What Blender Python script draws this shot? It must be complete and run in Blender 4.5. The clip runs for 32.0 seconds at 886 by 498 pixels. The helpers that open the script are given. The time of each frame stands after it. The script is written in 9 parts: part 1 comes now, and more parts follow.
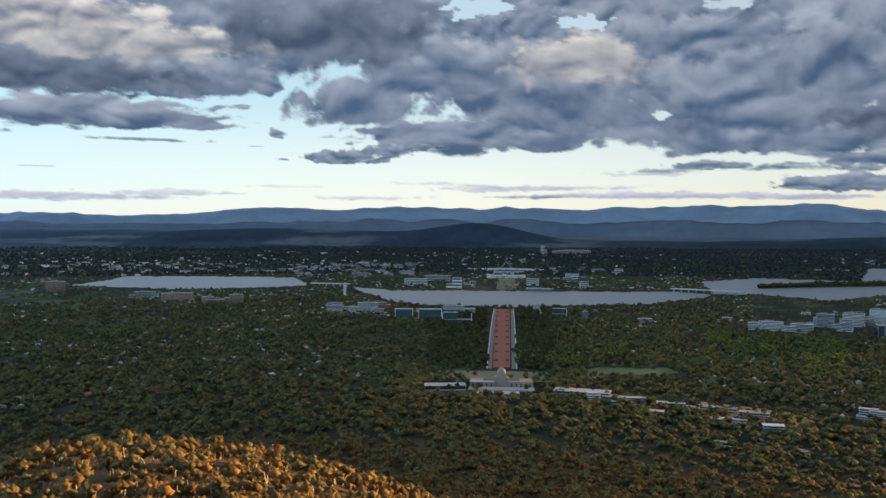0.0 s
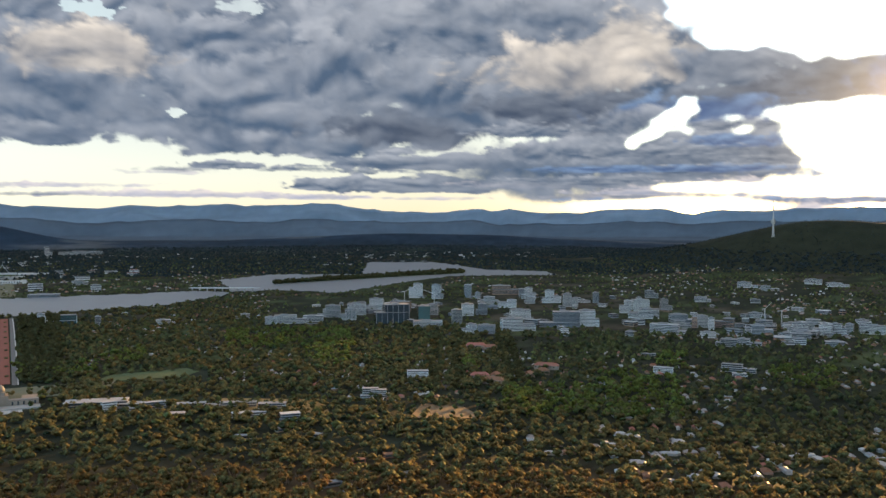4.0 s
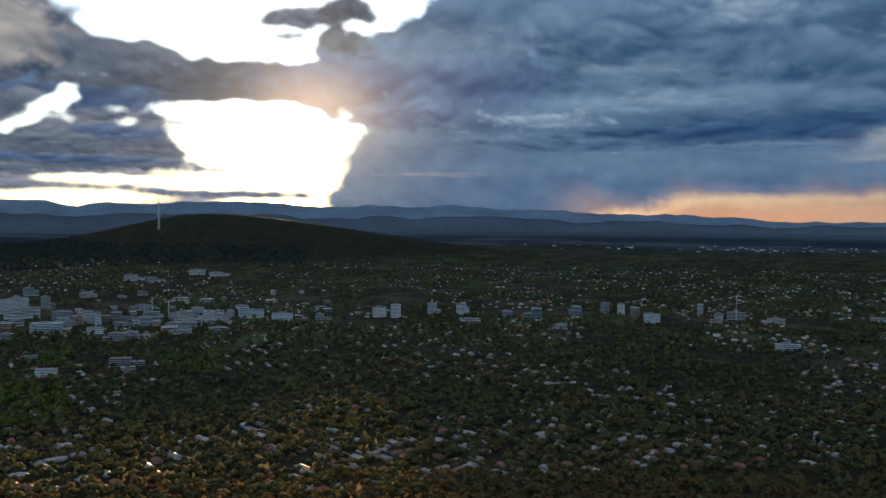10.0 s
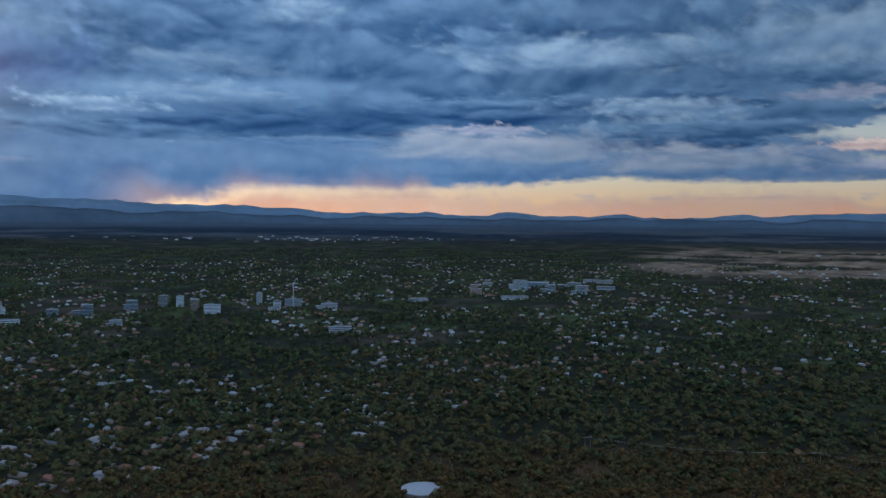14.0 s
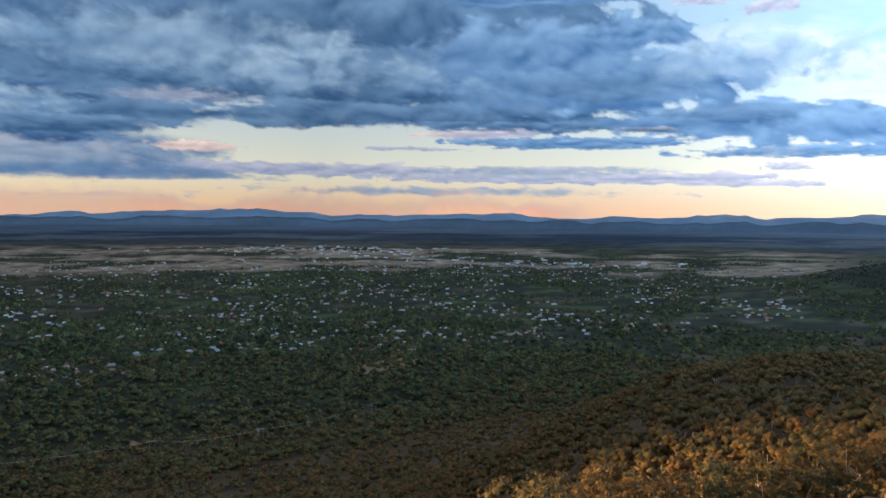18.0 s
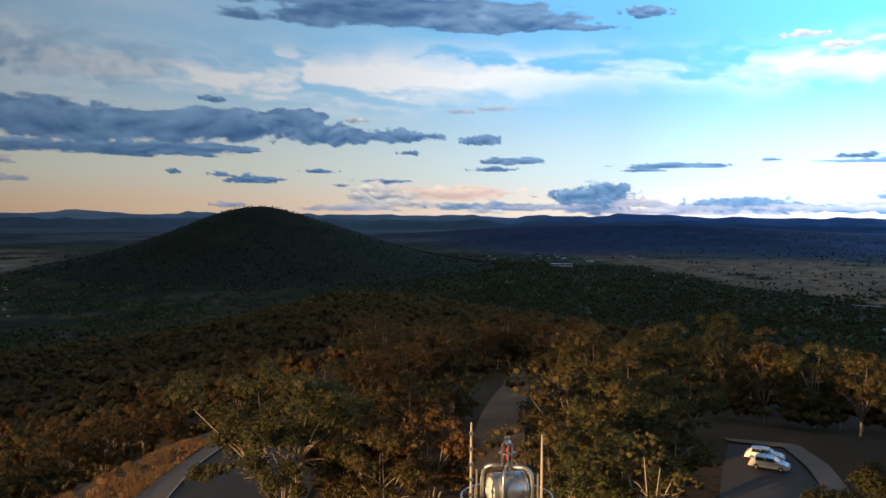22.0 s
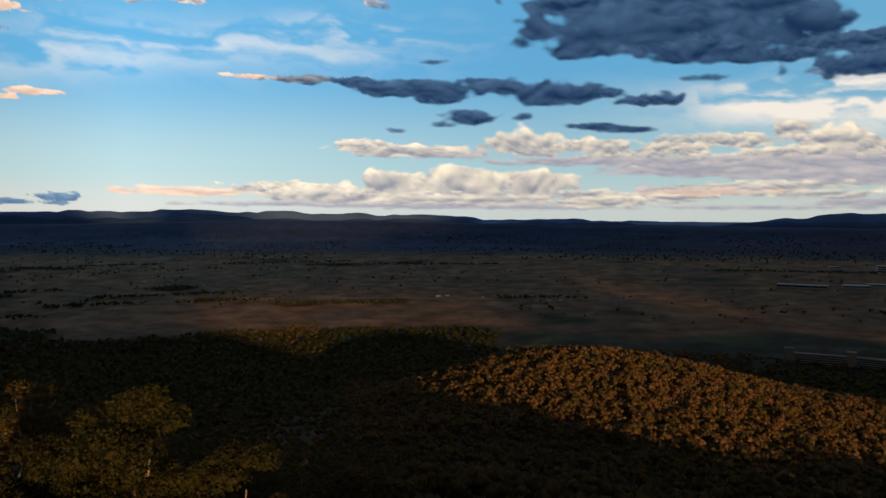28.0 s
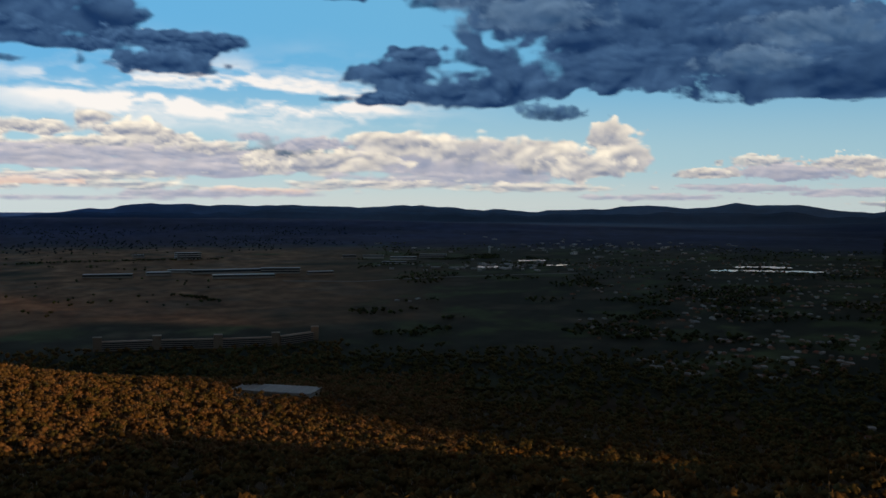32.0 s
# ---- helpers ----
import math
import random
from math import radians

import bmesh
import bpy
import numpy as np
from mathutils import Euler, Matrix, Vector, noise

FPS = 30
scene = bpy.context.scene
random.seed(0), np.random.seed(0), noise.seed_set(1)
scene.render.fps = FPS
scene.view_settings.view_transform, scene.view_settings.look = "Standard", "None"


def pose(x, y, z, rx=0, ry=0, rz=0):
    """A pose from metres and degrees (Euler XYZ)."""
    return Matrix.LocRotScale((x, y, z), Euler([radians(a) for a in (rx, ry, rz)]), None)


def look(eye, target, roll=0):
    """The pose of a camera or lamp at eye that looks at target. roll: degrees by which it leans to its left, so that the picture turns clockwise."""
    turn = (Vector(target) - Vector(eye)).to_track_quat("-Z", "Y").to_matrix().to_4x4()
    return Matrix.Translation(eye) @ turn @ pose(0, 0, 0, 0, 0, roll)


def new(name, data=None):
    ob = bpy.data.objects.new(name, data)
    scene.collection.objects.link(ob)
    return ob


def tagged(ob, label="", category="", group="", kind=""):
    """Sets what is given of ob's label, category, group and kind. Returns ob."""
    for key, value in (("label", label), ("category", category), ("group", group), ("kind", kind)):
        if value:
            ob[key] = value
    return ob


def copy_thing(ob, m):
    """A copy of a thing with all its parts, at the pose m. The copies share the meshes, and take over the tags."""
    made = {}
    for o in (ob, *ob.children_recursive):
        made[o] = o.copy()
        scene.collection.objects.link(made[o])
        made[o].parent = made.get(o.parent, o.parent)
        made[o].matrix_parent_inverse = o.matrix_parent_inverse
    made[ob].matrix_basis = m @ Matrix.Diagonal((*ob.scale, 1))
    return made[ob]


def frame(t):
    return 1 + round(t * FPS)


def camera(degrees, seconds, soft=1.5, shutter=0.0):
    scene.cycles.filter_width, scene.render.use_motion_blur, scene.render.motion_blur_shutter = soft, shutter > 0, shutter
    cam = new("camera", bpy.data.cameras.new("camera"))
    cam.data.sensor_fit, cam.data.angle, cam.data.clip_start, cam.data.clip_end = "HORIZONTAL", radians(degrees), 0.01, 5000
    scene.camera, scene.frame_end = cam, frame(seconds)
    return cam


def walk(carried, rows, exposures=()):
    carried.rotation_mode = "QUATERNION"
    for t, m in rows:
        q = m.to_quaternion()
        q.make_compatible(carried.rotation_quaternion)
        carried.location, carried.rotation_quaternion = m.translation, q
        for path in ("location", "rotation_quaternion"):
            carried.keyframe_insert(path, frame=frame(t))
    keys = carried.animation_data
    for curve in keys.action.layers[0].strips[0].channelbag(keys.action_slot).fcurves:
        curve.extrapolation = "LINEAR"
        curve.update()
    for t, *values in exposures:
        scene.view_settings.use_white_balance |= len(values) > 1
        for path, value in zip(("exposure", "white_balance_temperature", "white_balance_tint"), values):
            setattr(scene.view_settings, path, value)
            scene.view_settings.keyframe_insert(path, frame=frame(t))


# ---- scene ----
EXPOSURES = [(0, 2.3, 6300, 10), (4, 2.5, 7000, 10), (6.5, 2.3, 6800, 10), (9, 1.8, 6500, 10), (11, 1.45, 6050, 10), (13, 1.45, 5500, 10), (13.5, 1.55, 5500, 10), (15.5, 2.85, 5700, 10), (17, 2.65, 5750, 10), (19, 2.2, 6000, 10), (20.5, 1.7, 6000, 10), (21.5, 1.2, 6000, 10), (23, 0.25, 6700, 10), (24.5, -0.45, 7200, 10), (26, -0.75, 7400, 10), (29, -0.7, 7000, 10), (32, -0.6, 6700, 10)]
cam = camera(54.87, 32.0)
EYE_Z = 285.0   # eye height over the plain, metres
# seconds, yaw, pitch, roll: the camera hovers over the summit and turns
TURN = """
0.0 -0.00 -1.77 -0.34
0.5 -0.95 -1.71 -0.33
1.0 -3.75 -1.67 -0.31
1.5 -7.23 -1.66 -0.28
2.0 -11.39 -1.64 -0.24
2.5 -16.09 -1.63 -0.19
3.0 -21.62 -1.65 -0.16
3.5 -26.44 -1.67 -0.12
4.0 -31.58 -1.72 -0.12
4.5 -36.13 -1.76 -0.09
6.5 -50.67 -1.84 -0.36
7.0 -52.10 -1.88 -0.37
7.5 -54.08 -1.91 -0.42
8.0 -57.25 -1.92 -0.42
8.5 -60.37 -1.94 -0.40
9.0 -64.22 -1.96 -0.40
9.5 -67.59 -1.99 -0.36
10.0 -71.14 -2.03 -0.39
10.5 -74.57 -2.05 -0.39
11.0 -77.02 -2.13 -0.37
11.5 -79.09 -2.17 -0.42
12.0 -82.48 -2.22 -0.46
12.5 -86.20 -2.27 -0.45
13.0 -90.49 -2.32 -0.42
13.5 -95.18 -2.37 -0.45
15.5 -115.56 -2.42 -0.77
16.0 -120.64 -2.27 -0.58
16.5 -125.86 -2.24 -0.51
17.0 -131.32 -2.28 -0.50
17.5 -137.11 -2.28 -0.53
18.0 -143.04 -2.25 -0.59
18.5 -149.44 -2.19 -0.60
19.0 -156.32 -2.18 -0.54
19.5 -161.61 -2.17 -0.47
20.0 -167.80 -2.15 -0.37
20.5 -174.11 -2.14 -0.35
21.0 -180.71 -2.11 -0.44
21.5 -187.42 -2.10 -0.41
22.0 -193.05 -2.14 -0.38
22.5 -198.53 -2.17 -0.33
23.0 -205.26 -2.17 -0.30
23.5 -212.50 -2.18 -0.27
24.0 -219.52 -2.15 -0.28
24.5 -225.49 -2.09 -0.27
25.0 -231.19 -2.09 -0.24
25.5 -236.78 -2.08 -0.22
26.0 -240.99 -2.16 -0.24
26.5 -245.51 -2.18 -0.29
28.5 -261.99 -2.28 -0.39
29.0 -266.06 -2.29 -0.44
29.5 -272.29 -2.34 -0.35
30.0 -278.18 -2.37 -0.36
30.5 -284.37 -2.39 -0.36
31.0 -290.24 -2.47 -0.35
31.5 -296.08 -2.52 -0.29
32.0 -302.66 -2.66 -0.31
"""
rows = []
for line in TURN.split("\n"):
    if line.strip():
        t, yaw, pitch, roll = (float(v) for v in line.split())
        rows.append((t, pose(0, 0, EYE_Z, 90 + pitch, roll, yaw)))
walk(cam, rows, EXPOSURES)

# ---------- light ----------
SUN_AZ, SUN_EL = -62.4, 6.8      # degrees: bearing in the plan, height over the horizon
world = bpy.data.worlds.new("evening_sky")
scene.world = world
world.use_nodes = True
wn, wl = world.node_tree.nodes, world.node_tree.links
sky = wn.new("ShaderNodeTexSky")
sky.sky_type, sky.sun_disc = "NISHITA", False
sky.sun_elevation = radians(SUN_EL)
sky.sun_rotation = radians(-SUN_AZ)
sky.altitude, sky.air_density, sky.dust_density, sky.ozone_density = 800, 1.0, 0.3, 1.6
wn["Background"].inputs["Strength"].default_value = 0.15
# unseen broken overcast above the clouds' ring, added to lift and warm ground light
wc, wt, wm, wx = wn.new("ShaderNodeTexCoord"), wn.new("ShaderNodeTexNoise"), wn.new("ShaderNodeMapRange"), wn.new("ShaderNodeMix")
wt.inputs["Scale"].default_value, wt.inputs["Detail"].default_value = 3.0, 5
wm.inputs["From Min"].default_value, wm.inputs["From Max"].default_value = 0.30, 0.52
wx.data_type = "RGBA"
wx.inputs[7].default_value = (0.86, 0.76, 0.70, 1)
ws, wz, wu = wn.new("ShaderNodeSeparateXYZ"), wn.new("ShaderNodeMapRange"), wn.new("ShaderNodeMath")
wz.inputs["From Min"].default_value, wz.inputs["From Max"].default_value = 0.34, 0.5
wu.operation = "MULTIPLY"
wl.new(wc.outputs["Generated"], wt.inputs["Vector"])
wl.new(wc.outputs["Generated"], ws.inputs[0])
wl.new(ws.outputs["Z"], wz.inputs["Value"])
wl.new(wt.outputs[0], wm.inputs["Value"])
wl.new(wm.outputs[0], wu.inputs[0])
wl.new(wz.outputs[0], wu.inputs[1])
wl.new(wu.outputs[0], wx.inputs[0])
wl.new(sky.outputs[0], wx.inputs[6])
wl.new(wx.outputs[2], wn["Background"].inputs["Color"])

sun_way = Vector((-math.sin(radians(SUN_AZ)) * math.cos(radians(SUN_EL)), math.cos(radians(SUN_AZ)) * math.cos(radians(SUN_EL)), math.sin(radians(SUN_EL))))
sun_data = bpy.data.lights.new("sun", "SUN")
sun_data.energy, sun_data.angle, sun_data.color = 5.0, radians(0.8), (1.0, 0.57, 0.22)
sun = new("sun", sun_data)
sun.matrix_world = look(sun_way * 1000, (0, 0, 0))

# ---------- plan ----------
# Plan places are (azimuth, distance, height): degrees to the left of the first view, metres from
# the summit and metres over the plain. The land beyond NEAR_LAND is drawn in towards the eye,
# smaller in the same measure, so that the ranges stand within the lens's reach.
NEAR_LAND, REACH = 1500.0, 3250.0


def pull(r):
    r = np.asarray(r, float)
    return np.where(r < NEAR_LAND, 1.0, (NEAR_LAND + REACH * (1 - 1 / (1 + np.maximum(r - NEAR_LAND, 0) / REACH))) / np.maximum(r, 1.0))


def to_world(x, y, z):
    s = pull(np.hypot(x, y))
    return x * s, y * s, EYE_Z + (z - EYE_Z) * s


def flat(az, r):
    a = np.radians(az)
    return -np.sin(a) * r, np.cos(a) * r


def smooth(a, b, x):
    t = np.clip((np.asarray(x, float) - a) / (b - a), 0, 1)
    return t * t * (3 - 2 * t)


def hash2(ix, iy, seed):
    h = (ix * 374761393 + iy * 668265263 + seed * 974634777) & 0xFFFFFFFF
    h = ((h ^ (h >> 13)) * 1274126177) & 0xFFFFFFFF
    return ((h ^ (h >> 16)) & 0xFFFF) / 65535.0


def value_noise(x, y, seed=0):
    x, y = np.asarray(x, float), np.asarray(y, float)
    ix, iy = np.floor(x).astype(np.int64), np.floor(y).astype(np.int64)
    fx, fy = x - ix, y - iy
    fx, fy = fx * fx * fx * (fx * (fx * 6 - 15) + 10), fy * fy * fy * (fy * (fy * 6 - 15) + 10)
    a, b = hash2(ix, iy, seed), hash2(ix + 1, iy, seed)
    c, d = hash2(ix, iy + 1, seed), hash2(ix + 1, iy + 1, seed)
    return (a + (b - a) * fx) * (1 - fy) + (c + (d - c) * fx) * fy


def fbm(x, y, octaves=5, seed=0, gain=0.5):
    total, amp, norm = 0.0, 1.0, 0.0
    for k in range(octaves):
        total = total + amp * value_noise(x * 2 ** k + 17.3 * k, y * 2 ** k - 9.1 * k, seed + k)
        norm, amp = norm + amp, amp * gain
    return total / norm


def swirl(x, y, seed):
    """Gradient noise, about -0.5 to 0.5, with no grid to be seen."""
    ix, iy = np.floor(x), np.floor(y)
    fx, fy = x - ix, y - iy
    ix, iy = ix.astype(np.int64), iy.astype(np.int64)
    u, v = fx * fx * fx * (fx * (fx * 6 - 15) + 10), fy * fy * fy * (fy * (fy * 6 - 15) + 10)

    def corner(dx, dy):
        a = hash2(ix + dx, iy + dy, seed) * np.float32(math.tau)
        return np.cos(a) * (fx - dx) + np.sin(a) * (fy - dy)
    low = corner(0, 0) * (1 - u) + corner(1, 0) * u
    return low * (1 - v) + (corner(0, 1) * (1 - u) + corner(1, 1) * u) * v


def puffs(x, y, octaves, seed, gain=0.5):
    """Two fields: a ragged one about 0, and one of rounded heaps with creases between them, 0 to 1."""
    wave, heap, amp, norm = 0.0, 0.0, 1.0, 0.0
    for k in range(octaves):
        n = swirl(x * 2.03 ** k + 13.7 * k, y * 2.03 ** k - 7.9 * k, seed + k)
        wave, heap, norm, amp = wave + amp * n, heap + amp * np.abs(n) * 2.2, norm + amp, amp * gain
    return wave / norm * 1.6, heap / norm


# heights of the far skyline over the eye's level, degrees, every 4 degrees of azimuth from 28 down to -328
SKYLINE = [0.59, 0.55, 0.31, 0.53, 0.9, 0.94, 1.1, 1.0, 1.15, 1.04, 1.16, 1.2, 1.32, 1.23, 0.97, 0.9, 0.98, 0.87, 0.87, 0.84,
           0.89, 1.08, 0.95, 0.87, 0.84, 0.79, 0.65, 0.57, 0.41, 0.27, 0.12, 0.03, -0.04, -0.07, -0.07, -0.04, -0.12, 0.0, 0.16, 0.17,
           0.15, 0.05, 0.03, 0.02, 0.08, 0.09, 0.06, 0.06, 0.11, 0.17, 0.17, 0.18, 0.2, 0.24, 0.27, 0.23, 0.17, 0.19, 0.21, 0.25,
           0.26, 0.12, 0.14, 0.15, 0.17, 0.16, 0.11, 0.25, 0.22, 0.18, 0.1, 0.03, -0.05, -0.13, -0.21, -0.31, -0.36, -0.21, -0.01, -0.05,
           -0.1, -0.08, -0.08, -0.26, -0.61, -0.34, -0.09, -0.13, 0.05, -0.4]


def wrap(az):
    """Azimuth in the range 30 to -330."""
    return (np.asarray(az, float) - 30.0) % 360.0 - 330.0


def gap(az, c):
    return (np.asarray(az, float) - c + 180.0) % 360.0 - 180.0


def hill(az, r, c_az, c_r, wide, deep, high, sharp=2.0):
    """A hill with its top at (c_az, c_r), wide across the view and deep along it, metres."""
    u = np.radians(gap(az, c_az)) * c_r / wide
    v = (np.asarray(r, float) - c_r) / deep
    return high * np.exp(-np.power(u * u + v * v, sharp / 2))


SLOPE_AZ = [-330, -320, -300, -275, -255, -240, -225, -212, -200, -186, -164, -155, -150, -140, -125, -100, -60, -20, 0, 30]
SHOULDER = [160, 155, 150, 155, 168, 182, 200, 225, 236, 232, 203, 187, 172, 150, 138, 138, 138, 145, 150, 160]      # height 350 m out
FOOT = [1050, 1150, 1200, 1250, 1200, 1150, 1250, 1900, 2600, 2600, 1900, 1500, 1300, 1080, 950, 850, 800, 870, 920, 1050]


def foot(az):
    """Distance at which the slopes of the summit run out on the plain."""
    return np.interp(wrap(az), SLOPE_AZ, FOOT)


def land(az, r):
    """Height of the ground over the plain."""
    az, r = wrap(az), np.asarray(r, float)
    x, y = flat(az, r)
    f = foot(az)
    zs = np.interp(az, SLOPE_AZ, SHOULDER)
    # summit: a level top, the shoulder 350 m out, then the slope down to its foot
    top = np.interp(az, [-330, -245, -225, -187, -180, -174, -168.8, -164.9, -160, -150, -138, 30], [30, 40, 122, 124, 123, 110, 97, 86, 79, 66, 50, 30])
    steep = 1.12 - 0.5 * smooth(-189, -182, az) * smooth(-128, -140, az)
    inner = 256 + (zs - 256) * np.clip((r - top) / (350 - top), 0, 1) ** steep
    outer = zs * np.power(np.clip(1 - (r - 350) / (f - 350), 0, 1), 1.3)
    h = np.where(r < 350, inner, outer)
    h = h + hill(az, r, 19.0, 490, 150, 120, 42) + hill(az, r, -267, 1000, 260, 260, 91) + hill(az, r, -290, 1080, 250, 200, 35)
    h = h + hill(az, r, -187, 760, 150, 260, 30) + hill(az, r, -166, 560, 120, 170, 18) + hill(az, r, -156, 480, 90, 130, 15)
    # the wooded hill with the tower
    h = h + hill(az, r, -54.5, 6800, 980, 1500, 238, 1.8) + hill(az, r, -63, 7000, 1200, 1300, 150, 2)
    # the hill at the end of the ridge
    h = h + hill(az, r, -181.4, 4100, 600, 760, 262, 1.6) + hill(az, r, -187.5, 4300, 800, 800, 55) + hill(az, r, -175.0, 4100, 560, 700, 46) + hill(az, r, -178.6, 4000, 200, 400, 20)
    # low wooded hills of the middle distance
    h = h + hill(az, r, 11, 12500, 2600, 1500, 190, 2) + hill(az, r, -2.6, 12500, 900, 900, 230, 2) + hill(az, r, 24, 15000, 2600, 1500, 160, 2)
    h = h + hill(az, r, -30, 11500, 2500, 1500, 150, 2) + hill(az, r, -205, 11000, 2600, 2500, 215, 2)
    h = h + hill(az, r, -250, 12500, 6000, 2500, 190, 2) + hill(az, r, -292, 12500, 4500, 2500, 120, 2)
    rough = fbm(x / 900.0, y / 900.0, 5, 3) - 0.5
    h = h + rough * 30 * smooth(3500, 9000, r) + rough * 14 * smooth(150, 500, r) * (1 - smooth(900, 1700, r))
    # ranges on the horizon
    el = np.interp(-az, [4.0 * k - 28 for k in range(len(SKYLINE))], SKYLINE)
    el = el + 0.55 * (fbm(az * 0.42, az * 0.0, 5, 11) - 0.5) + 0.16 * (fbm(az * 1.7, az * 0.0, 4, 13) - 0.5) + 0.05 + 0.42 * smooth(-276, -292, az)
    for dist, part, deep in ((21000, 0.42, 0.12), (42000, 1.0, 0.15)):
        crest = EYE_Z + dist * np.tan(np.radians(el * part - (1 - part) * 0.55 + (0.5 * (fbm(az * 0.45, dist + az * 0, 5, int(dist / 100)) - 0.5) if part < 1 else 0)))
        h = np.maximum(h, crest - 0.14 * np.abs(r - dist) * (0.6 + 0.9 * fbm(x / 2600, y / 2600, 4, 5)))
    return h


def ground_at(az, r):
    """World place and scale of a point on the ground."""
    x, y = flat(az, r)
    z = land(az, r)
    s = float(pull(r))
    return Vector((float(x) * s, float(y) * s, EYE_Z + (float(z) - EYE_Z) * s)), s


# ---------- mesh helpers ----------
def mesh_of(name, verts, faces, material=None, smooth_shade=False):
    me = bpy.data.meshes.new(name)
    verts = np.asarray(verts, np.float32)
    faces = np.asarray(faces, np.int32)
    k = faces.shape[1]
    me.vertices.add(len(verts))
    me.vertices.foreach_set("co", verts.ravel())
    me.loops.add(faces.size)
    me.loops.foreach_set("vertex_index", faces.ravel())
    me.polygons.add(len(faces))
    me.polygons.foreach_set("loop_start", np.arange(0, faces.size, k, dtype=np.int32))
    me.polygons.foreach_set("use_smooth", np.full(len(faces), smooth_shade))
    me.update(calc_edges=True)
    if material:
        me.materials.append(material)
    return me


def part(name, bm, material, parent=None, label="", smooth_shade=False):
    """Links a bmesh as one mesh object under a thing or a part."""
    me = bpy.data.meshes.new(name)
    for f in bm.faces:
        f.smooth = smooth_shade
    bm.to_mesh(me)
    bm.free()
    me.materials.append(material)
    ob = new(name, me)
    ob.parent = parent
    return tagged(ob, label)


def thing(name, label, category, m=None, group="", kind=""):
    ob = new(name)
    ob.matrix_world = m or Matrix()
    return tagged(ob, label, category, group, kind)


def box(bm, x0, x1, y0, y1, z0, z1, taper=0.0):
    """A box, whose top may be drawn in by taper metres on each side."""
    v = [bm.verts.new(p) for p in ((x0, y0, z0), (x1, y0, z0), (x1, y1, z0), (x0, y1, z0),
                                   (x0 + taper, y0 + taper, z1), (x1 - taper, y0 + taper, z1), (x1 - taper, y1 - taper, z1), (x0 + taper, y1 - taper, z1))]
    for f in ((3, 2, 1, 0), (4, 5, 6, 7), (0, 1, 5, 4), (1, 2, 6, 5), (2, 3, 7, 6), (3, 0, 4, 7)):
        bm.faces.new([v[i] for i in f])
    return bm


def boxes(*dims):
    bm = bmesh.new()
    for d in dims:
        box(bm, *d)
    return bm


def tube(bm, points, radii, sides=8, closed=False):
    """A tapered tube along points."""
    rings = []
    points = [Vector(p) for p in points]
    n = len(points)
    for i, p in enumerate(points):
        if closed:
            d = points[(i + 1) % n] - points[i - 1]
        else:
            d = points[min(i + 1, n - 1)] - points[max(i - 1, 0)]
        d.normalize()
        u = d.cross(Vector((0.31, 0.2, 0.93)))
        if u.length < 0.1:
            u = d.cross(Vector((1, 0, 0)))
        u.normalize()
        w = d.cross(u)
        r = radii[i] if hasattr(radii, "__len__") else radii
        rings.append([bm.verts.new(p + u * (r * math.cos(k * math.tau / sides)) + w * (r * math.sin(k * math.tau / sides))) for k in range(sides)])
    for i in range(n if closed else n - 1):
        a, b = rings[i], rings[(i + 1) % n]
        for k in range(sides):
            bm.faces.new((a[k], a[(k + 1) % sides], b[(k + 1) % sides], b[k]))
    if not closed:
        bm.faces.new(rings[0][::-1])
        bm.faces.new(rings[-1])
    return bm


def lathe(bm, profile, sides=24, centre=(0, 0, 0)):
    """Turns (radius, height) pairs round the upright axis."""
    c = Vector(centre)
    rings = [[bm.verts.new(c + Vector((r * math.cos(k * math.tau / sides), r * math.sin(k * math.tau / sides), z))) for k in range(sides)] for r, z in profile]
    for a, b in zip(rings, rings[1:]):
        for k in range(sides):
            bm.faces.new((a[k], a[(k + 1) % sides], b[(k + 1) % sides], b[k]))
    bm.faces.new(rings[0][::-1])
    bm.faces.new(rings[-1])
    return bm


def at_plan(az, r, turn=0.0, lift=0.0):
    """Pose of a thing on the ground in the plan: its front (-y) faces the summit, turned by so many degrees."""
    p, s = ground_at(az, r)
    return Matrix.Translation(p + Vector((0, 0, lift * s))) @ Matrix.Rotation(radians(az + turn), 4, "Z") @ Matrix.Diagonal((s, s, s, 1))


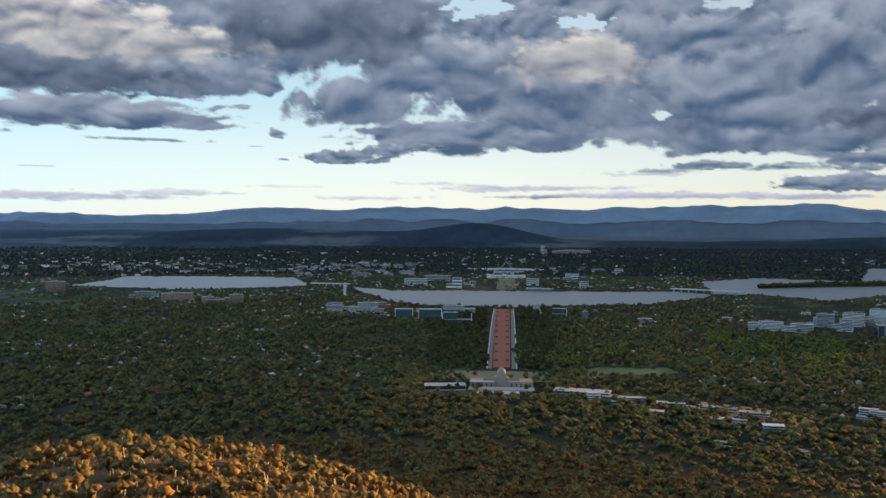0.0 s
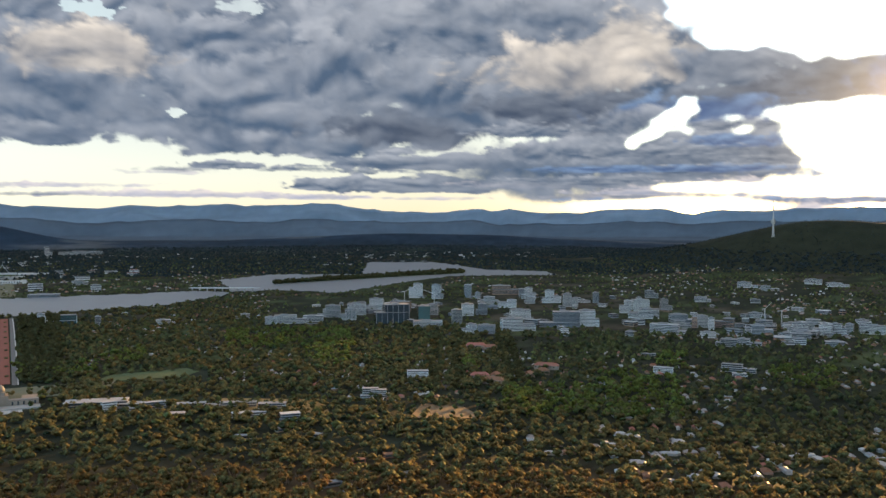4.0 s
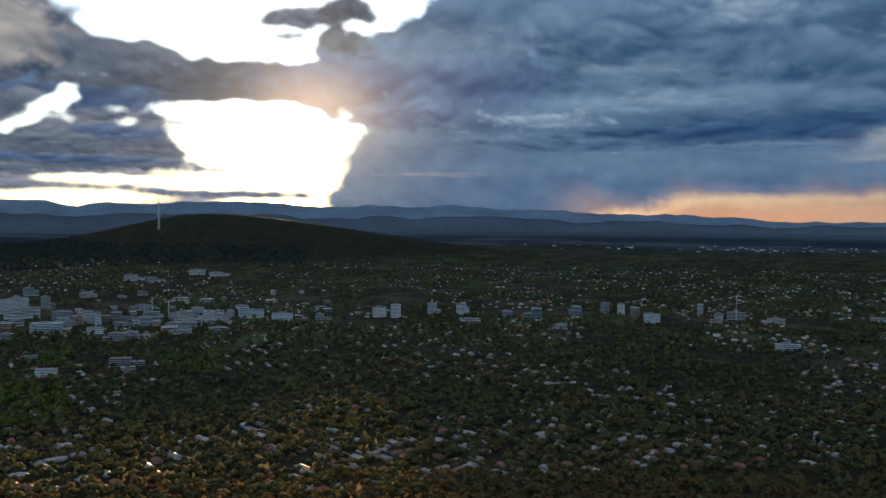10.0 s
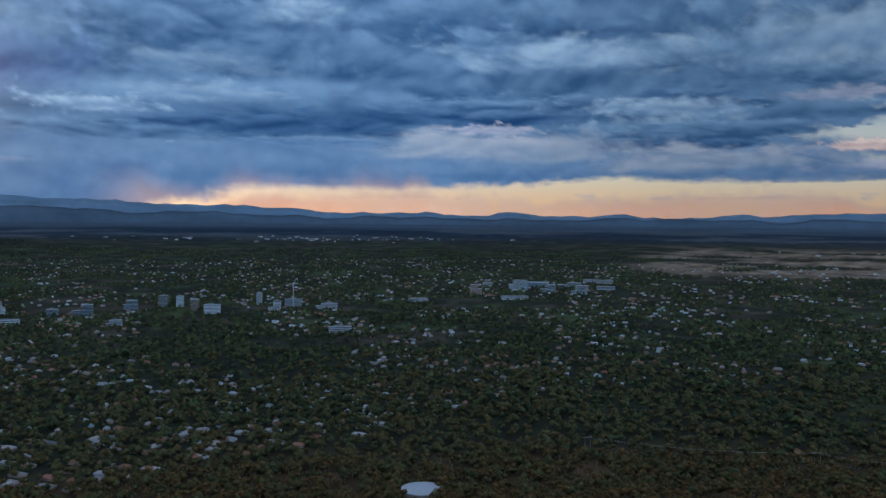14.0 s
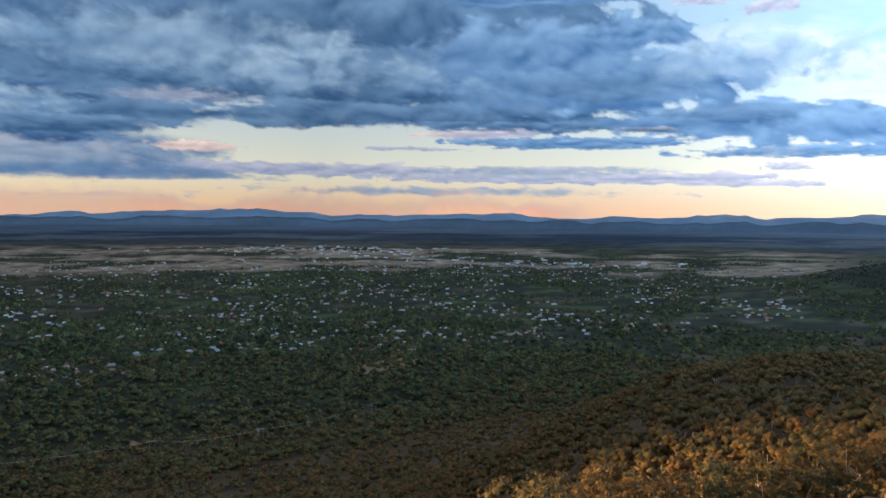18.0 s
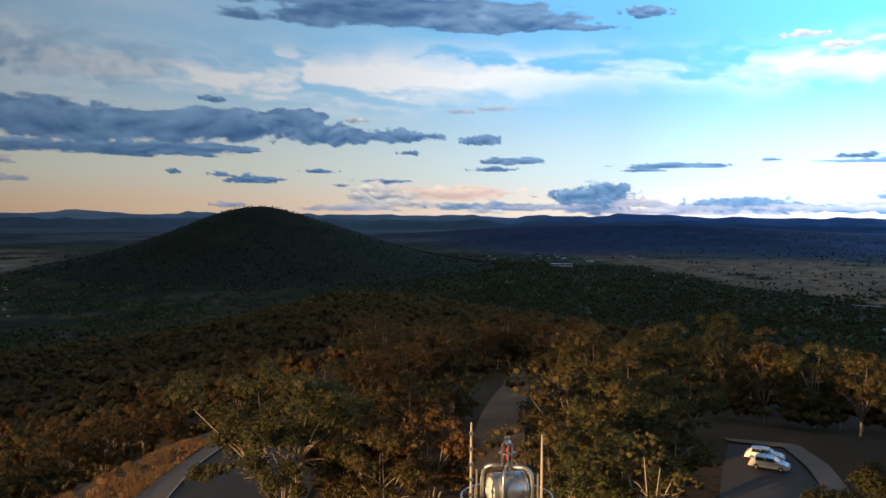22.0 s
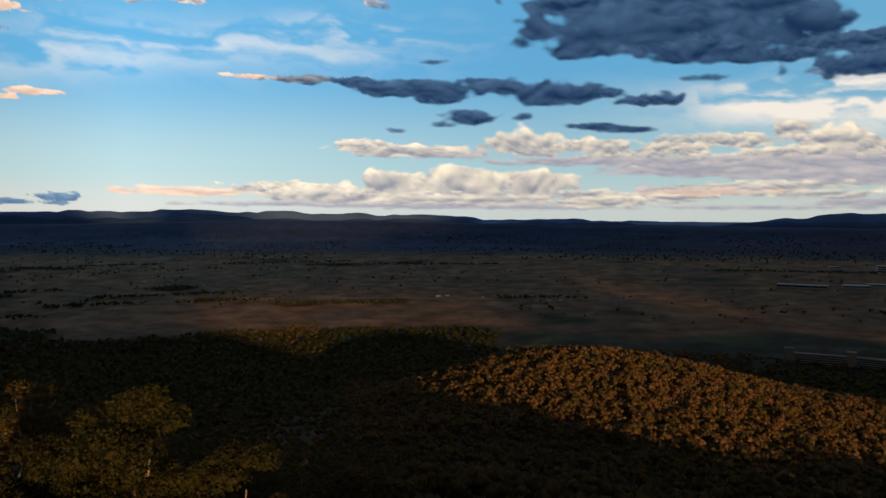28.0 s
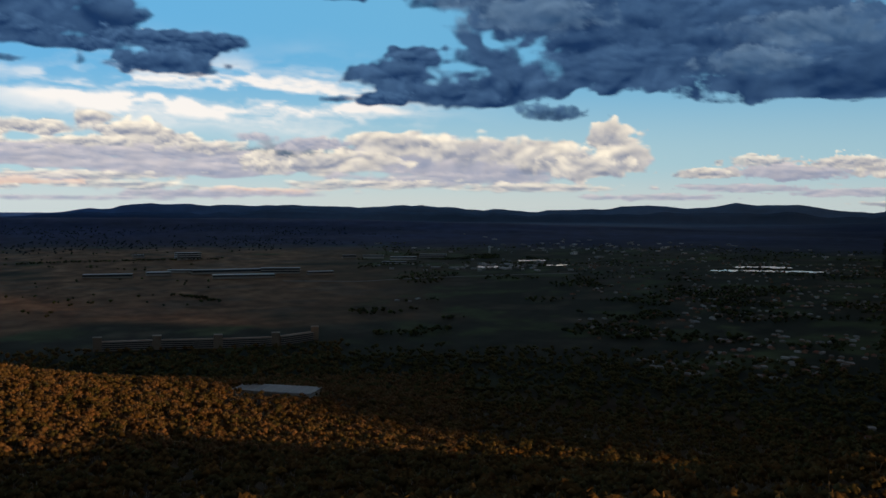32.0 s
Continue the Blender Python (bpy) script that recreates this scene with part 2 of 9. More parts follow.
# ---------- materials ----------
def surface(name, colour, rough=0.8, metal=0.0, vary=0.25, size=3.0, bump=0.0, island=0.0, second=None, spread=0.5, fine=8.0, spec=0.4):
    """A surface with stains at one scale and grain at a finer one; island varies it from piece to piece."""
    m = bpy.data.materials.new(name)
    m.use_nodes = True
    n, l = m.node_tree.nodes, m.node_tree.links
    b = n["Principled BSDF"]
    b.inputs["Roughness"].default_value, b.inputs["Metallic"].default_value = rough, metal
    b.inputs["Specular IOR Level"].default_value = spec
    co = n.new("ShaderNodeTexCoord")
    big, small = n.new("ShaderNodeTexNoise"), n.new("ShaderNodeTexNoise")
    big.inputs["Scale"].default_value, small.inputs["Scale"].default_value = 1 / size, fine / size
    big.inputs["Detail"].default_value, small.inputs["Detail"].default_value = 4, 3
    for t in (big, small):
        l.new(co.outputs["Object"], t.inputs["Vector"])
    mix = n.new("ShaderNodeMix")
    mix.data_type = "RGBA"
    mix.inputs[6].default_value = (*colour, 1)
    mix.inputs[7].default_value = (*(second or [c * (1 - vary) for c in colour]), 1)
    ramp = n.new("ShaderNodeMapRange")
    ramp.inputs["From Min"].default_value, ramp.inputs["From Max"].default_value = 0.5 - spread / 2, 0.5 + spread / 2
    l.new(big.outputs[0], ramp.inputs["Value"])
    l.new(ramp.outputs[0], mix.inputs[0])
    hsv = n.new("ShaderNodeHueSaturation")
    l.new(mix.outputs[2], hsv.inputs["Color"])
    val = n.new("ShaderNodeMapRange")
    val.inputs["To Min"].default_value, val.inputs["To Max"].default_value = 1 - vary, 1 + vary
    l.new(small.outputs[0], val.inputs["Value"])
    last = val.outputs[0]
    if island:
        geo, info = n.new("ShaderNodeNewGeometry"), n.new("ShaderNodeObjectInfo")
        add = n.new("ShaderNodeMath")
        add.operation = "ADD"
        l.new(geo.outputs["Random Per Island"], add.inputs[0])
        l.new(info.outputs["Random"], add.inputs[1])
        fr = n.new("ShaderNodeMath")
        fr.operation = "FRACT"
        l.new(add.outputs[0], fr.inputs[0])
        iv = n.new("ShaderNodeMapRange")
        iv.inputs["To Min"].default_value, iv.inputs["To Max"].default_value = 1 - island, 1 + island
        l.new(fr.outputs[0], iv.inputs["Value"])
        mul = n.new("ShaderNodeMath")
        mul.operation = "MULTIPLY"
        l.new(last, mul.inputs[0])
        l.new(iv.outputs[0], mul.inputs[1])
        last = mul.outputs[0]
        hue = n.new("ShaderNodeMapRange")
        hue.inputs["To Min"].default_value, hue.inputs["To Max"].default_value = 0.5 + 0.06 * island, 0.5 - 0.06 * island
        l.new(fr.outputs[0], hue.inputs["Value"])
        l.new(hue.outputs[0], hsv.inputs["Hue"])
    l.new(last, hsv.inputs["Value"])
    l.new(hsv.outputs[0], b.inputs["Base Color"])
    if bump:
        bp = n.new("ShaderNodeBump")
        bp.inputs["Strength"].default_value, bp.inputs["Distance"].default_value = min(1.0, bump), size / fine * 0.5
        l.new(small.outputs[0], bp.inputs["Height"])
        l.new(bp.outputs[0], b.inputs["Normal"])
    return m


def leafy(name, rust, olive, green, glow=0.36):
    """Foliage: thin leaves that let part of the light through; each tree has its own tone."""
    m = bpy.data.materials.new(name)
    m.use_nodes = True
    n, l = m.node_tree.nodes, m.node_tree.links
    b, out = n["Principled BSDF"], n["Material Output"]
    b.inputs["Roughness"].default_value, b.inputs["Specular IOR Level"].default_value = 0.85, 0.08
    at, geo, info, ramp = n.new("ShaderNodeAttribute"), n.new("ShaderNodeNewGeometry"), n.new("ShaderNodeObjectInfo"), n.new("ShaderNodeValToRGB")
    at.attribute_name = "tree"
    add, fr = n.new("ShaderNodeMath"), n.new("ShaderNodeMath")
    add.operation, fr.operation = "ADD", "FRACT"
    l.new(at.outputs["Fac"], add.inputs[0])
    l.new(info.outputs["Random"], add.inputs[1])
    l.new(add.outputs[0], fr.inputs[0])
    l.new(fr.outputs[0], ramp.inputs[0])
    e = ramp.color_ramp.elements
    e[0].color, e[1].color = (*rust, 1), (*green, 1)
    e.new(0.45).color = (*olive, 1)
    # leaf to leaf, and stains across a head
    co, no = n.new("ShaderNodeTexCoord"), n.new("ShaderNodeTexNoise")
    no.inputs["Scale"].default_value, no.inputs["Detail"].default_value = 0.35, 3
    l.new(co.outputs["Object"], no.inputs["Vector"])
    mr, isl, mul, hsv = n.new("ShaderNodeMapRange"), n.new("ShaderNodeMapRange"), n.new("ShaderNodeMath"), n.new("ShaderNodeHueSaturation")
    mr.inputs["From Min"].default_value, mr.inputs["From Max"].default_value = 0.3, 0.7
    mr.inputs["To Min"].default_value, mr.inputs["To Max"].default_value = 0.75, 1.25
    isl.inputs["To Min"].default_value, isl.inputs["To Max"].default_value = 0.7, 1.35
    l.new(no.outputs[0], mr.inputs["Value"])
    l.new(geo.outputs["Random Per Island"], isl.inputs["Value"])
    mul.operation = "MULTIPLY"
    l.new(mr.outputs[0], mul.inputs[0])
    l.new(isl.outputs[0], mul.inputs[1])
    l.new(mul.outputs[0], hsv.inputs["Value"])
    l.new(ramp.outputs[0], hsv.inputs["Color"])
    l.new(hsv.outputs[0], b.inputs["Base Color"])
    # small leaf masses in relief
    fine, bp = n.new("ShaderNodeTexNoise"), n.new("ShaderNodeBump")
    fine.inputs["Scale"].default_value, fine.inputs["Detail"].default_value = 1.7, 6
    bp.inputs["Strength"].default_value, bp.inputs["Distance"].default_value = 1.0, 0.9
    l.new(co.outputs["Object"], fine.inputs["Vector"])
    l.new(fine.outputs[0], bp.inputs["Height"])
    l.new(bp.outputs[0], b.inputs["Normal"])
    tr, mx = n.new("ShaderNodeBsdfTranslucent"), n.new("ShaderNodeMixShader")
    l.new(hsv.outputs[0], tr.inputs["Color"])
    mx.inputs[0].default_value = glow
    l.new(b.outputs[0], mx.inputs[1])
    l.new(tr.outputs[0], mx.inputs[2])
    l.new(mx.outputs[0], out.inputs["Surface"])
    return m


M_LEAF = leafy("gum_leaves", (0.180, 0.105, 0.042), (0.148, 0.106, 0.043), (0.112, 0.100, 0.044))
M_LEAF_TOWN = leafy("garden_leaves", (0.105, 0.098, 0.046), (0.038, 0.052, 0.030), (0.104, 0.128, 0.046))
# brighter yellow-green leaf copy, sunlight put into the colour of some groves
M_LEAF_GROVE_LIT = leafy("sunlit_grove_leaves", (0.120, 0.150, 0.040), (0.150, 0.185, 0.048), (0.095, 0.140, 0.040), 0.5)
M_LEAF_DEEP = leafy("deep_gum_leaves", (0.062, 0.060, 0.026), (0.050, 0.056, 0.026), (0.068, 0.066, 0.026))
M_LEAF_OLIVE = leafy("olive_gum_leaves", (0.140, 0.108, 0.044), (0.112, 0.106, 0.044), (0.086, 0.096, 0.044))
# knoll leaves: rust tone raised so the colour carries the low sun
M_LEAF_KNOLL_LIT = leafy("sunlit_rust_leaves", (0.265, 0.152, 0.080), (0.232, 0.146, 0.074), (0.190, 0.138, 0.068))
# far woods: blue distance haze is mixed into the leaf colour
M_LEAF_HAZED = leafy("hazed_far_leaves", (0.030, 0.042, 0.046), (0.022, 0.034, 0.040), (0.034, 0.046, 0.042))
M_BARK = surface("gum_bark", (0.40, 0.33, 0.26), 0.85, vary=0.25, size=0.8, bump=0.4, second=(0.22, 0.17, 0.13))
M_ROOF = surface("house_roofs", (0.34, 0.33, 0.32), 0.55, vary=0.15, size=5, island=0.55)
M_WATER = surface("lake_water", (0.17, 0.19, 0.21), 0.5, vary=0.1, size=90, spec=0.9)
up = M_WATER.node_tree.nodes.new("ShaderNodeCombineXYZ")      # still water lies level
up.inputs[2].default_value = 1.0
M_POND = M_WATER.copy()
M_POND.name = "still_pond_water"
M_POND.node_tree.nodes["Principled BSDF"].inputs["Roughness"].default_value = 0.08
M_WATER.node_tree.links.new(up.outputs[0], M_WATER.node_tree.nodes["Principled BSDF"].inputs["Normal"])

# ---------- the ground ----------
GROUND_AZ = np.arange(0, 360, 0.6)
GROUND_R = np.concatenate([np.linspace(0.02, 120, 30)[:-1], np.geomspace(120, 1500, 84)[:-1], np.geomspace(1500, 9000, 76)[:-1], np.geomspace(9000, 50000, 74)])


def paddock(az, r, n1):
    """How far a place is open dry grass, 0 to 1."""
    east = smooth(-196, -199, az) * smooth(-308, -288, az + 10 * (n1 - 0.5))
    edge = np.interp(az, [-330, -235, -224, -212, -205, -199], [2080, 2150, 2800, 3900, 5300, 7600]) * (1 + 0.25 * (n1 - 0.5))
    field = east * smooth(0.96, 1.04, r / edge) * (1 - smooth(5600, 7200, r + 1800 * (n1 - 0.5))) * smooth(0.30, 0.44, n1 + 0.10)
    north = smooth(-110, -116, az) * smooth(-172, -164, az) * smooth(4000, 4500, r) * (1 - smooth(7200, 8500, r)) * smooth(0.47, 0.52, n1)
    return np.clip(field + north, 0, 1)


def land_cover(az, r):
    """Colour of the bare ground: bush, suburbs, dry fields; distance haze is put into the far colours."""
    az = wrap(az)
    x, y = flat(az, r)
    n1, n2 = fbm(x / 420, y / 420, 5, 21), fbm(x / 90, y / 90, 4, 31)
    bush = np.array((0.062, 0.046, 0.027))
    town = np.array((0.022, 0.027, 0.017))
    dry = np.array((0.150, 0.086, 0.048))
    # far land, its colour tinted blue to stand for distance haze
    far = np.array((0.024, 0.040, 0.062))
    blue = np.array((0.072, 0.096, 0.124))     # far ranges, distance haze put into their colour
    c = np.ones(x.shape + (3,)) * town
    edge = smooth(-80, 80, r - foot(az) - 150)[..., None]
    c = bush * (1 - edge) + c * edge
    # open paddocks of the plain to the east and a few strips to the north
    f = paddock(az, r, n1)[..., None]
    pale = (smooth(-186, -172, az))[..., None]     # bleached grass of the northern paddocks
    c = c * (1 - f) + (dry * (1 - pale) + np.array((0.200, 0.160, 0.115)) * pale) * (0.75 + 0.5 * n2[..., None]) * f
    # lawns and bare lots among the gardens, woods and clearings on the far rises
    n3, n4 = fbm(x / 1500, y / 1500, 5, 71), fbm(x / 150, y / 150, 4, 73)
    low = 1 - smooth(25, 50, land(az, r))
    lawn = (low * smooth(0.60, 0.68, n4) * (1 - smooth(0.3, 0.7, f[..., 0])) * smooth(1200, 1600, r))[..., None]
    c = c * (1 - lawn) + np.array((0.050, 0.066, 0.030)) * lawn
    bare = (low * smooth(0.40, 0.33, n4) * smooth(1500, 2200, r) * 0.6)[..., None]
    c = c * (1 - bare) + np.array((0.085, 0.070, 0.052)) * bare
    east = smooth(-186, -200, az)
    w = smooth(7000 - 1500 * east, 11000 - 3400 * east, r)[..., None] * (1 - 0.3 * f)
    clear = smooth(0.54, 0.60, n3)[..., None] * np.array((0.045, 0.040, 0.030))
    # eastern far land painted navy, haze mixed into the colour
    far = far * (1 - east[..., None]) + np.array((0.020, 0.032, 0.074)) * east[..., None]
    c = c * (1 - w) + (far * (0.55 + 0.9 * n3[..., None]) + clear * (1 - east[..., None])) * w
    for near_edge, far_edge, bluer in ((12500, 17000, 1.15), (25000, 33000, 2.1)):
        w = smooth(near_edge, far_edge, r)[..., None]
        # eastern ranges painted darker and bluer, shade and haze put into the colour
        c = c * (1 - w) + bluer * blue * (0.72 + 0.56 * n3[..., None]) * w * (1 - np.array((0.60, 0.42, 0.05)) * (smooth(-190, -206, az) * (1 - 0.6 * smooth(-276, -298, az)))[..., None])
    near = (1 - smooth(9000, 15000, r))[..., None]
    grain = 0.15 + 0.25 * near + 0.6 * (1 - smooth(1500, 3500, r))[..., None]
    grain = np.maximum(grain, 0.95 * f)      # standing dry grass is rough
    return np.concatenate([c * (1 + (0.6 * n2[..., None] - 0.3) * (0.25 + 0.75 * near)), grain], -1)


def build_ground():
    a, r = np.meshgrid(GROUND_AZ, GROUND_R)
    z = land(a, r)
    x, y = flat(a, r)
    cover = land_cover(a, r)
    x, y, z = to_world(x, y, z)
    verts = np.stack([x, y, z], -1).reshape(-1, 3)
    nr, na = a.shape
    i, j = np.meshgrid(np.arange(nr - 1), np.arange(na), indexing="ij")
    k = (j + 1) % na
    faces = np.stack([i * na + j, i * na + k, (i + 1) * na + k, (i + 1) * na + j], -1).reshape(-1, 4)
    me = mesh_of("ground", verts, faces[:, ::-1], None, True)
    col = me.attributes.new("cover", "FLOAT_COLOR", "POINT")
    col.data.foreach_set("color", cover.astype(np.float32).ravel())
    m = bpy.data.materials.new("open_country")
    m.use_nodes = True
    n, l = m.node_tree.nodes, m.node_tree.links
    b = n["Principled BSDF"]
    b.inputs["Roughness"].default_value = 0.95
    b.inputs["Specular IOR Level"].default_value = 0.1
    at = n.new("ShaderNodeAttribute")
    at.attribute_name = "cover"
    co = n.new("ShaderNodeTexCoord")
    no, fi = n.new("ShaderNodeTexNoise"), n.new("ShaderNodeTexNoise")
    no.inputs["Scale"].default_value, no.inputs["Detail"].default_value = 0.02, 9
    fi.inputs["Scale"].default_value, fi.inputs["Detail"].default_value = 0.35, 4
    mr = n.new("ShaderNodeMapRange")
    mr.inputs["From Min"].default_value, mr.inputs["From Max"].default_value = 0.3, 0.7
    mr.inputs["To Min"].default_value, mr.inputs["To Max"].default_value = 0.5, 1.5
    mix = n.new("ShaderNodeVectorMath")
    mix.operation = "SCALE"
    l.new(co.outputs["Object"], no.inputs["Vector"])
    l.new(co.outputs["Object"], fi.inputs["Vector"])
    l.new(no.outputs[0], mr.inputs["Value"])
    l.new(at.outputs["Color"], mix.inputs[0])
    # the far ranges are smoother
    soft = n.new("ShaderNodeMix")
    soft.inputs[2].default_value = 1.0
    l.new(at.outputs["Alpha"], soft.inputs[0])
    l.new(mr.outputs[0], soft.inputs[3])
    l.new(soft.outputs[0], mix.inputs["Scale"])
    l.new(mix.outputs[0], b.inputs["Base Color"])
    bp = n.new("ShaderNodeBump")
    bp.inputs["Distance"].default_value = 1.0
    bs = n.new("ShaderNodeMapRange")
    bs.inputs["From Min"].default_value, bs.inputs["To Max"].default_value = 0.45, 0.6
    l.new(at.outputs["Alpha"], bs.inputs["Value"])
    l.new(bs.outputs[0], bp.inputs["Strength"])
    l.new(fi.outputs[0], bp.inputs["Height"])
    l.new(bp.outputs[0], b.inputs["Normal"])
    me.materials.append(m)
    return tagged(new("ground", me), "wooded hill slopes, dark suburbs and dry paddocks running to haze-blue ranges", "ground", kind="structure")


build_ground()

# ---------- the lake ----------


SHORES = []


def on_lake(az, r):
    """True where a place of the plan lies on water."""
    az, r = wrap(az), np.asarray(r, float)
    inside = np.zeros(az.shape, bool)
    for shore in SHORES:
        hit = np.zeros(az.shape, bool)
        for (a0, r0), (a1, r1) in zip(shore, shore[1:] + shore[:1]):
            cross = (a0 > az) != (a1 > az)
            hit ^= cross & (r < (r1 - r0) * (az - a0) / (a1 - a0 if a1 != a0 else 1e-9) + r0)
        inside |= hit
    return inside


def lake(name, outline, label, water=M_WATER):
    """A sheet of water over the plain, its shore given by (azimuth, distance) points."""
    SHORES.append(list(outline))
    az = [p[0] for p in outline]
    rr = [p[1] for p in outline]
    ga = np.arange(min(az) - 0.3, max(az) + 0.3, 0.07)
    gr = np.arange(min(rr) * 0.985, max(rr) * 1.015, 16.0)
    ca, cr = np.meshgrid(ga, gr)
    # an uneven shoreline
    wa, wr = fbm(ca * 3, cr / 90, 3, 77) - 0.5, fbm(ca * 3 + 50, cr / 90, 3, 78) - 0.5
    hold = SHORES[:]
    SHORES[:] = [list(outline)]
    wet = on_lake(ca + 0.4 * wa, cr * (1 + 0.03 * wr))
    SHORES[:] = hold
    i, j = np.nonzero(wet[:-1, :-1] & wet[1:, :-1] & wet[:-1, 1:] & wet[1:, 1:])
    na = len(ga)
    x, y = flat(ca, cr)
    x, y, z = to_world(x, y, np.full_like(x, 2.5))
    verts = np.stack([x, y, z], -1).reshape(-1, 3)
    faces = np.stack([i * na + j, i * na + j + 1, (i + 1) * na + j + 1, (i + 1) * na + j], -1)
    used, inv = np.unique(faces, return_inverse=True)
    me = mesh_of(name, verts[used], inv.reshape(-1, 4)[:, ::-1], water)
    return tagged(new(name, me), label, "lake", kind="structure")


lake("water", [(6.18, 3770), (3.16, 3551), (-4.43, 3561), (-11.87, 3603), (-15.45, 3707), (-17.62, 3581), (-17.21, 3434), (-13.69, 3079), (-8.19, 2943), (-4.44, 2871), (0.88, 2886), (3.54, 3047), (5.81, 3552)], "pale grey lake water between tree-lined shores")
lake("water", [(23.75, 4027), (21.15, 4426), (20.49, 4635), (14.27, 4528), (9.91, 4397), (9.17, 4064), (8.98, 3813), (12.83, 3712), (17.78, 3713)], "silver lake basin reflecting the bright sky")
lake("water", [(-16.77, 4357), (-20.2, 4774), (-26.14, 4771), (-26.52, 6212), (-31.06, 6210), (-34.48, 5246), (-39.74, 5064), (-39.93, 4735), (-32.2, 4564), (-28.03, 3935), (-24.63, 3474), (-20.19, 3657), (-17.66, 3599)], "broad grey lake basin below the wooded hill")
lake("water", [(-38.43, 6785), (-41.59, 6753), (-41.59, 6009), (-39.74, 6138)], "far arm of the lake")

# ---------- woods and gardens: thousands of small trees ----------
rng = np.random.default_rng(7)
SPRAY = np.array([[-0.62, -0.40, 0], [0.70, -0.30, 0], [0.05, 0.75, 0]])


def sprays(centres, sizes, outward, lean=0.38):
    """Small pointed sprays of leaves, turned mostly outward: (verts, faces)."""
    n = len(centres)
    nrm = outward + lean * rng.normal(size=(n, 3))
    nrm /= np.linalg.norm(nrm, axis=1)[:, None] + 1e-9
    ref = rng.normal(size=(n, 3))
    u = np.cross(nrm, ref)
    u /= np.linalg.norm(u, axis=1)[:, None] + 1e-9
    w = np.cross(nrm, u)
    q = SPRAY[None] * (1 + 0.7 * (rng.random((n, 3, 1)) - 0.5))
    v = centres[:, None] + sizes[:, None, None] * (q[..., :1] * u[:, None] + q[..., 1:2] * w[:, None] + q[..., 2:] * nrm[:, None])
    return v.reshape(-1, 3), np.arange(n * 3).reshape(-1, 3)


GOLD = (1 + 5 ** 0.5) / 2
ICO = np.array([(-1, GOLD, 0), (1, GOLD, 0), (-1, -GOLD, 0), (1, -GOLD, 0), (0, -1, GOLD), (0, 1, GOLD), (0, -1, -GOLD), (0, 1, -GOLD), (GOLD, 0, -1), (GOLD, 0, 1), (-GOLD, 0, -1), (-GOLD, 0, 1)]) / math.hypot(1, GOLD)
ICO_F = np.array([(0, 11, 5), (0, 5, 1), (0, 1, 7), (0, 7, 10), (0, 10, 11), (1, 5, 9), (5, 11, 4), (11, 10, 2), (10, 7, 6), (7, 1, 8)]
                 + [(3, 9, 4), (3, 4, 2), (3, 2, 6), (3, 6, 8), (3, 8, 9), (4, 9, 5), (2, 4, 11), (6, 2, 10), (8, 6, 7), (9, 8, 1)])
OCT = np.array([(1, 0, 0), (-1, 0, 0), (0, 1, 0), (0, -1, 0), (0, 0, 1), (0, 0, -1)])
OCT_F = np.array([(0, 2, 4), (2, 1, 4), (1, 3, 4), (3, 0, 4), (2, 0, 5), (1, 2, 5), (3, 1, 5), (0, 3, 5)])


def masses(centres, radii, fine=True, squash=0.8):
    """Uneven leaf masses, the bodies of the crowns: (verts, faces)."""
    base, tri = (ICO, ICO_F) if fine else (OCT, OCT_F)
    n, k = len(centres), len(base)
    turn = rng.random(n) * math.tau
    c, s = np.cos(turn)[:, None], np.sin(turn)[:, None]
    d = np.stack([base[:, 0] * c - base[:, 1] * s, base[:, 0] * s + base[:, 1] * c, np.broadcast_to(base[:, 2] * squash, (n, k))], -1)
    d = d * (0.74 + 0.52 * rng.random((n, k, 1)))
    v = centres[:, None] + radii[:, None, None] * d
    return v.reshape(-1, 3), (tri[None] + (np.arange(n) * k)[:, None, None]).reshape(-1, 3)


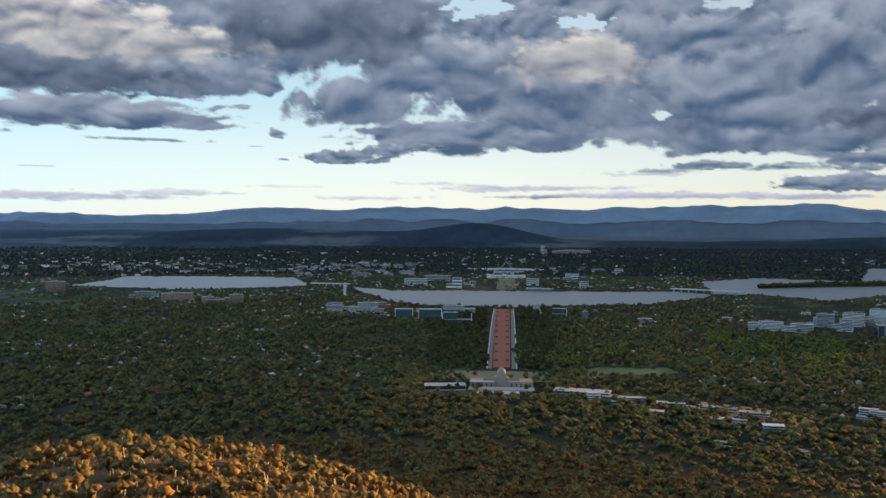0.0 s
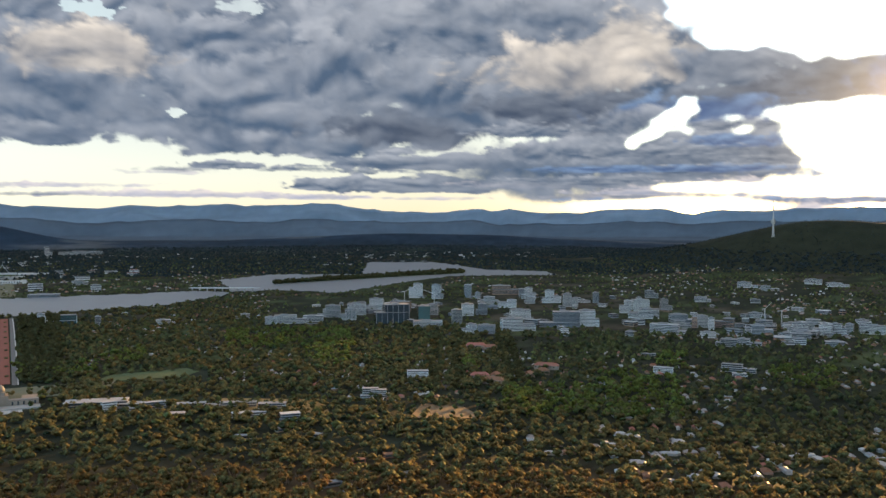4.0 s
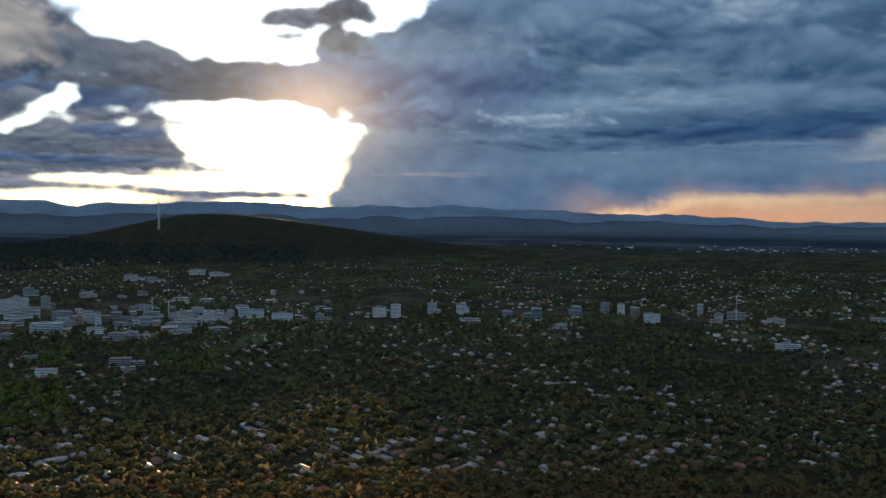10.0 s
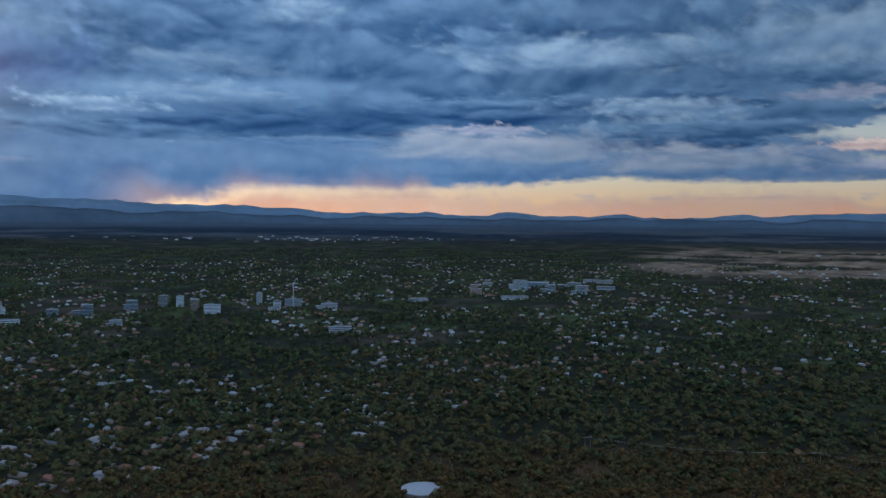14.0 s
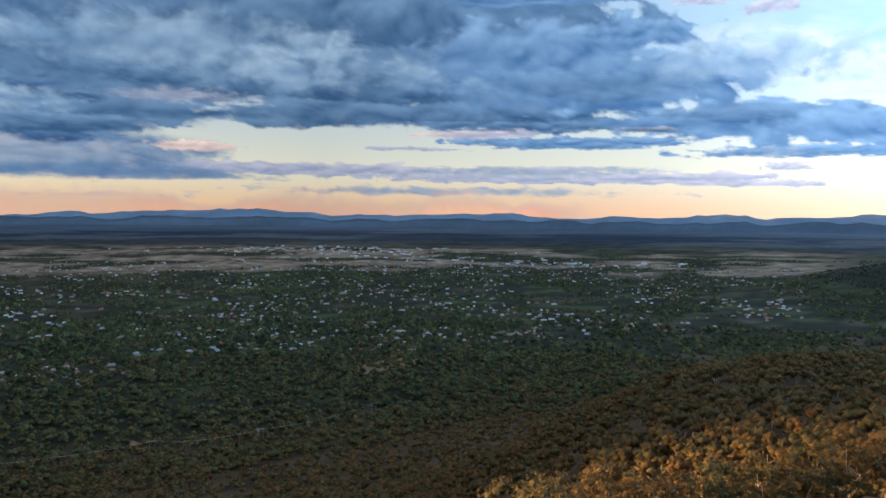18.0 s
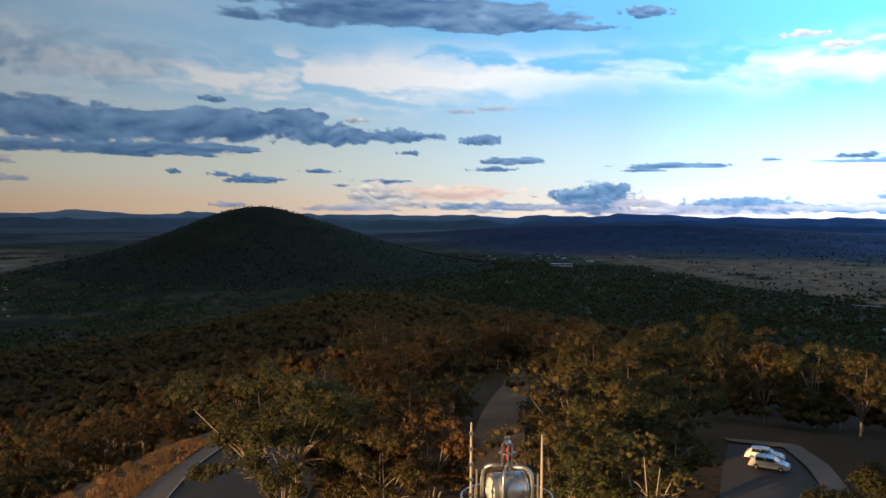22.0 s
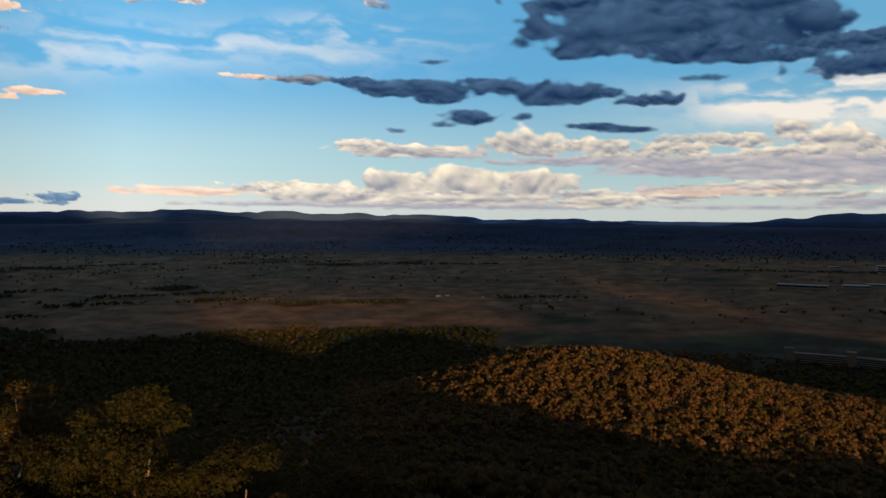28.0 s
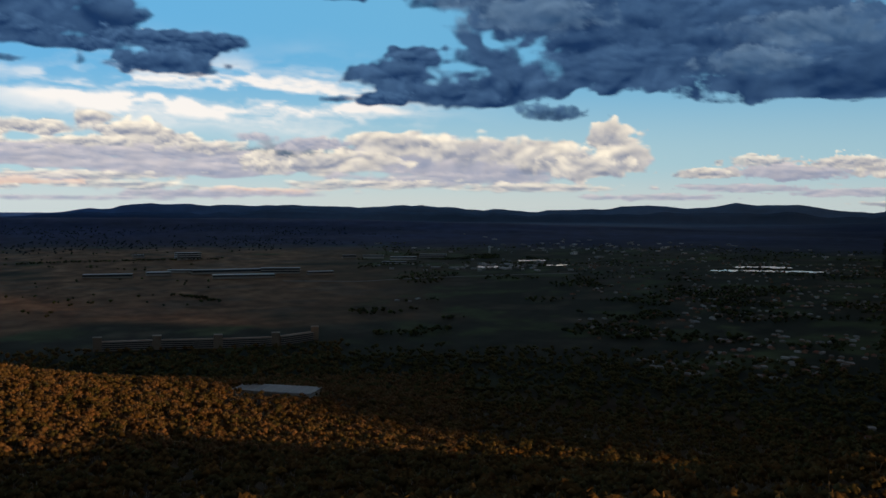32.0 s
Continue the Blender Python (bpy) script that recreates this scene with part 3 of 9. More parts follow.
def grow(name, az, r, size, count, material, label, spray=0.3, category="woods", lobes=4, fine=True, wet=False, tall=1.0):
    """One sheet of woods: at each place a tree whose crown is a few leaf masses with count leaf sprays over them; tall ones show their pale stems."""
    dry = ~on_lake(az, r) | wet
    az, r, size = az[dry], r[dry], size[dry]
    x, y = flat(az, r)
    z = land(az, r)
    n = len(az)
    lift = z + size * (0.75 + 0.3 * rng.random(n)) * tall
    tones = rng.random(n)
    # leaf masses
    d = rng.normal(size=(n, lobes, 3))
    d /= np.linalg.norm(d, axis=2)[..., None] + 1e-9
    d[..., 2] = d[..., 2] * 0.55 + 0.05
    off = d * (size[:, None, None] * (0.64 if lobes > 4 else 0.50 if lobes > 1 else 0.1))
    rad = size[:, None] * rng.uniform(0.40, 0.66, (n, lobes)) * (0.72 if lobes > 4 else 1.0 if lobes > 2 else 1.3)
    hub = np.stack([x, y, lift], -1)[:, None] + off
    wx, wy, wz = to_world(hub[..., 0], hub[..., 1], hub[..., 2])
    s = pull(r)
    v1, f1 = masses(np.stack([wx, wy, wz], -1).reshape(-1, 3), (rad * s[:, None]).ravel(), fine)
    per = len(v1) // max(n, 1)
    # sprays over the masses
    pick = rng.integers(0, lobes, (n, count))
    c = np.take_along_axis(hub, pick[..., None], 1)
    w = rng.normal(size=(n, count, 3))
    w /= np.linalg.norm(w, axis=2)[..., None] + 1e-9
    w[..., 2] = np.where(w[..., 2] < -0.3, -w[..., 2], w[..., 2])
    c = c + w * np.take_along_axis(rad, pick, 1)[..., None] * np.array((1, 1, 0.8)) * rng.uniform(0.85, 1.15, (n, count, 1))
    wx, wy, wz = to_world(c[..., 0], c[..., 1], c[..., 2])
    sz = np.repeat(size * s, count) * spray * (0.6 + 0.8 * rng.random(n * count))
    v2, f2 = sprays(np.stack([wx, wy, wz], -1).reshape(-1, 3), sz, w.reshape(-1, 3))
    me = mesh_of(name, np.concatenate([v1, v2]), np.concatenate([f1, f2 + len(v1)]), material, True)
    tone = me.attributes.new("tree", "FLOAT", "POINT")
    tone.data.foreach_set("value", np.concatenate([np.repeat(tones, per), np.repeat(tones, count * 3)]).astype(np.float32))
    if tall > 1:
        # three-sided stems, forked into the crown
        k = np.arange(3) * math.tau / 3
        leg = rng.normal(0, 0.32, (n, 2, 2)) * size[:, None, None]
        sv, sf = [], []
        for j in range(2):
            wide = 0.035 * size[:, None]
            lo = np.stack([x[:, None] + np.cos(k) * wide, y[:, None] + np.sin(k) * wide, np.repeat((z - 0.5)[:, None], 3, 1)], -1)
            hi = np.stack([x[:, None] + leg[:, j, :1] + np.cos(k) * wide * 0.6, y[:, None] + leg[:, j, 1:] + np.sin(k) * wide * 0.6, np.repeat((lift + 0.15 * size)[:, None], 3, 1)], -1)
            sv.append(np.concatenate([lo, hi], 1))
            sf.append(np.array([(0, 1, 4, 3), (1, 2, 5, 4), (2, 0, 3, 5)])[None] + (np.arange(n) * 6 + j * n * 6)[:, None, None])
        sv = np.concatenate(sv).reshape(-1, 3)
        stems = mesh_of("gum_stems", np.stack(to_world(sv[:, 0], sv[:, 1], sv[:, 2]), -1), np.concatenate(sf).reshape(-1, 4), M_BARK, True)
        tagged(new("gum_stems", stems), "pale gum stems showing between the crowns", "woods", kind="stuff")
    return tagged(new(name, me), label, category, kind="stuff")


def canopy(name, az, r, size, material, label):
    """Far tree crowns, a few pixels each: uneven low domes."""
    dry = ~on_lake(az, r)
    az, r, size = az[dry], r[dry], size[dry]
    n = len(az)
    x, y = flat(az, r)
    z = land(az, r)
    k = np.arange(6) * math.tau / 6
    rad = size[:, None] * rng.uniform(0.7, 1.3, (n, 6))
    ring = np.stack([x[:, None] + np.cos(k) * rad, y[:, None] + np.sin(k) * rad, (z + 0.25 * size)[:, None] + size[:, None] * rng.uniform(-0.3, 0.3, (n, 6))], -1)
    tip = np.stack([x + size * rng.normal(0, 0.25, n), y + size * rng.normal(0, 0.25, n), z + size * rng.uniform(1.0, 1.8, n)], -1)[:, None]
    v = np.concatenate([tip, ring], 1).reshape(-1, 3)
    f = (np.array([(0, i + 1, (i + 1) % 6 + 1) for i in range(6)])[None] + (np.arange(n) * 7)[:, None, None]).reshape(-1, 3)
    me = mesh_of(name, np.stack(to_world(v[:, 0], v[:, 1], v[:, 2]), -1), f, material, True)
    me.attributes.new("tree", "FLOAT", "POINT").data.foreach_set("value", np.repeat(rng.random(n), 7).astype(np.float32))
    return tagged(new(name, me), label, "woods", kind="stuff")


def scatter(n, az0, az1, r0, r1, power=0.0):
    """Random places; power 0 is even over the ground, higher thins out with distance."""
    u = rng.random(n)
    e = 2 - power
    r = (r0 ** e + u * (r1 ** e - r0 ** e)) ** (1 / e) if abs(e) > 1e-6 else r0 * (r1 / r0) ** u
    return az0 + (az1 - az0) * rng.random(n), r


def off_verge(az, r):
    """True where the scrub may grow: clear of the summit road, its verge, the track and the car park."""
    road = (az < -163.5) & (az > -187.5) & (r < np.interp(az, [-187.5, -180, -174, -168.8, -164.9, -163.6], [126, 126, 112, 99, 88, 79]))
    return ~road & ~((az < -209) & (az > -224) & (r < 130)) & ~((az < -193.8) & (az > -199.8) & (r < 165))


a, r = scatter(2100, -256, -128, 62, 260, 0.5)
keep = off_verge(a, r) & ((r > 100) | ((a > -163) & (r > 96))) & ((a < -187) | ((r < 150) & (land(a, r) < 250)))
grow("undergrowth", a[keep], r[keep], rng.uniform(1.6, 3.4, keep.sum()), 40, M_LEAF, "dense low gum regrowth between the trees", 0.17, lobes=6, fine=False)
a, r = scatter(900, -180, -140, 68, 150, 0.0)
keep = off_verge(a, r) & (land(a, r) < 252)
grow("undergrowth", a[keep], r[keep], rng.uniform(0.9, 1.7, keep.sum()), 40, M_LEAF, "low dry scrub beside the verge", 0.2, lobes=3)
a, r = scatter(5600, -256, -128, 190, 560, 0.3)
grow("ridge_woods", a, r, rng.uniform(2.7, 5.0, len(a)), 26, M_LEAF, "olive and rust gum woods on the ridge", 0.2, lobes=7, fine=False, tall=1.3)
a, r = scatter(13000, -256, -128, 500, 1600, 0.6)
keep = r < foot(a) + 150
grow("ridge_woods", a[keep], r[keep], rng.uniform(3.2, 5.8, keep.sum()), 10, M_LEAF, "dark gum woods falling away behind the ridge", 0.28, lobes=4, fine=False)
a, r = scatter(9500, -304, -252, 650, 1500, 0.4)
keep = (r < 1420) & (np.hypot((a + 291.6) / 3.1, (r - 1044) / 62) > 1)
grow("knoll_woods", a[keep], r[keep], rng.uniform(3.2, 6.2, keep.sum()), 22, M_LEAF_KNOLL_LIT, "rust gum woods on the eastern knoll, leaf colour brightened for the low sun", 0.22, lobes=6, fine=False, tall=1.7)
a, r = scatter(26000, -330, 30, 270, 1200, 0.6)
keep = (r < foot(a) + 120) & ((a > -128) | (a < -256)) & (np.hypot((a + 291.6) / 3.1, (r - 1044) / 62) > 1) & (np.hypot((a + 98.9) / 1.7, (r - 838) / 36) > 1)
grow("slope_woods", a[keep], r[keep], rng.uniform(4.2, 8.2, keep.sum()), 12, M_LEAF, "olive and rust gum woods on the hill slopes", 0.26, lobes=5, fine=False, tall=1.2)
a, r = scatter(36000, -330, 30, 800, 1750, 0.8)
keep = (r > foot(a) - 50) & ~((a > -7.5) & (a < 1) & (r > 1330)) & ~((a > -34.5) & (a < -29) & (r > 1225) & (r < 1335)) & ~((a > -15.8) & (a < -9.5) & (r > 1615)) & ((r < np.interp(a, [-330, -200, -150, -100, -60, -30, 30], [1600, 1750, 1750, 1500, 1300, 1350, 1500])) | (rng.random(len(a)) < 0.45)) & (np.hypot((a + 98.9) / 1.7, (r - 838) / 36) > 1)
grow("foot_woods", a[keep], r[keep], rng.uniform(4.4, 8.6, keep.sum()), 7, M_LEAF_OLIVE, "gum woods thinning out at the hill's foot", 0.26, lobes=4, fine=False)
a, r = scatter(38000, -200, 30, 1150, 7000, 1.6)
x, y = flat(a, r)
keep = ((paddock(a, r, fbm(x / 420, y / 420, 5, 21)) < 0.4) | (rng.random(len(a)) < 0.08)) & ~((a > -5.6) & (a < -2.6) & (r < 2830) & (r > 1300)) & ~((a > -15.8) & (a < -9.5) & (r > 1615) & (r < 1750))
far = keep & (r > 2300)
a2, r2 = scatter(90000, -200, 30, 1700, 6500, 1.35)
x2, y2 = flat(a2, r2)
k2 = (paddock(a2, r2, fbm(x2 / 420, y2 / 420, 5, 21)) < 0.3) & (land(a2, r2) < 40) & (fbm(x2 / 170, y2 / 170, 3, 55) > 0.40) & ~((a2 > -7) & (a2 < -1.2) & (r2 < 2830)) & ~((a2 < -20) & (a2 > -52) & (r2 > 2350) & (r2 < 3300) & (rng.random(len(a2)) < 0.7))
canopy("suburban_canopy", a2[k2], r2[k2], rng.uniform(3.5, 8.0, k2.sum()), M_LEAF_TOWN, "dark close canopy of far suburban trees")
keep &= ~far
grow("garden_trees", a[keep], r[keep], rng.uniform(3.2, 7.6, keep.sum()) * np.where(land(a[keep], r[keep]) > 60, 0.55, 0.65 + 0.8 * fbm(x[keep] / 140, y[keep] / 140, 3, 61)), 3, M_LEAF_TOWN, "dark green garden and street trees of the suburbs", 0.4, lobes=2, fine=False)
a, r = scatter(9000, -262, -192, 1250, 6500, 1.3)
x, y = flat(a, r)
keep = (paddock(a, r, fbm(x / 420, y / 420, 5, 21)) < 0.3) & (r > foot(a) - 100)
a2, r2 = scatter(30000, -262, -186, 1300, 5200, 1.2)
x2, y2 = flat(a2, r2)
k2 = (paddock(a2, r2, fbm(x2 / 420, y2 / 420, 5, 21)) < 0.3) & (land(a2, r2) < 45)
canopy("eastern_canopy", a2[k2], r2[k2], rng.uniform(4.0, 8.5, k2.sum()), M_LEAF_DEEP, "dark close bush below the ridge")
grow("eastern_woods", a[keep], r[keep], rng.uniform(4.0, 7.0, keep.sum()), 5, M_LEAF_DEEP, "dark gum woods below the ridge", 0.4, lobes=2, fine=False)
a, r = scatter(9000, -36, 30, 1450, 3200, 1.2)
keep = ~((a > -7.5) & (a < 1) & (r < 2830)) & ~((a > -15.8) & (a < -9.5) & (r > 1615) & (r < 1750)) & ~((a < -20) & (r > 2400))
grow("parkland_trees", a[keep], r[keep], rng.uniform(4.0, 8.6, keep.sum()), 6, M_LEAF_OLIVE, "olive parkland trees between the suburbs", 0.36, lobes=2, fine=False)
a, r = np.concatenate([scatter(7000, -74, -42, 5000, 8600, 0.8), scatter(8000, -200, -163, 2700, 5200, 0.8)], 1)
keep = land(a, r) > 38
grow("hill_woods", a[keep], r[keep], rng.uniform(3.0, 5.4, keep.sum()), 3, M_LEAF_HAZED, "dark gum woods over the far hills", 0.4, lobes=1, fine=False)
# groves whose yellow-green colour carries the last light, the dark avenues of the near suburb
zones = [scatter(*v, 0.2) for v in ((260, -25.6, -17.2, 1955, 2314), (60, -25.3, -22.4, 1752, 1989), (60, -12.3, -9.7, 1818, 2009), (70, -25.4, -23.1, 1678, 2241), (150, -41.9, -35.8, 1250, 1480), (170, -47.4, -42.0, 1255, 1632), (40, -47.7, -45.6, 1731, 1910), (60, -56.4, -52.7, 1597, 1816), (25, -34.0, -33.0, 1638, 1785), (60, -9.6, -4.8, 1699, 1871))]
a, r = np.concatenate(zones, 1)
grow("lime_grove", a, r, rng.uniform(5.5, 10.5, len(a)), 14, M_LEAF_GROVE_LIT, "round park trees coloured yellow-green like sunlit leaves", 0.22, lobes=6, fine=False)
for (a0, r0), (a1, r1), spread in (((-31.96, 2222), (-31.71, 1446), 1.1), ((-35.71, 2088), (-36.53, 1518), 0.5)):
    k = rng.random(220)
    side = np.where(rng.random(220) < 0.5, -1, 1) * rng.uniform(0.3, 1.0, 220) * spread
    grow("avenue_trees", a0 + (a1 - a0) * k + side, r0 + (r1 - r0) * k, rng.uniform(5.5, 9.0, 220), 8, M_LEAF_DEEP, "dark trees lining a straight suburban avenue", 0.3, lobes=3, fine=False)
a, r = scatter(26000, -62, 30, 4700, 9800, 0.9)
keep = land(a, r) < 120
canopy("far_canopy", a[keep], r[keep], rng.uniform(6.0, 12.0, keep.sum()), M_LEAF_HAZED, "dark woods and gardens beyond the lake")
# the avenue's tree rows, the grove round the memorial and the wooded island
a, r = np.concatenate([scatter(760, -2.95, 0.9, 1665, 2820, 0.5), scatter(760, -7.4, -5.05, 1665, 2820, 0.5)], 1)
grow("avenue_trees", a, r, rng.uniform(6.0, 9.5, len(a)), 12, M_LEAF_DEEP, "tall dark trees lining the avenue", 0.3, lobes=3)
a, r = scatter(520, -9.5, 3.0, 1330, 1640, 0.2)
keep = (np.abs(a + 4.0) > 2.9) & ~((a > -2.4) & (a < 1.6) & (r > 1420) & (r < 1475)) & ~((a < -7.2) & (r > 1390) & (r < 1445)) | (r < 1392) | ((r > 1535) & (r < 1560) & (rng.random(len(a)) < 0.35))
grow("memorial_grove", a[keep], r[keep], rng.uniform(4.5, 8.5, keep.sum()), 12, M_LEAF_OLIVE, "gum grove round the memorial", 0.3, lobes=3)
a = rng.uniform(-33, -20.4, 700)
r = np.interp(-a, [20.4, 26, 33], [4020, 4340, 4840]) + rng.random(700) * np.interp(-a, [20.4, 26, 33], [60, 200, 330])
grow("island_trees", a, r, rng.uniform(7.0, 14.0, len(a)), 6, M_LEAF_DEEP, "dark trees along the lake's island", 0.4, lobes=2, fine=False, wet=True)
a, r = scatter(5200, -300, -198, 5600, 10500, 0.7)
x, y = flat(a, r)
keep = (rng.random(len(a)) < smooth(-200, -222, a)) & (fbm(x / 700, y / 700, 4, 83) > 0.47)
a, r = a[keep], r[keep]
grow("far_woods", a, r, rng.uniform(7.0, 12.0, len(a)), 2, M_LEAF_HAZED, "dark woods beyond the eastern paddocks", 0.5, lobes=1, fine=False)

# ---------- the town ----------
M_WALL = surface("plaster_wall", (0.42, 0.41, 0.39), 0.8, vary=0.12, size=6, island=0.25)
M_BRICK = surface("brown_brick", (0.30, 0.20, 0.14), 0.85, vary=0.2, size=4, island=0.2)
M_CONC = surface("pale_concrete", (0.32, 0.31, 0.29), 0.8, vary=0.12, size=8)
M_WHITE = surface("white_panel", (0.48, 0.47, 0.45), 0.6, vary=0.08, size=8)
M_GREYW = surface("grey_panel", (0.20, 0.21, 0.22), 0.7, vary=0.12, size=8)
M_GLASS = surface("dark_window_glass", (0.035, 0.05, 0.06), 0.12, vary=0.2, size=6, spec=0.8)
M_GREENGL = surface("green_window_glass", (0.06, 0.12, 0.12), 0.15, vary=0.2, size=6, spec=0.8)
M_PALEROOF = surface("pale_metal_roof", (0.31, 0.32, 0.33), 0.7, vary=0.12, size=4, island=0.35)
M_GREYROOF = surface("grey_tile_roof", (0.26, 0.25, 0.25), 0.6, vary=0.15, size=4, island=0.4)
M_TERRA = surface("terracotta_roof", (0.23, 0.105, 0.068), 0.75, vary=0.2, size=4, island=0.35)
M_RED = surface("red_gravel", (0.25, 0.082, 0.052), 0.95, vary=0.2, size=12, second=(0.20, 0.070, 0.047))
M_ASPHALT = surface("asphalt", (0.040, 0.040, 0.044), 0.9, vary=0.2, size=3, second=(0.055, 0.053, 0.053), bump=0.2)
M_ROADFAR = surface("worn_road", (0.15, 0.145, 0.14), 0.9, vary=0.15, size=10)
M_LAWN = surface("lawn", (0.070, 0.100, 0.034), 0.95, vary=0.3, size=45, second=(0.045, 0.070, 0.026), bump=0.3)
M_PALELAWN = surface("dry_pale_lawn", (0.145, 0.135, 0.085), 0.95, vary=0.25, size=25, second=(0.10, 0.105, 0.06))
M_DRYGRASS = surface("dry_grass", (0.42, 0.26, 0.10), 0.95, vary=0.3, size=2.0, second=(0.30, 0.17, 0.075), island=0.3)
M_DIRT = surface("bare_earth", (0.20, 0.125, 0.062), 0.95, vary=0.3, size=9, second=(0.12, 0.085, 0.048), bump=0.4)
M_STEEL = surface("galvanised_steel", (0.42, 0.44, 0.46), 0.38, 0.85, vary=0.15, size=0.6)
M_SAND = surface("sandstone", (0.25, 0.205, 0.16), 0.85, vary=0.15, size=5)
M_COPPER = surface("grey_green_dome", (0.21, 0.19, 0.16), 0.6, vary=0.15, size=3)


def ribbon(name, left, right, lift, material, label, category, steps=6, across=3, parent=None, kind="structure"):
    """A strip on the ground between two lines of (azimuth, distance) points."""
    def along(line, t):
        t = t * (len(line) - 1)
        i = min(int(t), len(line) - 2)
        f = t - i
        return line[i][0] + (line[i + 1][0] - line[i][0]) * f, line[i][1] + (line[i + 1][1] - line[i][1]) * f
    n = steps * (len(left) - 1)
    bm = bmesh.new()
    rows = []
    for i in range(n + 1):
        a0, r0 = along(left, i / n)
        a1, r1 = along(right, i / n)
        x0, y0 = flat(a0, r0)
        x1, y1 = flat(a1, r1)
        row = []
        for j in range(across + 1):
            f = j / across
            x, y = x0 + (x1 - x0) * f, y0 + (y1 - y0) * f
            az, r = math.degrees(math.atan2(-x, y)), math.hypot(x, y)
            p, s = ground_at(az, r)
            row.append(bm.verts.new(p + Vector((0, 0, lift * s))))
        rows.append(row)
    for a, b in zip(rows, rows[1:]):
        for j in range(across):
            bm.faces.new((a[j], a[j + 1], b[j + 1], b[j]))
    bmesh.ops.recalc_face_normals(bm, faces=bm.faces[:])
    me = bpy.data.meshes.new(name)
    bm.to_mesh(me)
    bm.free()
    me.materials.append(material)
    ob = new(name, me)
    ob.parent = parent
    return tagged(ob, label, category, kind=kind)


def line_strip(name, points, width, lift, material, label, category="road"):
    """A road of even width along (azimuth, distance) points."""
    left, right = [], []
    xy = [Vector(tuple(float(c) for c in flat(a, r))) for a, r in points]
    for i, p in enumerate(xy):
        d = (xy[min(i + 1, len(xy) - 1)] - xy[max(i - 1, 0)]).normalized()
        n = Vector((-d.y, d.x)) * width / 2
        for side, q in ((left, p + n), (right, p - n)):
            az = math.degrees(math.atan2(-q.x, q.y))
            side.append((az, q.length))
    for side in (left, right):
        for i in range(1, len(side)):
            while side[i][0] - side[i - 1][0] > 180:
                side[i] = (side[i][0] - 360, side[i][1])
            while side[i][0] - side[i - 1][0] < -180:
                side[i] = (side[i][0] + 360, side[i][1])
    return ribbon(name, left, right, lift, material, label, category, 4, 1)


# houses ------------------------------------------------------------------
HOUSE_AZ = [-330, -322, -312, -308, -172, -166, -160, -150, -140, -120, -105, -95, -80, -60, -45, -30, -20, 0, 30]
HOUSE_FROM = [1150, 1250, 1500, 9000, 3200, 2600, 2250, 1950, 1720, 1500, 1300, 1080, 930, 880, 960, 1150, 1550, 1600, 1380]


def clear_of_houses(az, r):
    """False on water, on the parade, in the town centre's blocks and on the wooded hills."""
    ok = (r > np.interp(wrap(az), HOUSE_AZ, HOUSE_FROM)) & ~on_lake(az, r) & ~on_lake(az, r * 1.03) & ~on_lake(az, r * 0.97)
    ok &= land(az, r) < 45
    ok &= ~((az > -9) & (az < 1) & (r < 2900))
    ok &= ~((az < -20) & (az > -52) & (r > 2300) & (r < 3400))
    ok &= ~((az < -166) & (az > -290))
    ok &= ~((az > -17.0) & (az < -8.6) & (r > 1560) & (r < 1820)) & ~((az > -24.5) & (az < -16) & (r < 1440)) & ~((az > -35) & (az < -29) & (r < 1345))
    return ok


def house_meshes(long, deep, wall_h, roof_h, roof_mat, wall_mat):
    """A house at its base: wall and hipped roof with eaves."""
    home = thing("house", "suburban house among garden trees", "house")
    part("wall", boxes((-long / 2, long / 2, -deep / 2, deep / 2, -1.5, wall_h)), wall_mat, home)
    bm = bmesh.new()
    e = 0.6
    v = [bm.verts.new(p) for p in ((-long / 2 - e, -deep / 2 - e, wall_h - 0.1), (long / 2 + e, -deep / 2 - e, wall_h - 0.1), (long / 2 + e, deep / 2 + e, wall_h - 0.1), (-long / 2 - e, deep / 2 + e, wall_h - 0.1),
                                   (-long / 2 + deep * 0.4, 0, wall_h + roof_h), (long / 2 - deep * 0.4, 0, wall_h + roof_h))]
    for f in ((0, 1, 5, 4), (1, 2, 5), (2, 3, 4, 5), (3, 0, 4), (3, 2, 1, 0)):
        bm.faces.new([v[i] for i in f])
    part("roof", bm, roof_mat, home)
    return home


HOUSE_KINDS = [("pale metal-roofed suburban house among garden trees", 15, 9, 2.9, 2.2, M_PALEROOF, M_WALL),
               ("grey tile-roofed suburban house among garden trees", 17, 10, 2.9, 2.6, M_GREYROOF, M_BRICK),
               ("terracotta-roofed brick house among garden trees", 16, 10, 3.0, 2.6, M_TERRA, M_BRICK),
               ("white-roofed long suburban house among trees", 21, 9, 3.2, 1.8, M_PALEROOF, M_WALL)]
hrng = np.random.default_rng(23)


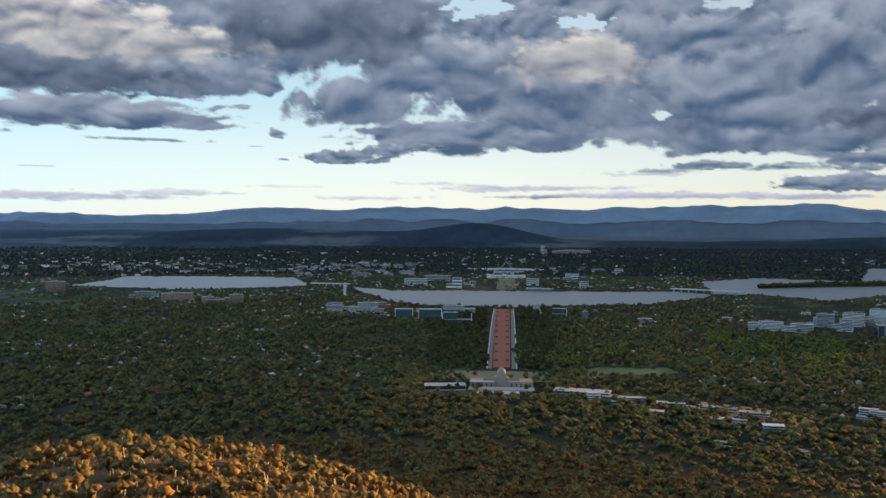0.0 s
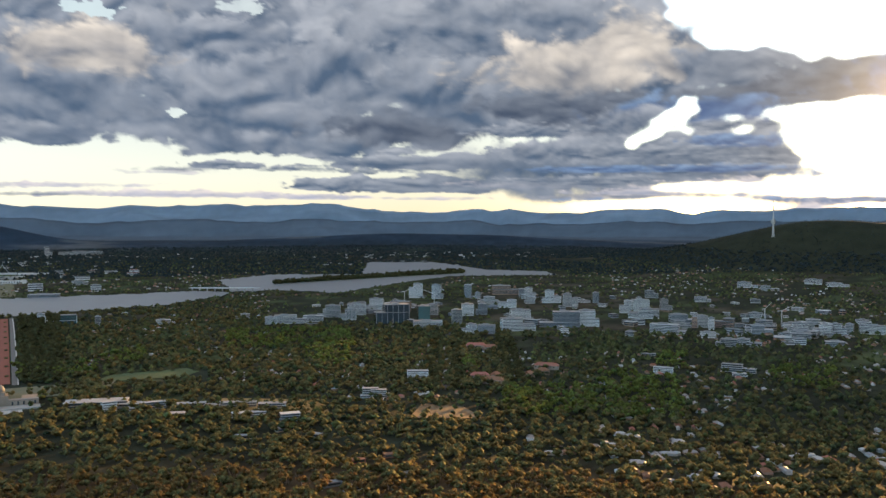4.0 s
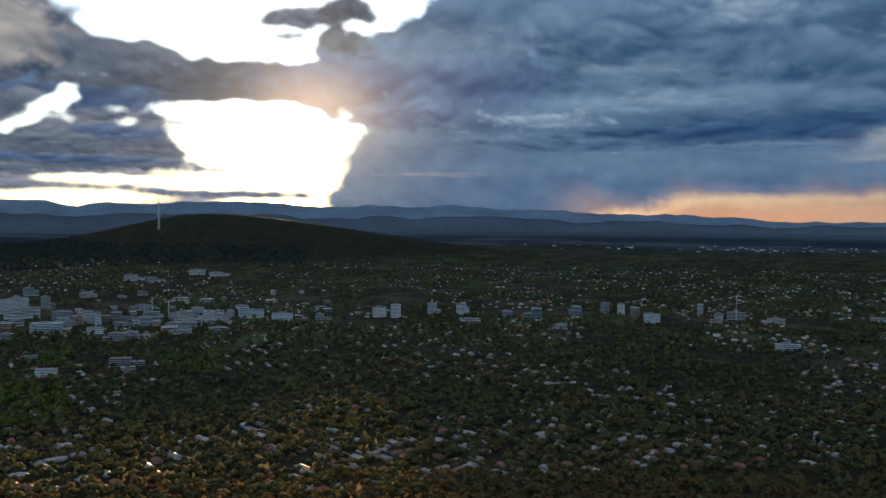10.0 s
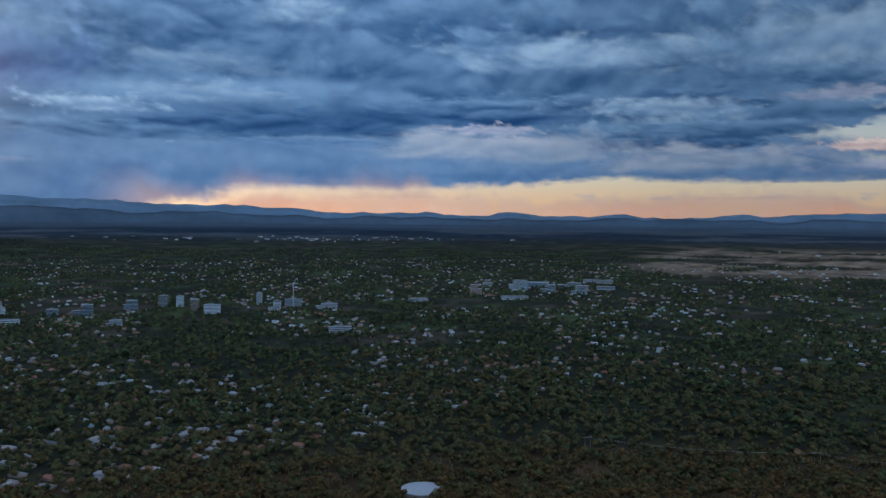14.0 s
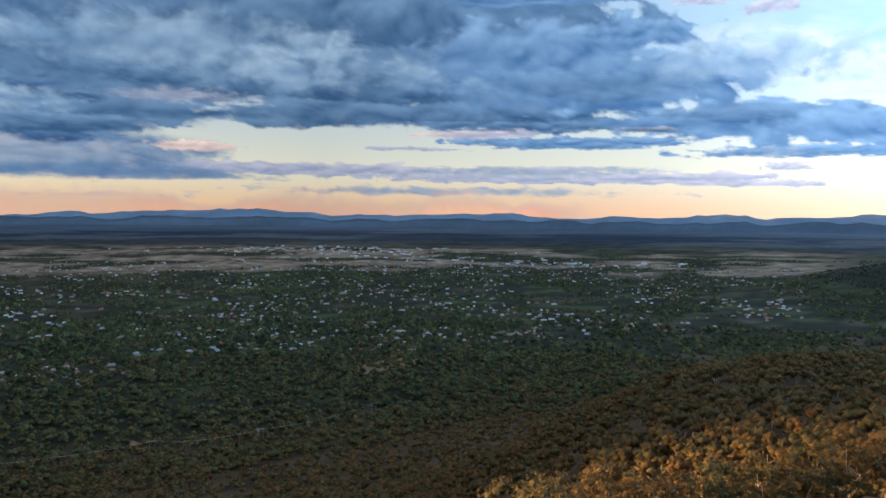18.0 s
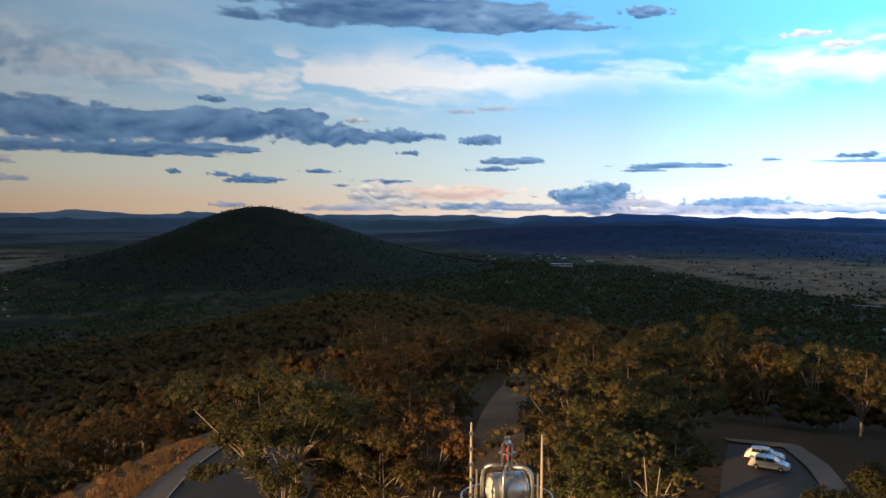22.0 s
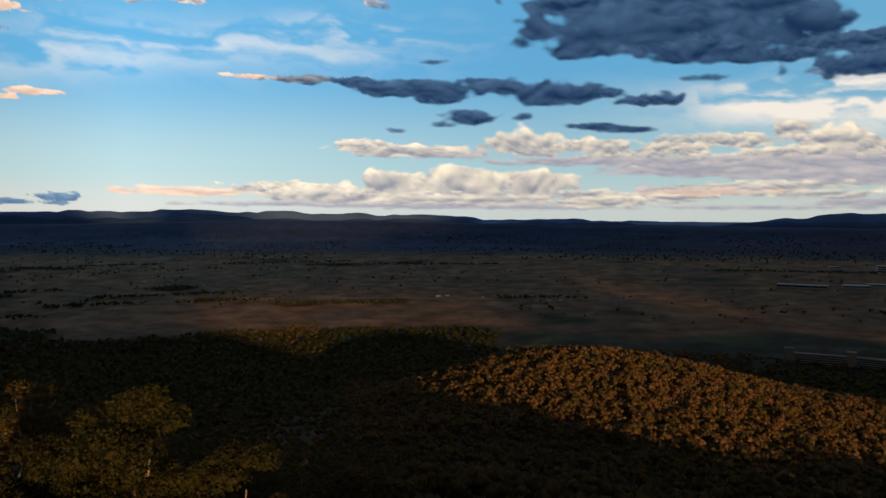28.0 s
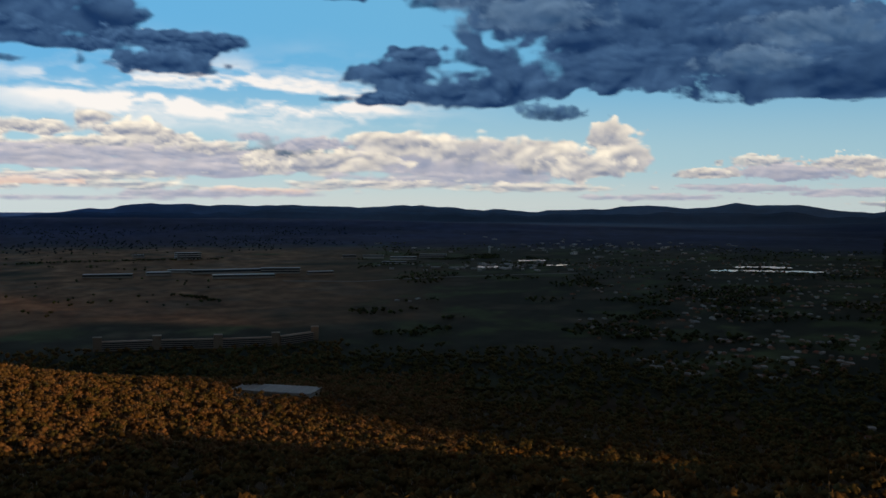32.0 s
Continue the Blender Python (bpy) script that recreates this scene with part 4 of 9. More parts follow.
def build_houses():
    protos = []
    for label, *dims in HOUSE_KINDS:
        p = house_meshes(*dims)
        protos.append(tagged(p, label))
    a, r = scatter(24000, -330, 30, 850, 5200, 1.55)
    # houses stand in rows along slightly curved streets, thicker in some quarters
    x, y = flat(a, r)
    bend = 0.5 + 0.35 * np.sin(x / 900) + 0.3 * np.cos(y / 1100)
    u, v = x * np.cos(bend) + y * np.sin(bend), -x * np.sin(bend) + y * np.cos(bend)
    shift = np.round(v / 62) * 62 + hrng.choice([-13, 13], len(v)) + hrng.normal(0, 2.5, len(v)) - v
    x, y = x - np.sin(bend) * shift, y + np.cos(bend) * shift
    a, r = np.where(np.degrees(np.arctan2(-x, y)) > 30, np.degrees(np.arctan2(-x, y)) - 360, np.degrees(np.arctan2(-x, y))), np.hypot(x, y)
    patch = fbm(x / 260, y / 260, 3, 41)
    keep = clear_of_houses(a, r) & (patch > 0.44)
    a, r, bend = a[keep], r[keep], bend[keep]
    order = np.argsort(r)
    a, r, bend = a[order], r[order], bend[order]
    pick = hrng.choice([0, 1, 1, 2, 2, 3], len(a))
    face = np.degrees(bend) - a + hrng.choice([0, 0, 180, 90], len(a)) + hrng.normal(0, 4, len(a))
    used = set()
    for i in range(min(240, len(a))):
        m = at_plan(a[i], r[i], face[i])
        if pick[i] in used:
            copy_thing(protos[pick[i]], m)["group"] = "suburban houses"
        else:
            protos[pick[i]].matrix_world = m
            protos[pick[i]]["group"] = "suburban houses"
            used.add(pick[i])
    # the rest, farther off, as sheets of roofs over walls
    for k, (label, long, deep, wall_h, roof_h, roof_mat, wall_mat) in enumerate(HOUSE_KINDS):
        idx = np.arange(len(a))[240:][pick[240:] == k]
        if not len(idx):
            continue
        e = 0.6
        base = np.array([(sx * long / 2, sy * deep / 2, z) for z in (-1.5, wall_h) for sx, sy in ((-1, -1), (1, -1), (1, 1), (-1, 1))]
                        + [(sx * (long / 2 + e), sy * (deep / 2 + e), wall_h) for sx, sy in ((-1, -1), (1, -1), (1, 1), (-1, 1))]
                        + [(-long / 2 + deep * 0.4, 0, wall_h + roof_h), (long / 2 - deep * 0.4, 0, wall_h + roof_h)])
        walls = np.array([(0, 1, 5, 4), (1, 2, 6, 5), (2, 3, 7, 6), (3, 0, 4, 7)])
        roofs = np.array([(8, 9, 13, 12), (9, 10, 13, 13), (10, 11, 12, 13), (11, 8, 12, 12)])
        size = 0.45 + 0.4 * hrng.random(len(idx))
        c, s = np.cos(np.radians(a[idx] + face[idx])), np.sin(np.radians(a[idx] + face[idx]))
        bx, by, bz = base[:, 0][None] * size[:, None], base[:, 1][None] * size[:, None], np.repeat(base[:, 2][None], len(idx), 0)
        px, py = flat(a[idx], r[idx])
        X = px[:, None] + bx * c[:, None] - by * s[:, None]
        Y = py[:, None] + bx * s[:, None] + by * c[:, None]
        Z = land(a[idx], r[idx])[:, None] + bz
        W = np.stack(to_world(X, Y, Z), -1).reshape(-1, 3)
        off = (np.arange(len(idx)) * len(base))[:, None, None]
        tri = np.concatenate([roofs[:, [0, 1, 2]], roofs[[0, 2]][:, [0, 2, 3]]])
        nm = "distant_roofs"
        tagged(new(nm, mesh_of(nm, W, (tri[None] + off).reshape(-1, 3), roof_mat)), "far " + label.replace("house", "houses"), "houses", kind="stuff")
        nm = "distant_house_walls"
        tagged(new(nm, mesh_of(nm, W, (walls[None] + off).reshape(-1, 4), wall_mat)), "walls of far suburban houses among trees", "houses", kind="stuff")


# larger buildings -----------------------------------------------------------
def block(az, r, wide, deep, high, wall, glass, label, turn=0.0, floors=0, sunk=0.0, plant=True, name="office_building", roof=None, group="town buildings"):
    """A block with storeys of window bands, a roof edge and a plant room; larger ones step back above a podium."""
    b = thing(name, label, "building", at_plan(az, r, turn), group)
    floors = floors or max(1, round(high / 3.8))
    step = high / floors
    stepped = wide > 34 and floors > 2 and hrng.random() < 0.7
    cut = int(floors * hrng.uniform(0.35, 0.75)) if stepped else floors
    u0, u1 = (-wide / 2, wide / 2)
    if stepped:
        u0, u1 = ((-wide / 2, wide * hrng.uniform(0.0, 0.3)) if hrng.random() < 0.5 else (-wide * hrng.uniform(0.0, 0.3), wide / 2))
    part("wall", boxes((-wide / 2, wide / 2, -deep / 2, deep / 2, -6 - sunk, cut * step)), wall, b)
    part("roof", boxes((-wide / 2 - 0.4, wide / 2 + 0.4, -deep / 2 - 0.4, deep / 2 + 0.4, cut * step, cut * step + 0.9)), roof or M_PALEROOF, b)
    if stepped:
        part("upper_wall", boxes((u0, u1, -deep / 2 + 2, deep / 2 - 1, cut * step + 0.9, high)), wall, b)
        part("upper_roof", boxes((u0 - 0.4, u1 + 0.4, -deep / 2 + 1.6, deep / 2 - 0.6, high, high + 0.9)), roof or M_PALEROOF, b)
    if plant:
        part("plant_room", boxes((u0 + (u1 - u0) * 0.25, u0 + (u1 - u0) * 0.62, -deep * 0.2, deep * 0.25, high + 0.9, high + 3.8)), M_GREYW, b)
    tall = hrng.uniform(0.34, 0.66)
    for k in range(floors):
        z = k * step + step * 0.9 * (1 - tall)
        x0, x1, y0 = (-wide / 2, wide / 2, -deep / 2) if k < cut else (u0, u1, -deep / 2 + 2)
        z = max(z, cut * step + 1.0) if k == cut else z
        part("window_band", boxes((x0 + 0.8, x1 - 0.8, y0 - 0.12, y0 + 0.5, z, z + step * tall),
                                  (x0 - 0.12, x0 + 0.5, y0 + 0.8, deep / 2 - 1.8, z, z + step * tall),
                                  (x1 - 0.5, x1 + 0.12, y0 + 0.8, deep / 2 - 1.8, z, z + step * tall)), glass, b)
    return b


def town_centre():
    w, g = "white office block with dark window bands in the town centre", "grey office block with dark window bands in the town centre"
    # azimuth, distance, width, depth, height, wall, glass
    m = block(-28.12, 2457, 95, 46, 52, M_GLASS, M_GLASS, "black glass office tower with a pale roof frame", 12, roof=M_CONC)
    wide = 95
    for k in range(7):
        x = -wide / 2 + wide / 6 * k
        part("fin", boxes((x - 0.7, x + 0.7, -24.2, -22.8, 0, 52)), M_GREYW, m)
    block(-30.28, 2489, 34, 34, 44, M_GREENGL, M_GREENGL, "green glass tower under construction beside a crane", 8)
    for az, r, wide, h, wall in ((-29.75, 3285, 53, 53, M_WHITE), (-31.23, 3251, 43, 51, M_WHITE), (-33.27, 3285, 27, 49, M_GREYW), (-35.78, 3463, 108, 34, M_BRICK), (-37.44, 3247, 42, 42, M_WHITE),
                                 (-38.63, 3104, 42, 44, M_WHITE), (-40.10, 2977, 51, 42, M_CONC), (-33.25, 2648, 36, 35, M_WHITE), (-34.17, 2679, 36, 33, M_GREYW), (-36.76, 2576, 59, 26, M_WHITE),
                                 (-36.62, 2292, 90, 31, M_WHITE), (-39.37, 2392, 111, 40, M_GREYW), (-41.33, 2417, 54, 43, M_WHITE), (-28.47, 2746, 88, 34, M_BRICK), (-30.90, 2669, 38, 31, M_CONC),
                                 (-27.02, 2828, 55, 36, M_WHITE), (-25.81, 2682, 57, 34, M_WHITE), (-24.24, 2621, 45, 34, M_CONC), (-25.21, 2542, 51, 30, M_WHITE), (-23.64, 2624, 41, 22, M_CONC),
                                 (-30.57, 2348, 80, 16, M_CONC), (-33.35, 2223, 38, 22, M_WHITE), (-34.54, 2215, 44, 21, M_GREYW), (-35.91, 2910, 62, 25, M_WHITE), (-34.81, 3039, 52, 24, M_CONC),
                                 (-37.40, 3068, 35, 24, M_CONC), (-36.89, 3352, 26, 29, M_GREYW), (-39.25, 3108, 27, 22, M_WHITE), (-33.83, 3254, 37, 21, M_CONC), (-39.74, 2187, 19, 17, M_WHITE),
                                 (-32.53, 2428, 28, 39, M_CONC), (-41.75, 3130, 21, 36, M_GREYW), (-43.70, 2799, 38, 38, M_WHITE), (-44.63, 2809, 53, 41, M_WHITE), (-44.85, 2663, 91, 26, M_WHITE),
                                 (-46.27, 2927, 38, 34, M_CONC), (-45.35, 3384, 51, 26, M_CONC), (-46.44, 2293, 90, 23, M_WHITE), (-47.33, 2412, 45, 20, M_CONC), (-47.25, 2570, 67, 22, M_GREYW),
                                 (-48.09, 2445, 14, 30, M_BRICK), (-48.55, 2451, 28, 31, M_CONC), (-49.11, 2412, 15, 31, M_WHITE), (-49.87, 2481, 54, 24, M_BRICK), (-51.36, 2345, 17, 16, M_WHITE),
                                 (-52.13, 2367, 55, 21, M_GREYW), (-53.93, 2283, 86, 15, M_CONC), (-54.39, 2351, 85, 14, M_WHITE), (-54.21, 2423, 49, 25, M_WHITE), (-54.97, 2437, 19, 25, M_CONC),
                                 (-55.66, 2406, 45, 26, M_WHITE), (-56.54, 2423, 39, 27, M_WHITE), (-57.15, 2435, 18, 27, M_CONC), (-57.99, 2509, 29, 26, M_WHITE), (-54.88, 2654, 58, 12, M_CONC),
                                 (-50.07, 2104, 49, 15, M_CONC), (-51.41, 2117, 55, 15, M_WHITE), (-54.01, 2190, 51, 13, M_WHITE), (-56.35, 2184, 41, 11, M_CONC), (-48.90, 2241, 36, 13, M_WHITE),
                                 (-52.27, 2530, 44, 17, M_CONC), (-51.75, 2761, 40, 14, M_WHITE), (-51.26, 3969, 86, 21, M_WHITE), (-52.57, 3828, 72, 18, M_CONC), (-55.09, 4204, 73, 19, M_WHITE),
                                 (-56.44, 4119, 89, 14, M_WHITE), (-48.54, 3262, 57, 15, M_WHITE), (-44.05, 2225, 26, 10, M_CONC)):
        block(az, r, wide, min(40, wide * 0.35 + 12), h, wall, M_GLASS, g if wall == M_GREYW else w, float(hrng.integers(-14, 14)), roof=[M_PALEROOF, M_GREYROOF, M_GREYW][int(hrng.integers(0, 3))])
    # low flat-roofed blocks between and round them
    for k in range(96):
        az, r = -22.5 - 41 * hrng.random(), 2300 + 1000 * hrng.random() ** 1.2
        wide = 14 + 30 * hrng.random() ** 1.5
        block(az, r, wide, 12 + 16 * hrng.random(), 4 + 11 * hrng.random() ** 1.4, [M_WHITE, M_CONC, M_GREYW, M_BRICK][int(hrng.integers(0, 4))], M_GLASS,
              "low flat-roofed commercial block among street trees", float(hrng.integers(-40, 40)), plant=k % 3 == 0, floors=2, roof=[M_PALEROOF, M_GREYROOF, M_GREYW, M_WHITE][k % 4])
    # a row of offices and flats along the avenue to the north-west
    for az, r, wide, h, wall in ((-66.9, 2480, 60, 30, M_WHITE), (-68.0, 2460, 46, 40, M_WHITE), (-70.6, 2560, 66, 34, M_CONC), (-72.5, 2560, 60, 32, M_WHITE), (-75.5, 2480, 44, 20, M_GREYW), (-77.2, 2460, 84, 32, M_GREYW),
                                 (-80.0, 2600, 60, 26, M_GREYW), (-82.0, 2650, 40, 34, M_CONC), (-83.0, 2640, 34, 32, M_WHITE), (-83.9, 2530, 36, 34, M_BRICK), (-85.0, 2440, 70, 26, M_WHITE), (-88.0, 2650, 28, 38, M_CONC),
                                 (-89.0, 2500, 56, 28, M_WHITE), (-90.2, 2600, 80, 22, M_CONC), (-92.4, 2520, 100, 16, M_CONC), (-93.6, 2000, 120, 18, M_CONC), (-79.0, 2250, 60, 12, M_CONC), (-73.0, 2350, 90, 10, M_WHITE),
                                 (-63.2, 2420, 70, 16, M_CONC), (-60.5, 2400, 90, 22, M_WHITE), (-58.5, 2480, 110, 24, M_WHITE), (-56.0, 2460, 80, 20, M_CONC), (-54.0, 2500, 90, 18, M_WHITE)):
        block(az, r, wide * 0.62, 20, h * 0.9, wall, M_GLASS, "mid-rise flats and offices along the tree-lined avenue", float(hrng.integers(-15, 15)))
    # shopping centre cluster to the north
    for az, r, wide, h, wall in ((-105.2, 3200, 90, 38, M_WHITE), (-102.4, 3000, 56, 36, M_BRICK), (-109.3, 3100, 80, 30, M_WHITE), (-107.2, 3150, 70, 26, M_CONC), (-106.5, 3350, 120, 18, M_GREYW), (-108.5, 3400, 140, 14, M_CONC),
                                 (-105.0, 2850, 120, 9, M_WHITE), (-103.0, 3350, 80, 14, M_CONC), (-111.0, 3300, 90, 10, M_PALEROOF), (-98.5, 2750, 80, 8, M_WHITE), (-110.5, 3600, 160, 12, M_CONC)):
        block(az, r, wide * 0.75, 34, h * 0.9, wall, M_GLASS, "white shopping-centre block above dark trees", float(hrng.integers(-15, 15)), plant=False)
    # government offices on this side of the lake
    for az, r, wide, h, wall, lab in ((6.88, 2730, 81, 27, M_WHITE, "long white government office with window bands"), (5.30, 2706, 87, 30, M_WHITE, "long white government office with window bands"), (3.92, 2833, 41, 19, M_BRICK, "brown brick office block"),
                                      (4.13, 2655, 41, 16, M_CONC, "pale low wing of a government office"), (2.58, 2534, 52, 28, M_GREENGL, "glass government office block with pale frames"), (0.82, 2518, 68, 29, M_GREENGL, "glass government office block with pale frames"),
                                      (-1.11, 2679, 101, 23, M_CONC, "pale office slab behind a glass headquarters"), (-1.00, 2412, 82, 31, M_GREENGL, "wide glass headquarters with pale roof edges"), (-6.30, 2743, 20, 19, M_WHITE, "pale low government office among trees"),
                                      (-7.42, 2640, 81, 23, M_GREENGL, "low glass office with a pale roof among trees"), (-9.52, 2552, 15, 24, M_CONC, "pale low government office among trees"), (15.05, 3086, 79, 20, M_BRICK, "long low brick defence office"),
                                      (13.77, 3068, 64, 29, M_BRICK, "brown brick defence office"), (17.31, 3186, 110, 28, M_BRICK, "brown brick defence office"), (24.43, 3779, 70, 38, M_BRICK, "dark brick block by the shore"),
                                      (19.43, 3387, 97, 19, M_CONC, "low pale office among trees"), (-20.17, 2463, 34, 18, M_WHITE, "low white curved office block"), (-21.45, 2471, 92, 22, M_WHITE, "low white curved office block"),
                                      (-22.93, 2510, 57, 15, M_WHITE, "long low white block"), (-13.53, 2527, 52, 11, M_CONC, "long low white roofs among trees"), (-18.32, 2629, 45, 11, M_CONC, "low pale office among trees")):
        b = block(az, r, wide, 26, h, wall, M_GLASS, lab, float(hrng.integers(-5, 5)), plant=wall != M_GREENGL)
        if wall == M_GREENGL:
            for side in (-1, 1):
                part("frame", boxes((side * wide / 2 - 0.9, side * wide / 2 + 0.9, -13.8, -12.6, 0, h)), M_WHITE, b)
    # across the lake
    for az, r, wide, h, wall in ((1.80, 3974, 106, 22, M_WHITE), (-0.78, 3777, 67, 40, M_WHITE), (0.36, 4227, 130, 23, M_CONC), (-1.82, 3974, 53, 12, M_WHITE), (-6.03, 3960, 56, 27, M_WHITE), (-9.41, 3828, 37, 26, M_WHITE), (-8.50, 4274, 66, 16, M_CONC), (-6.50, 3595, 111, 11, M_GREYW)):
        block(az, r, wide, 40, h, wall, M_GLASS, "pale national institution on the far shore", float(hrng.integers(-10, 10)), floors=3)
    for k in range(120):
        az, r = 1.6 + 8.4 * hrng.random(), 4500 + 1300 * hrng.random()
        if k > 80:
            az, r = 10 + 18 * hrng.random(), 4900 + 900 * hrng.random()
        elif k > 70:
            az, r = -13 + 10 * hrng.random(), 4400 + 900 * hrng.random()
        block(az, r, 22 + 50 * hrng.random() ** 2, 22, 7 + 11 * hrng.random(), [M_WHITE, M_WHITE, M_CONC, M_BRICK][int(hrng.integers(0, 4))], M_GLASS, "pale office or apartment block beyond the lake", float(hrng.integers(-30, 30)), plant=False, floors=2, roof=[M_PALEROOF, M_PALEROOF, M_GREYROOF, M_TERRA][k % 4])
    block(-6.75, 8200, 60, 30, 78, M_WHITE, M_GLASS, "lone white hospital tower on a distant rise", 0.0, floors=6)
    for k in range(9):
        block(-7.2 - 2.6 * hrng.random(), 8300 + 500 * hrng.random(), 110, 40, 20, M_CONC, M_GLASS, "distant pale hospital block", plant=False, floors=2)
    # red-roofed college wings and low campus halls near the hill's foot
    for az, r, wide, turn in ((-34.07, 1557, 34, 4), (-35.03, 1511, 37, -22), (-35.14, 1563, 22, 60), (-37.35, 1578, 22, 60), (-38.55, 1677, 48, -8), (-38.27, 1616, 25, 10), (-33.82, 1942, 45, 0), (-34.77, 1918, 30, 20)):
        c = house_meshes(wide, 15, 8, 5.5, M_TERRA, M_SAND)
        c.name = "college_wing"
        c.matrix_world = at_plan(az, r, turn)
        tagged(c, "red-tiled college wing among trees", "building", "town buildings")
        for k in range(int(wide / 7)):
            x = -wide / 2 + 4 + 7 * k
            part("window", boxes((x - 1, x + 1, -7.62, -7.3, 4.6, 6.6)), M_GLASS, c)
    for az, r, wide, h, wall in ((-10.10, 1379, 21, 18, M_WHITE), (-12.39, 1376, 53, 12, M_GREYW), (-15.10, 1361, 43, 10, M_BRICK), (-18.01, 1350, 57, 10, M_CONC), (-20.22, 1319, 42, 13, M_CONC),
                                 (-18.72, 1280, 50, 8, M_WHITE), (-21.37, 1242, 28, 13, M_GREYW), (-14.02, 1296, 30, 10, M_CONC), (-16.42, 1347, 24, 8, M_CONC), (-26.92, 1392, 42, 15, M_CONC),
                                 (-27.15, 1398, 47, 17, M_CONC), (-29.89, 1541, 38, 22, M_WHITE), (-50.81, 1734, 64, 18, M_CONC), (-46.15, 1675, 36, 14, M_WHITE), (-45.20, 1863, 30, 11, M_CONC),
                                 (-50.87, 1689, 27, 6, M_WHITE)):
        block(az, r, wide, 14, h * 0.8, wall, M_GLASS, "low flat-roofed campus building among gum trees", float(hrng.integers(-12, 12)), max(1, round(h / 4)), plant=False, name="campus_building", roof=M_GREYROOF if wall == M_CONC else M_PALEROOF)
    for az, r, wide, wall in ((-21.0, 1180, 60, M_BRICK), (-23.0, 1140, 45, M_GREYW), (-18.5, 1150, 70, M_WHITE), (-24.0, 925, 60, M_GREYW), (-25.5, 905, 44, M_PALEROOF), (-28.8, 955, 50, M_PALEROOF), (-66.6, 905, 62, M_GREYW), (-25.8, 1010, 46, M_TERRA), (-28.0, 1030, 34, M_TERRA)):
        block(az, r, wide * 0.4, 10, 4.0, wall, M_GLASS, "low flat-roofed campus building among gum trees", float(hrng.integers(-35, 35)), 1, plant=False, name="campus_building", roof=M_TERRA if wall == M_TERRA else M_GREYW)


def far_blocks():
    """Pale industrial roofs far out on the plain: one sheet."""
    verts, faces = [], []
    for c_az, c_r, s_az, s_r, count in ((-136, 6800, 8, 700, 130), (-140, 5600, 9, 500, 40), (-92, 9000, 9, 900, 70), (-150, 5200, 8, 300, 40), (22, 6500, 8, 800, 70), (-200, 6000, 7, 500, 26), (-313, 6600, 9, 1200, 120), (-30, 7600, 6, 700, 60), (-306, 4300, 4, 260, 60), (14, 5700, 14, 700, 110), (-8, 6600, 9, 1500, 60), (2, 7600, 14, 900, 70), (-28, 6000, 6, 500, 30)):
        for k in range(count):
            az, r = c_az + s_az * hrng.normal() * 0.6, c_r + s_r * hrng.normal() * 0.6
            if on_lake(np.array([az]), np.array([r]))[0]:
                continue
            w, d, h = 5 + 24 * hrng.random() ** 2, 5 + 14 * hrng.random() ** 2, 4 + 5 * hrng.random()
            m = at_plan(az, r, float(hrng.integers(0, 4) * 45))
            i = len(verts)
            verts += [tuple(m @ Vector(p)) for p in ((-w, -d, -3), (w, -d, -3), (w, d, -3), (-w, d, -3), (-w, -d, h), (w, -d, h), (w, d, h), (-w, d, h))]
            faces += [[i + q for q in f] for f in ((4, 5, 6, 7), (0, 1, 5, 4), (1, 2, 6, 5), (2, 3, 7, 6), (3, 0, 4, 7))]
    tagged(new("industrial_roofs", mesh_of("industrial_roofs", verts, faces, M_ROOF)), "pale roofs of far industrial estates on the plain", "buildings", kind="stuff")


build_houses()
town_centre()
far_blocks()


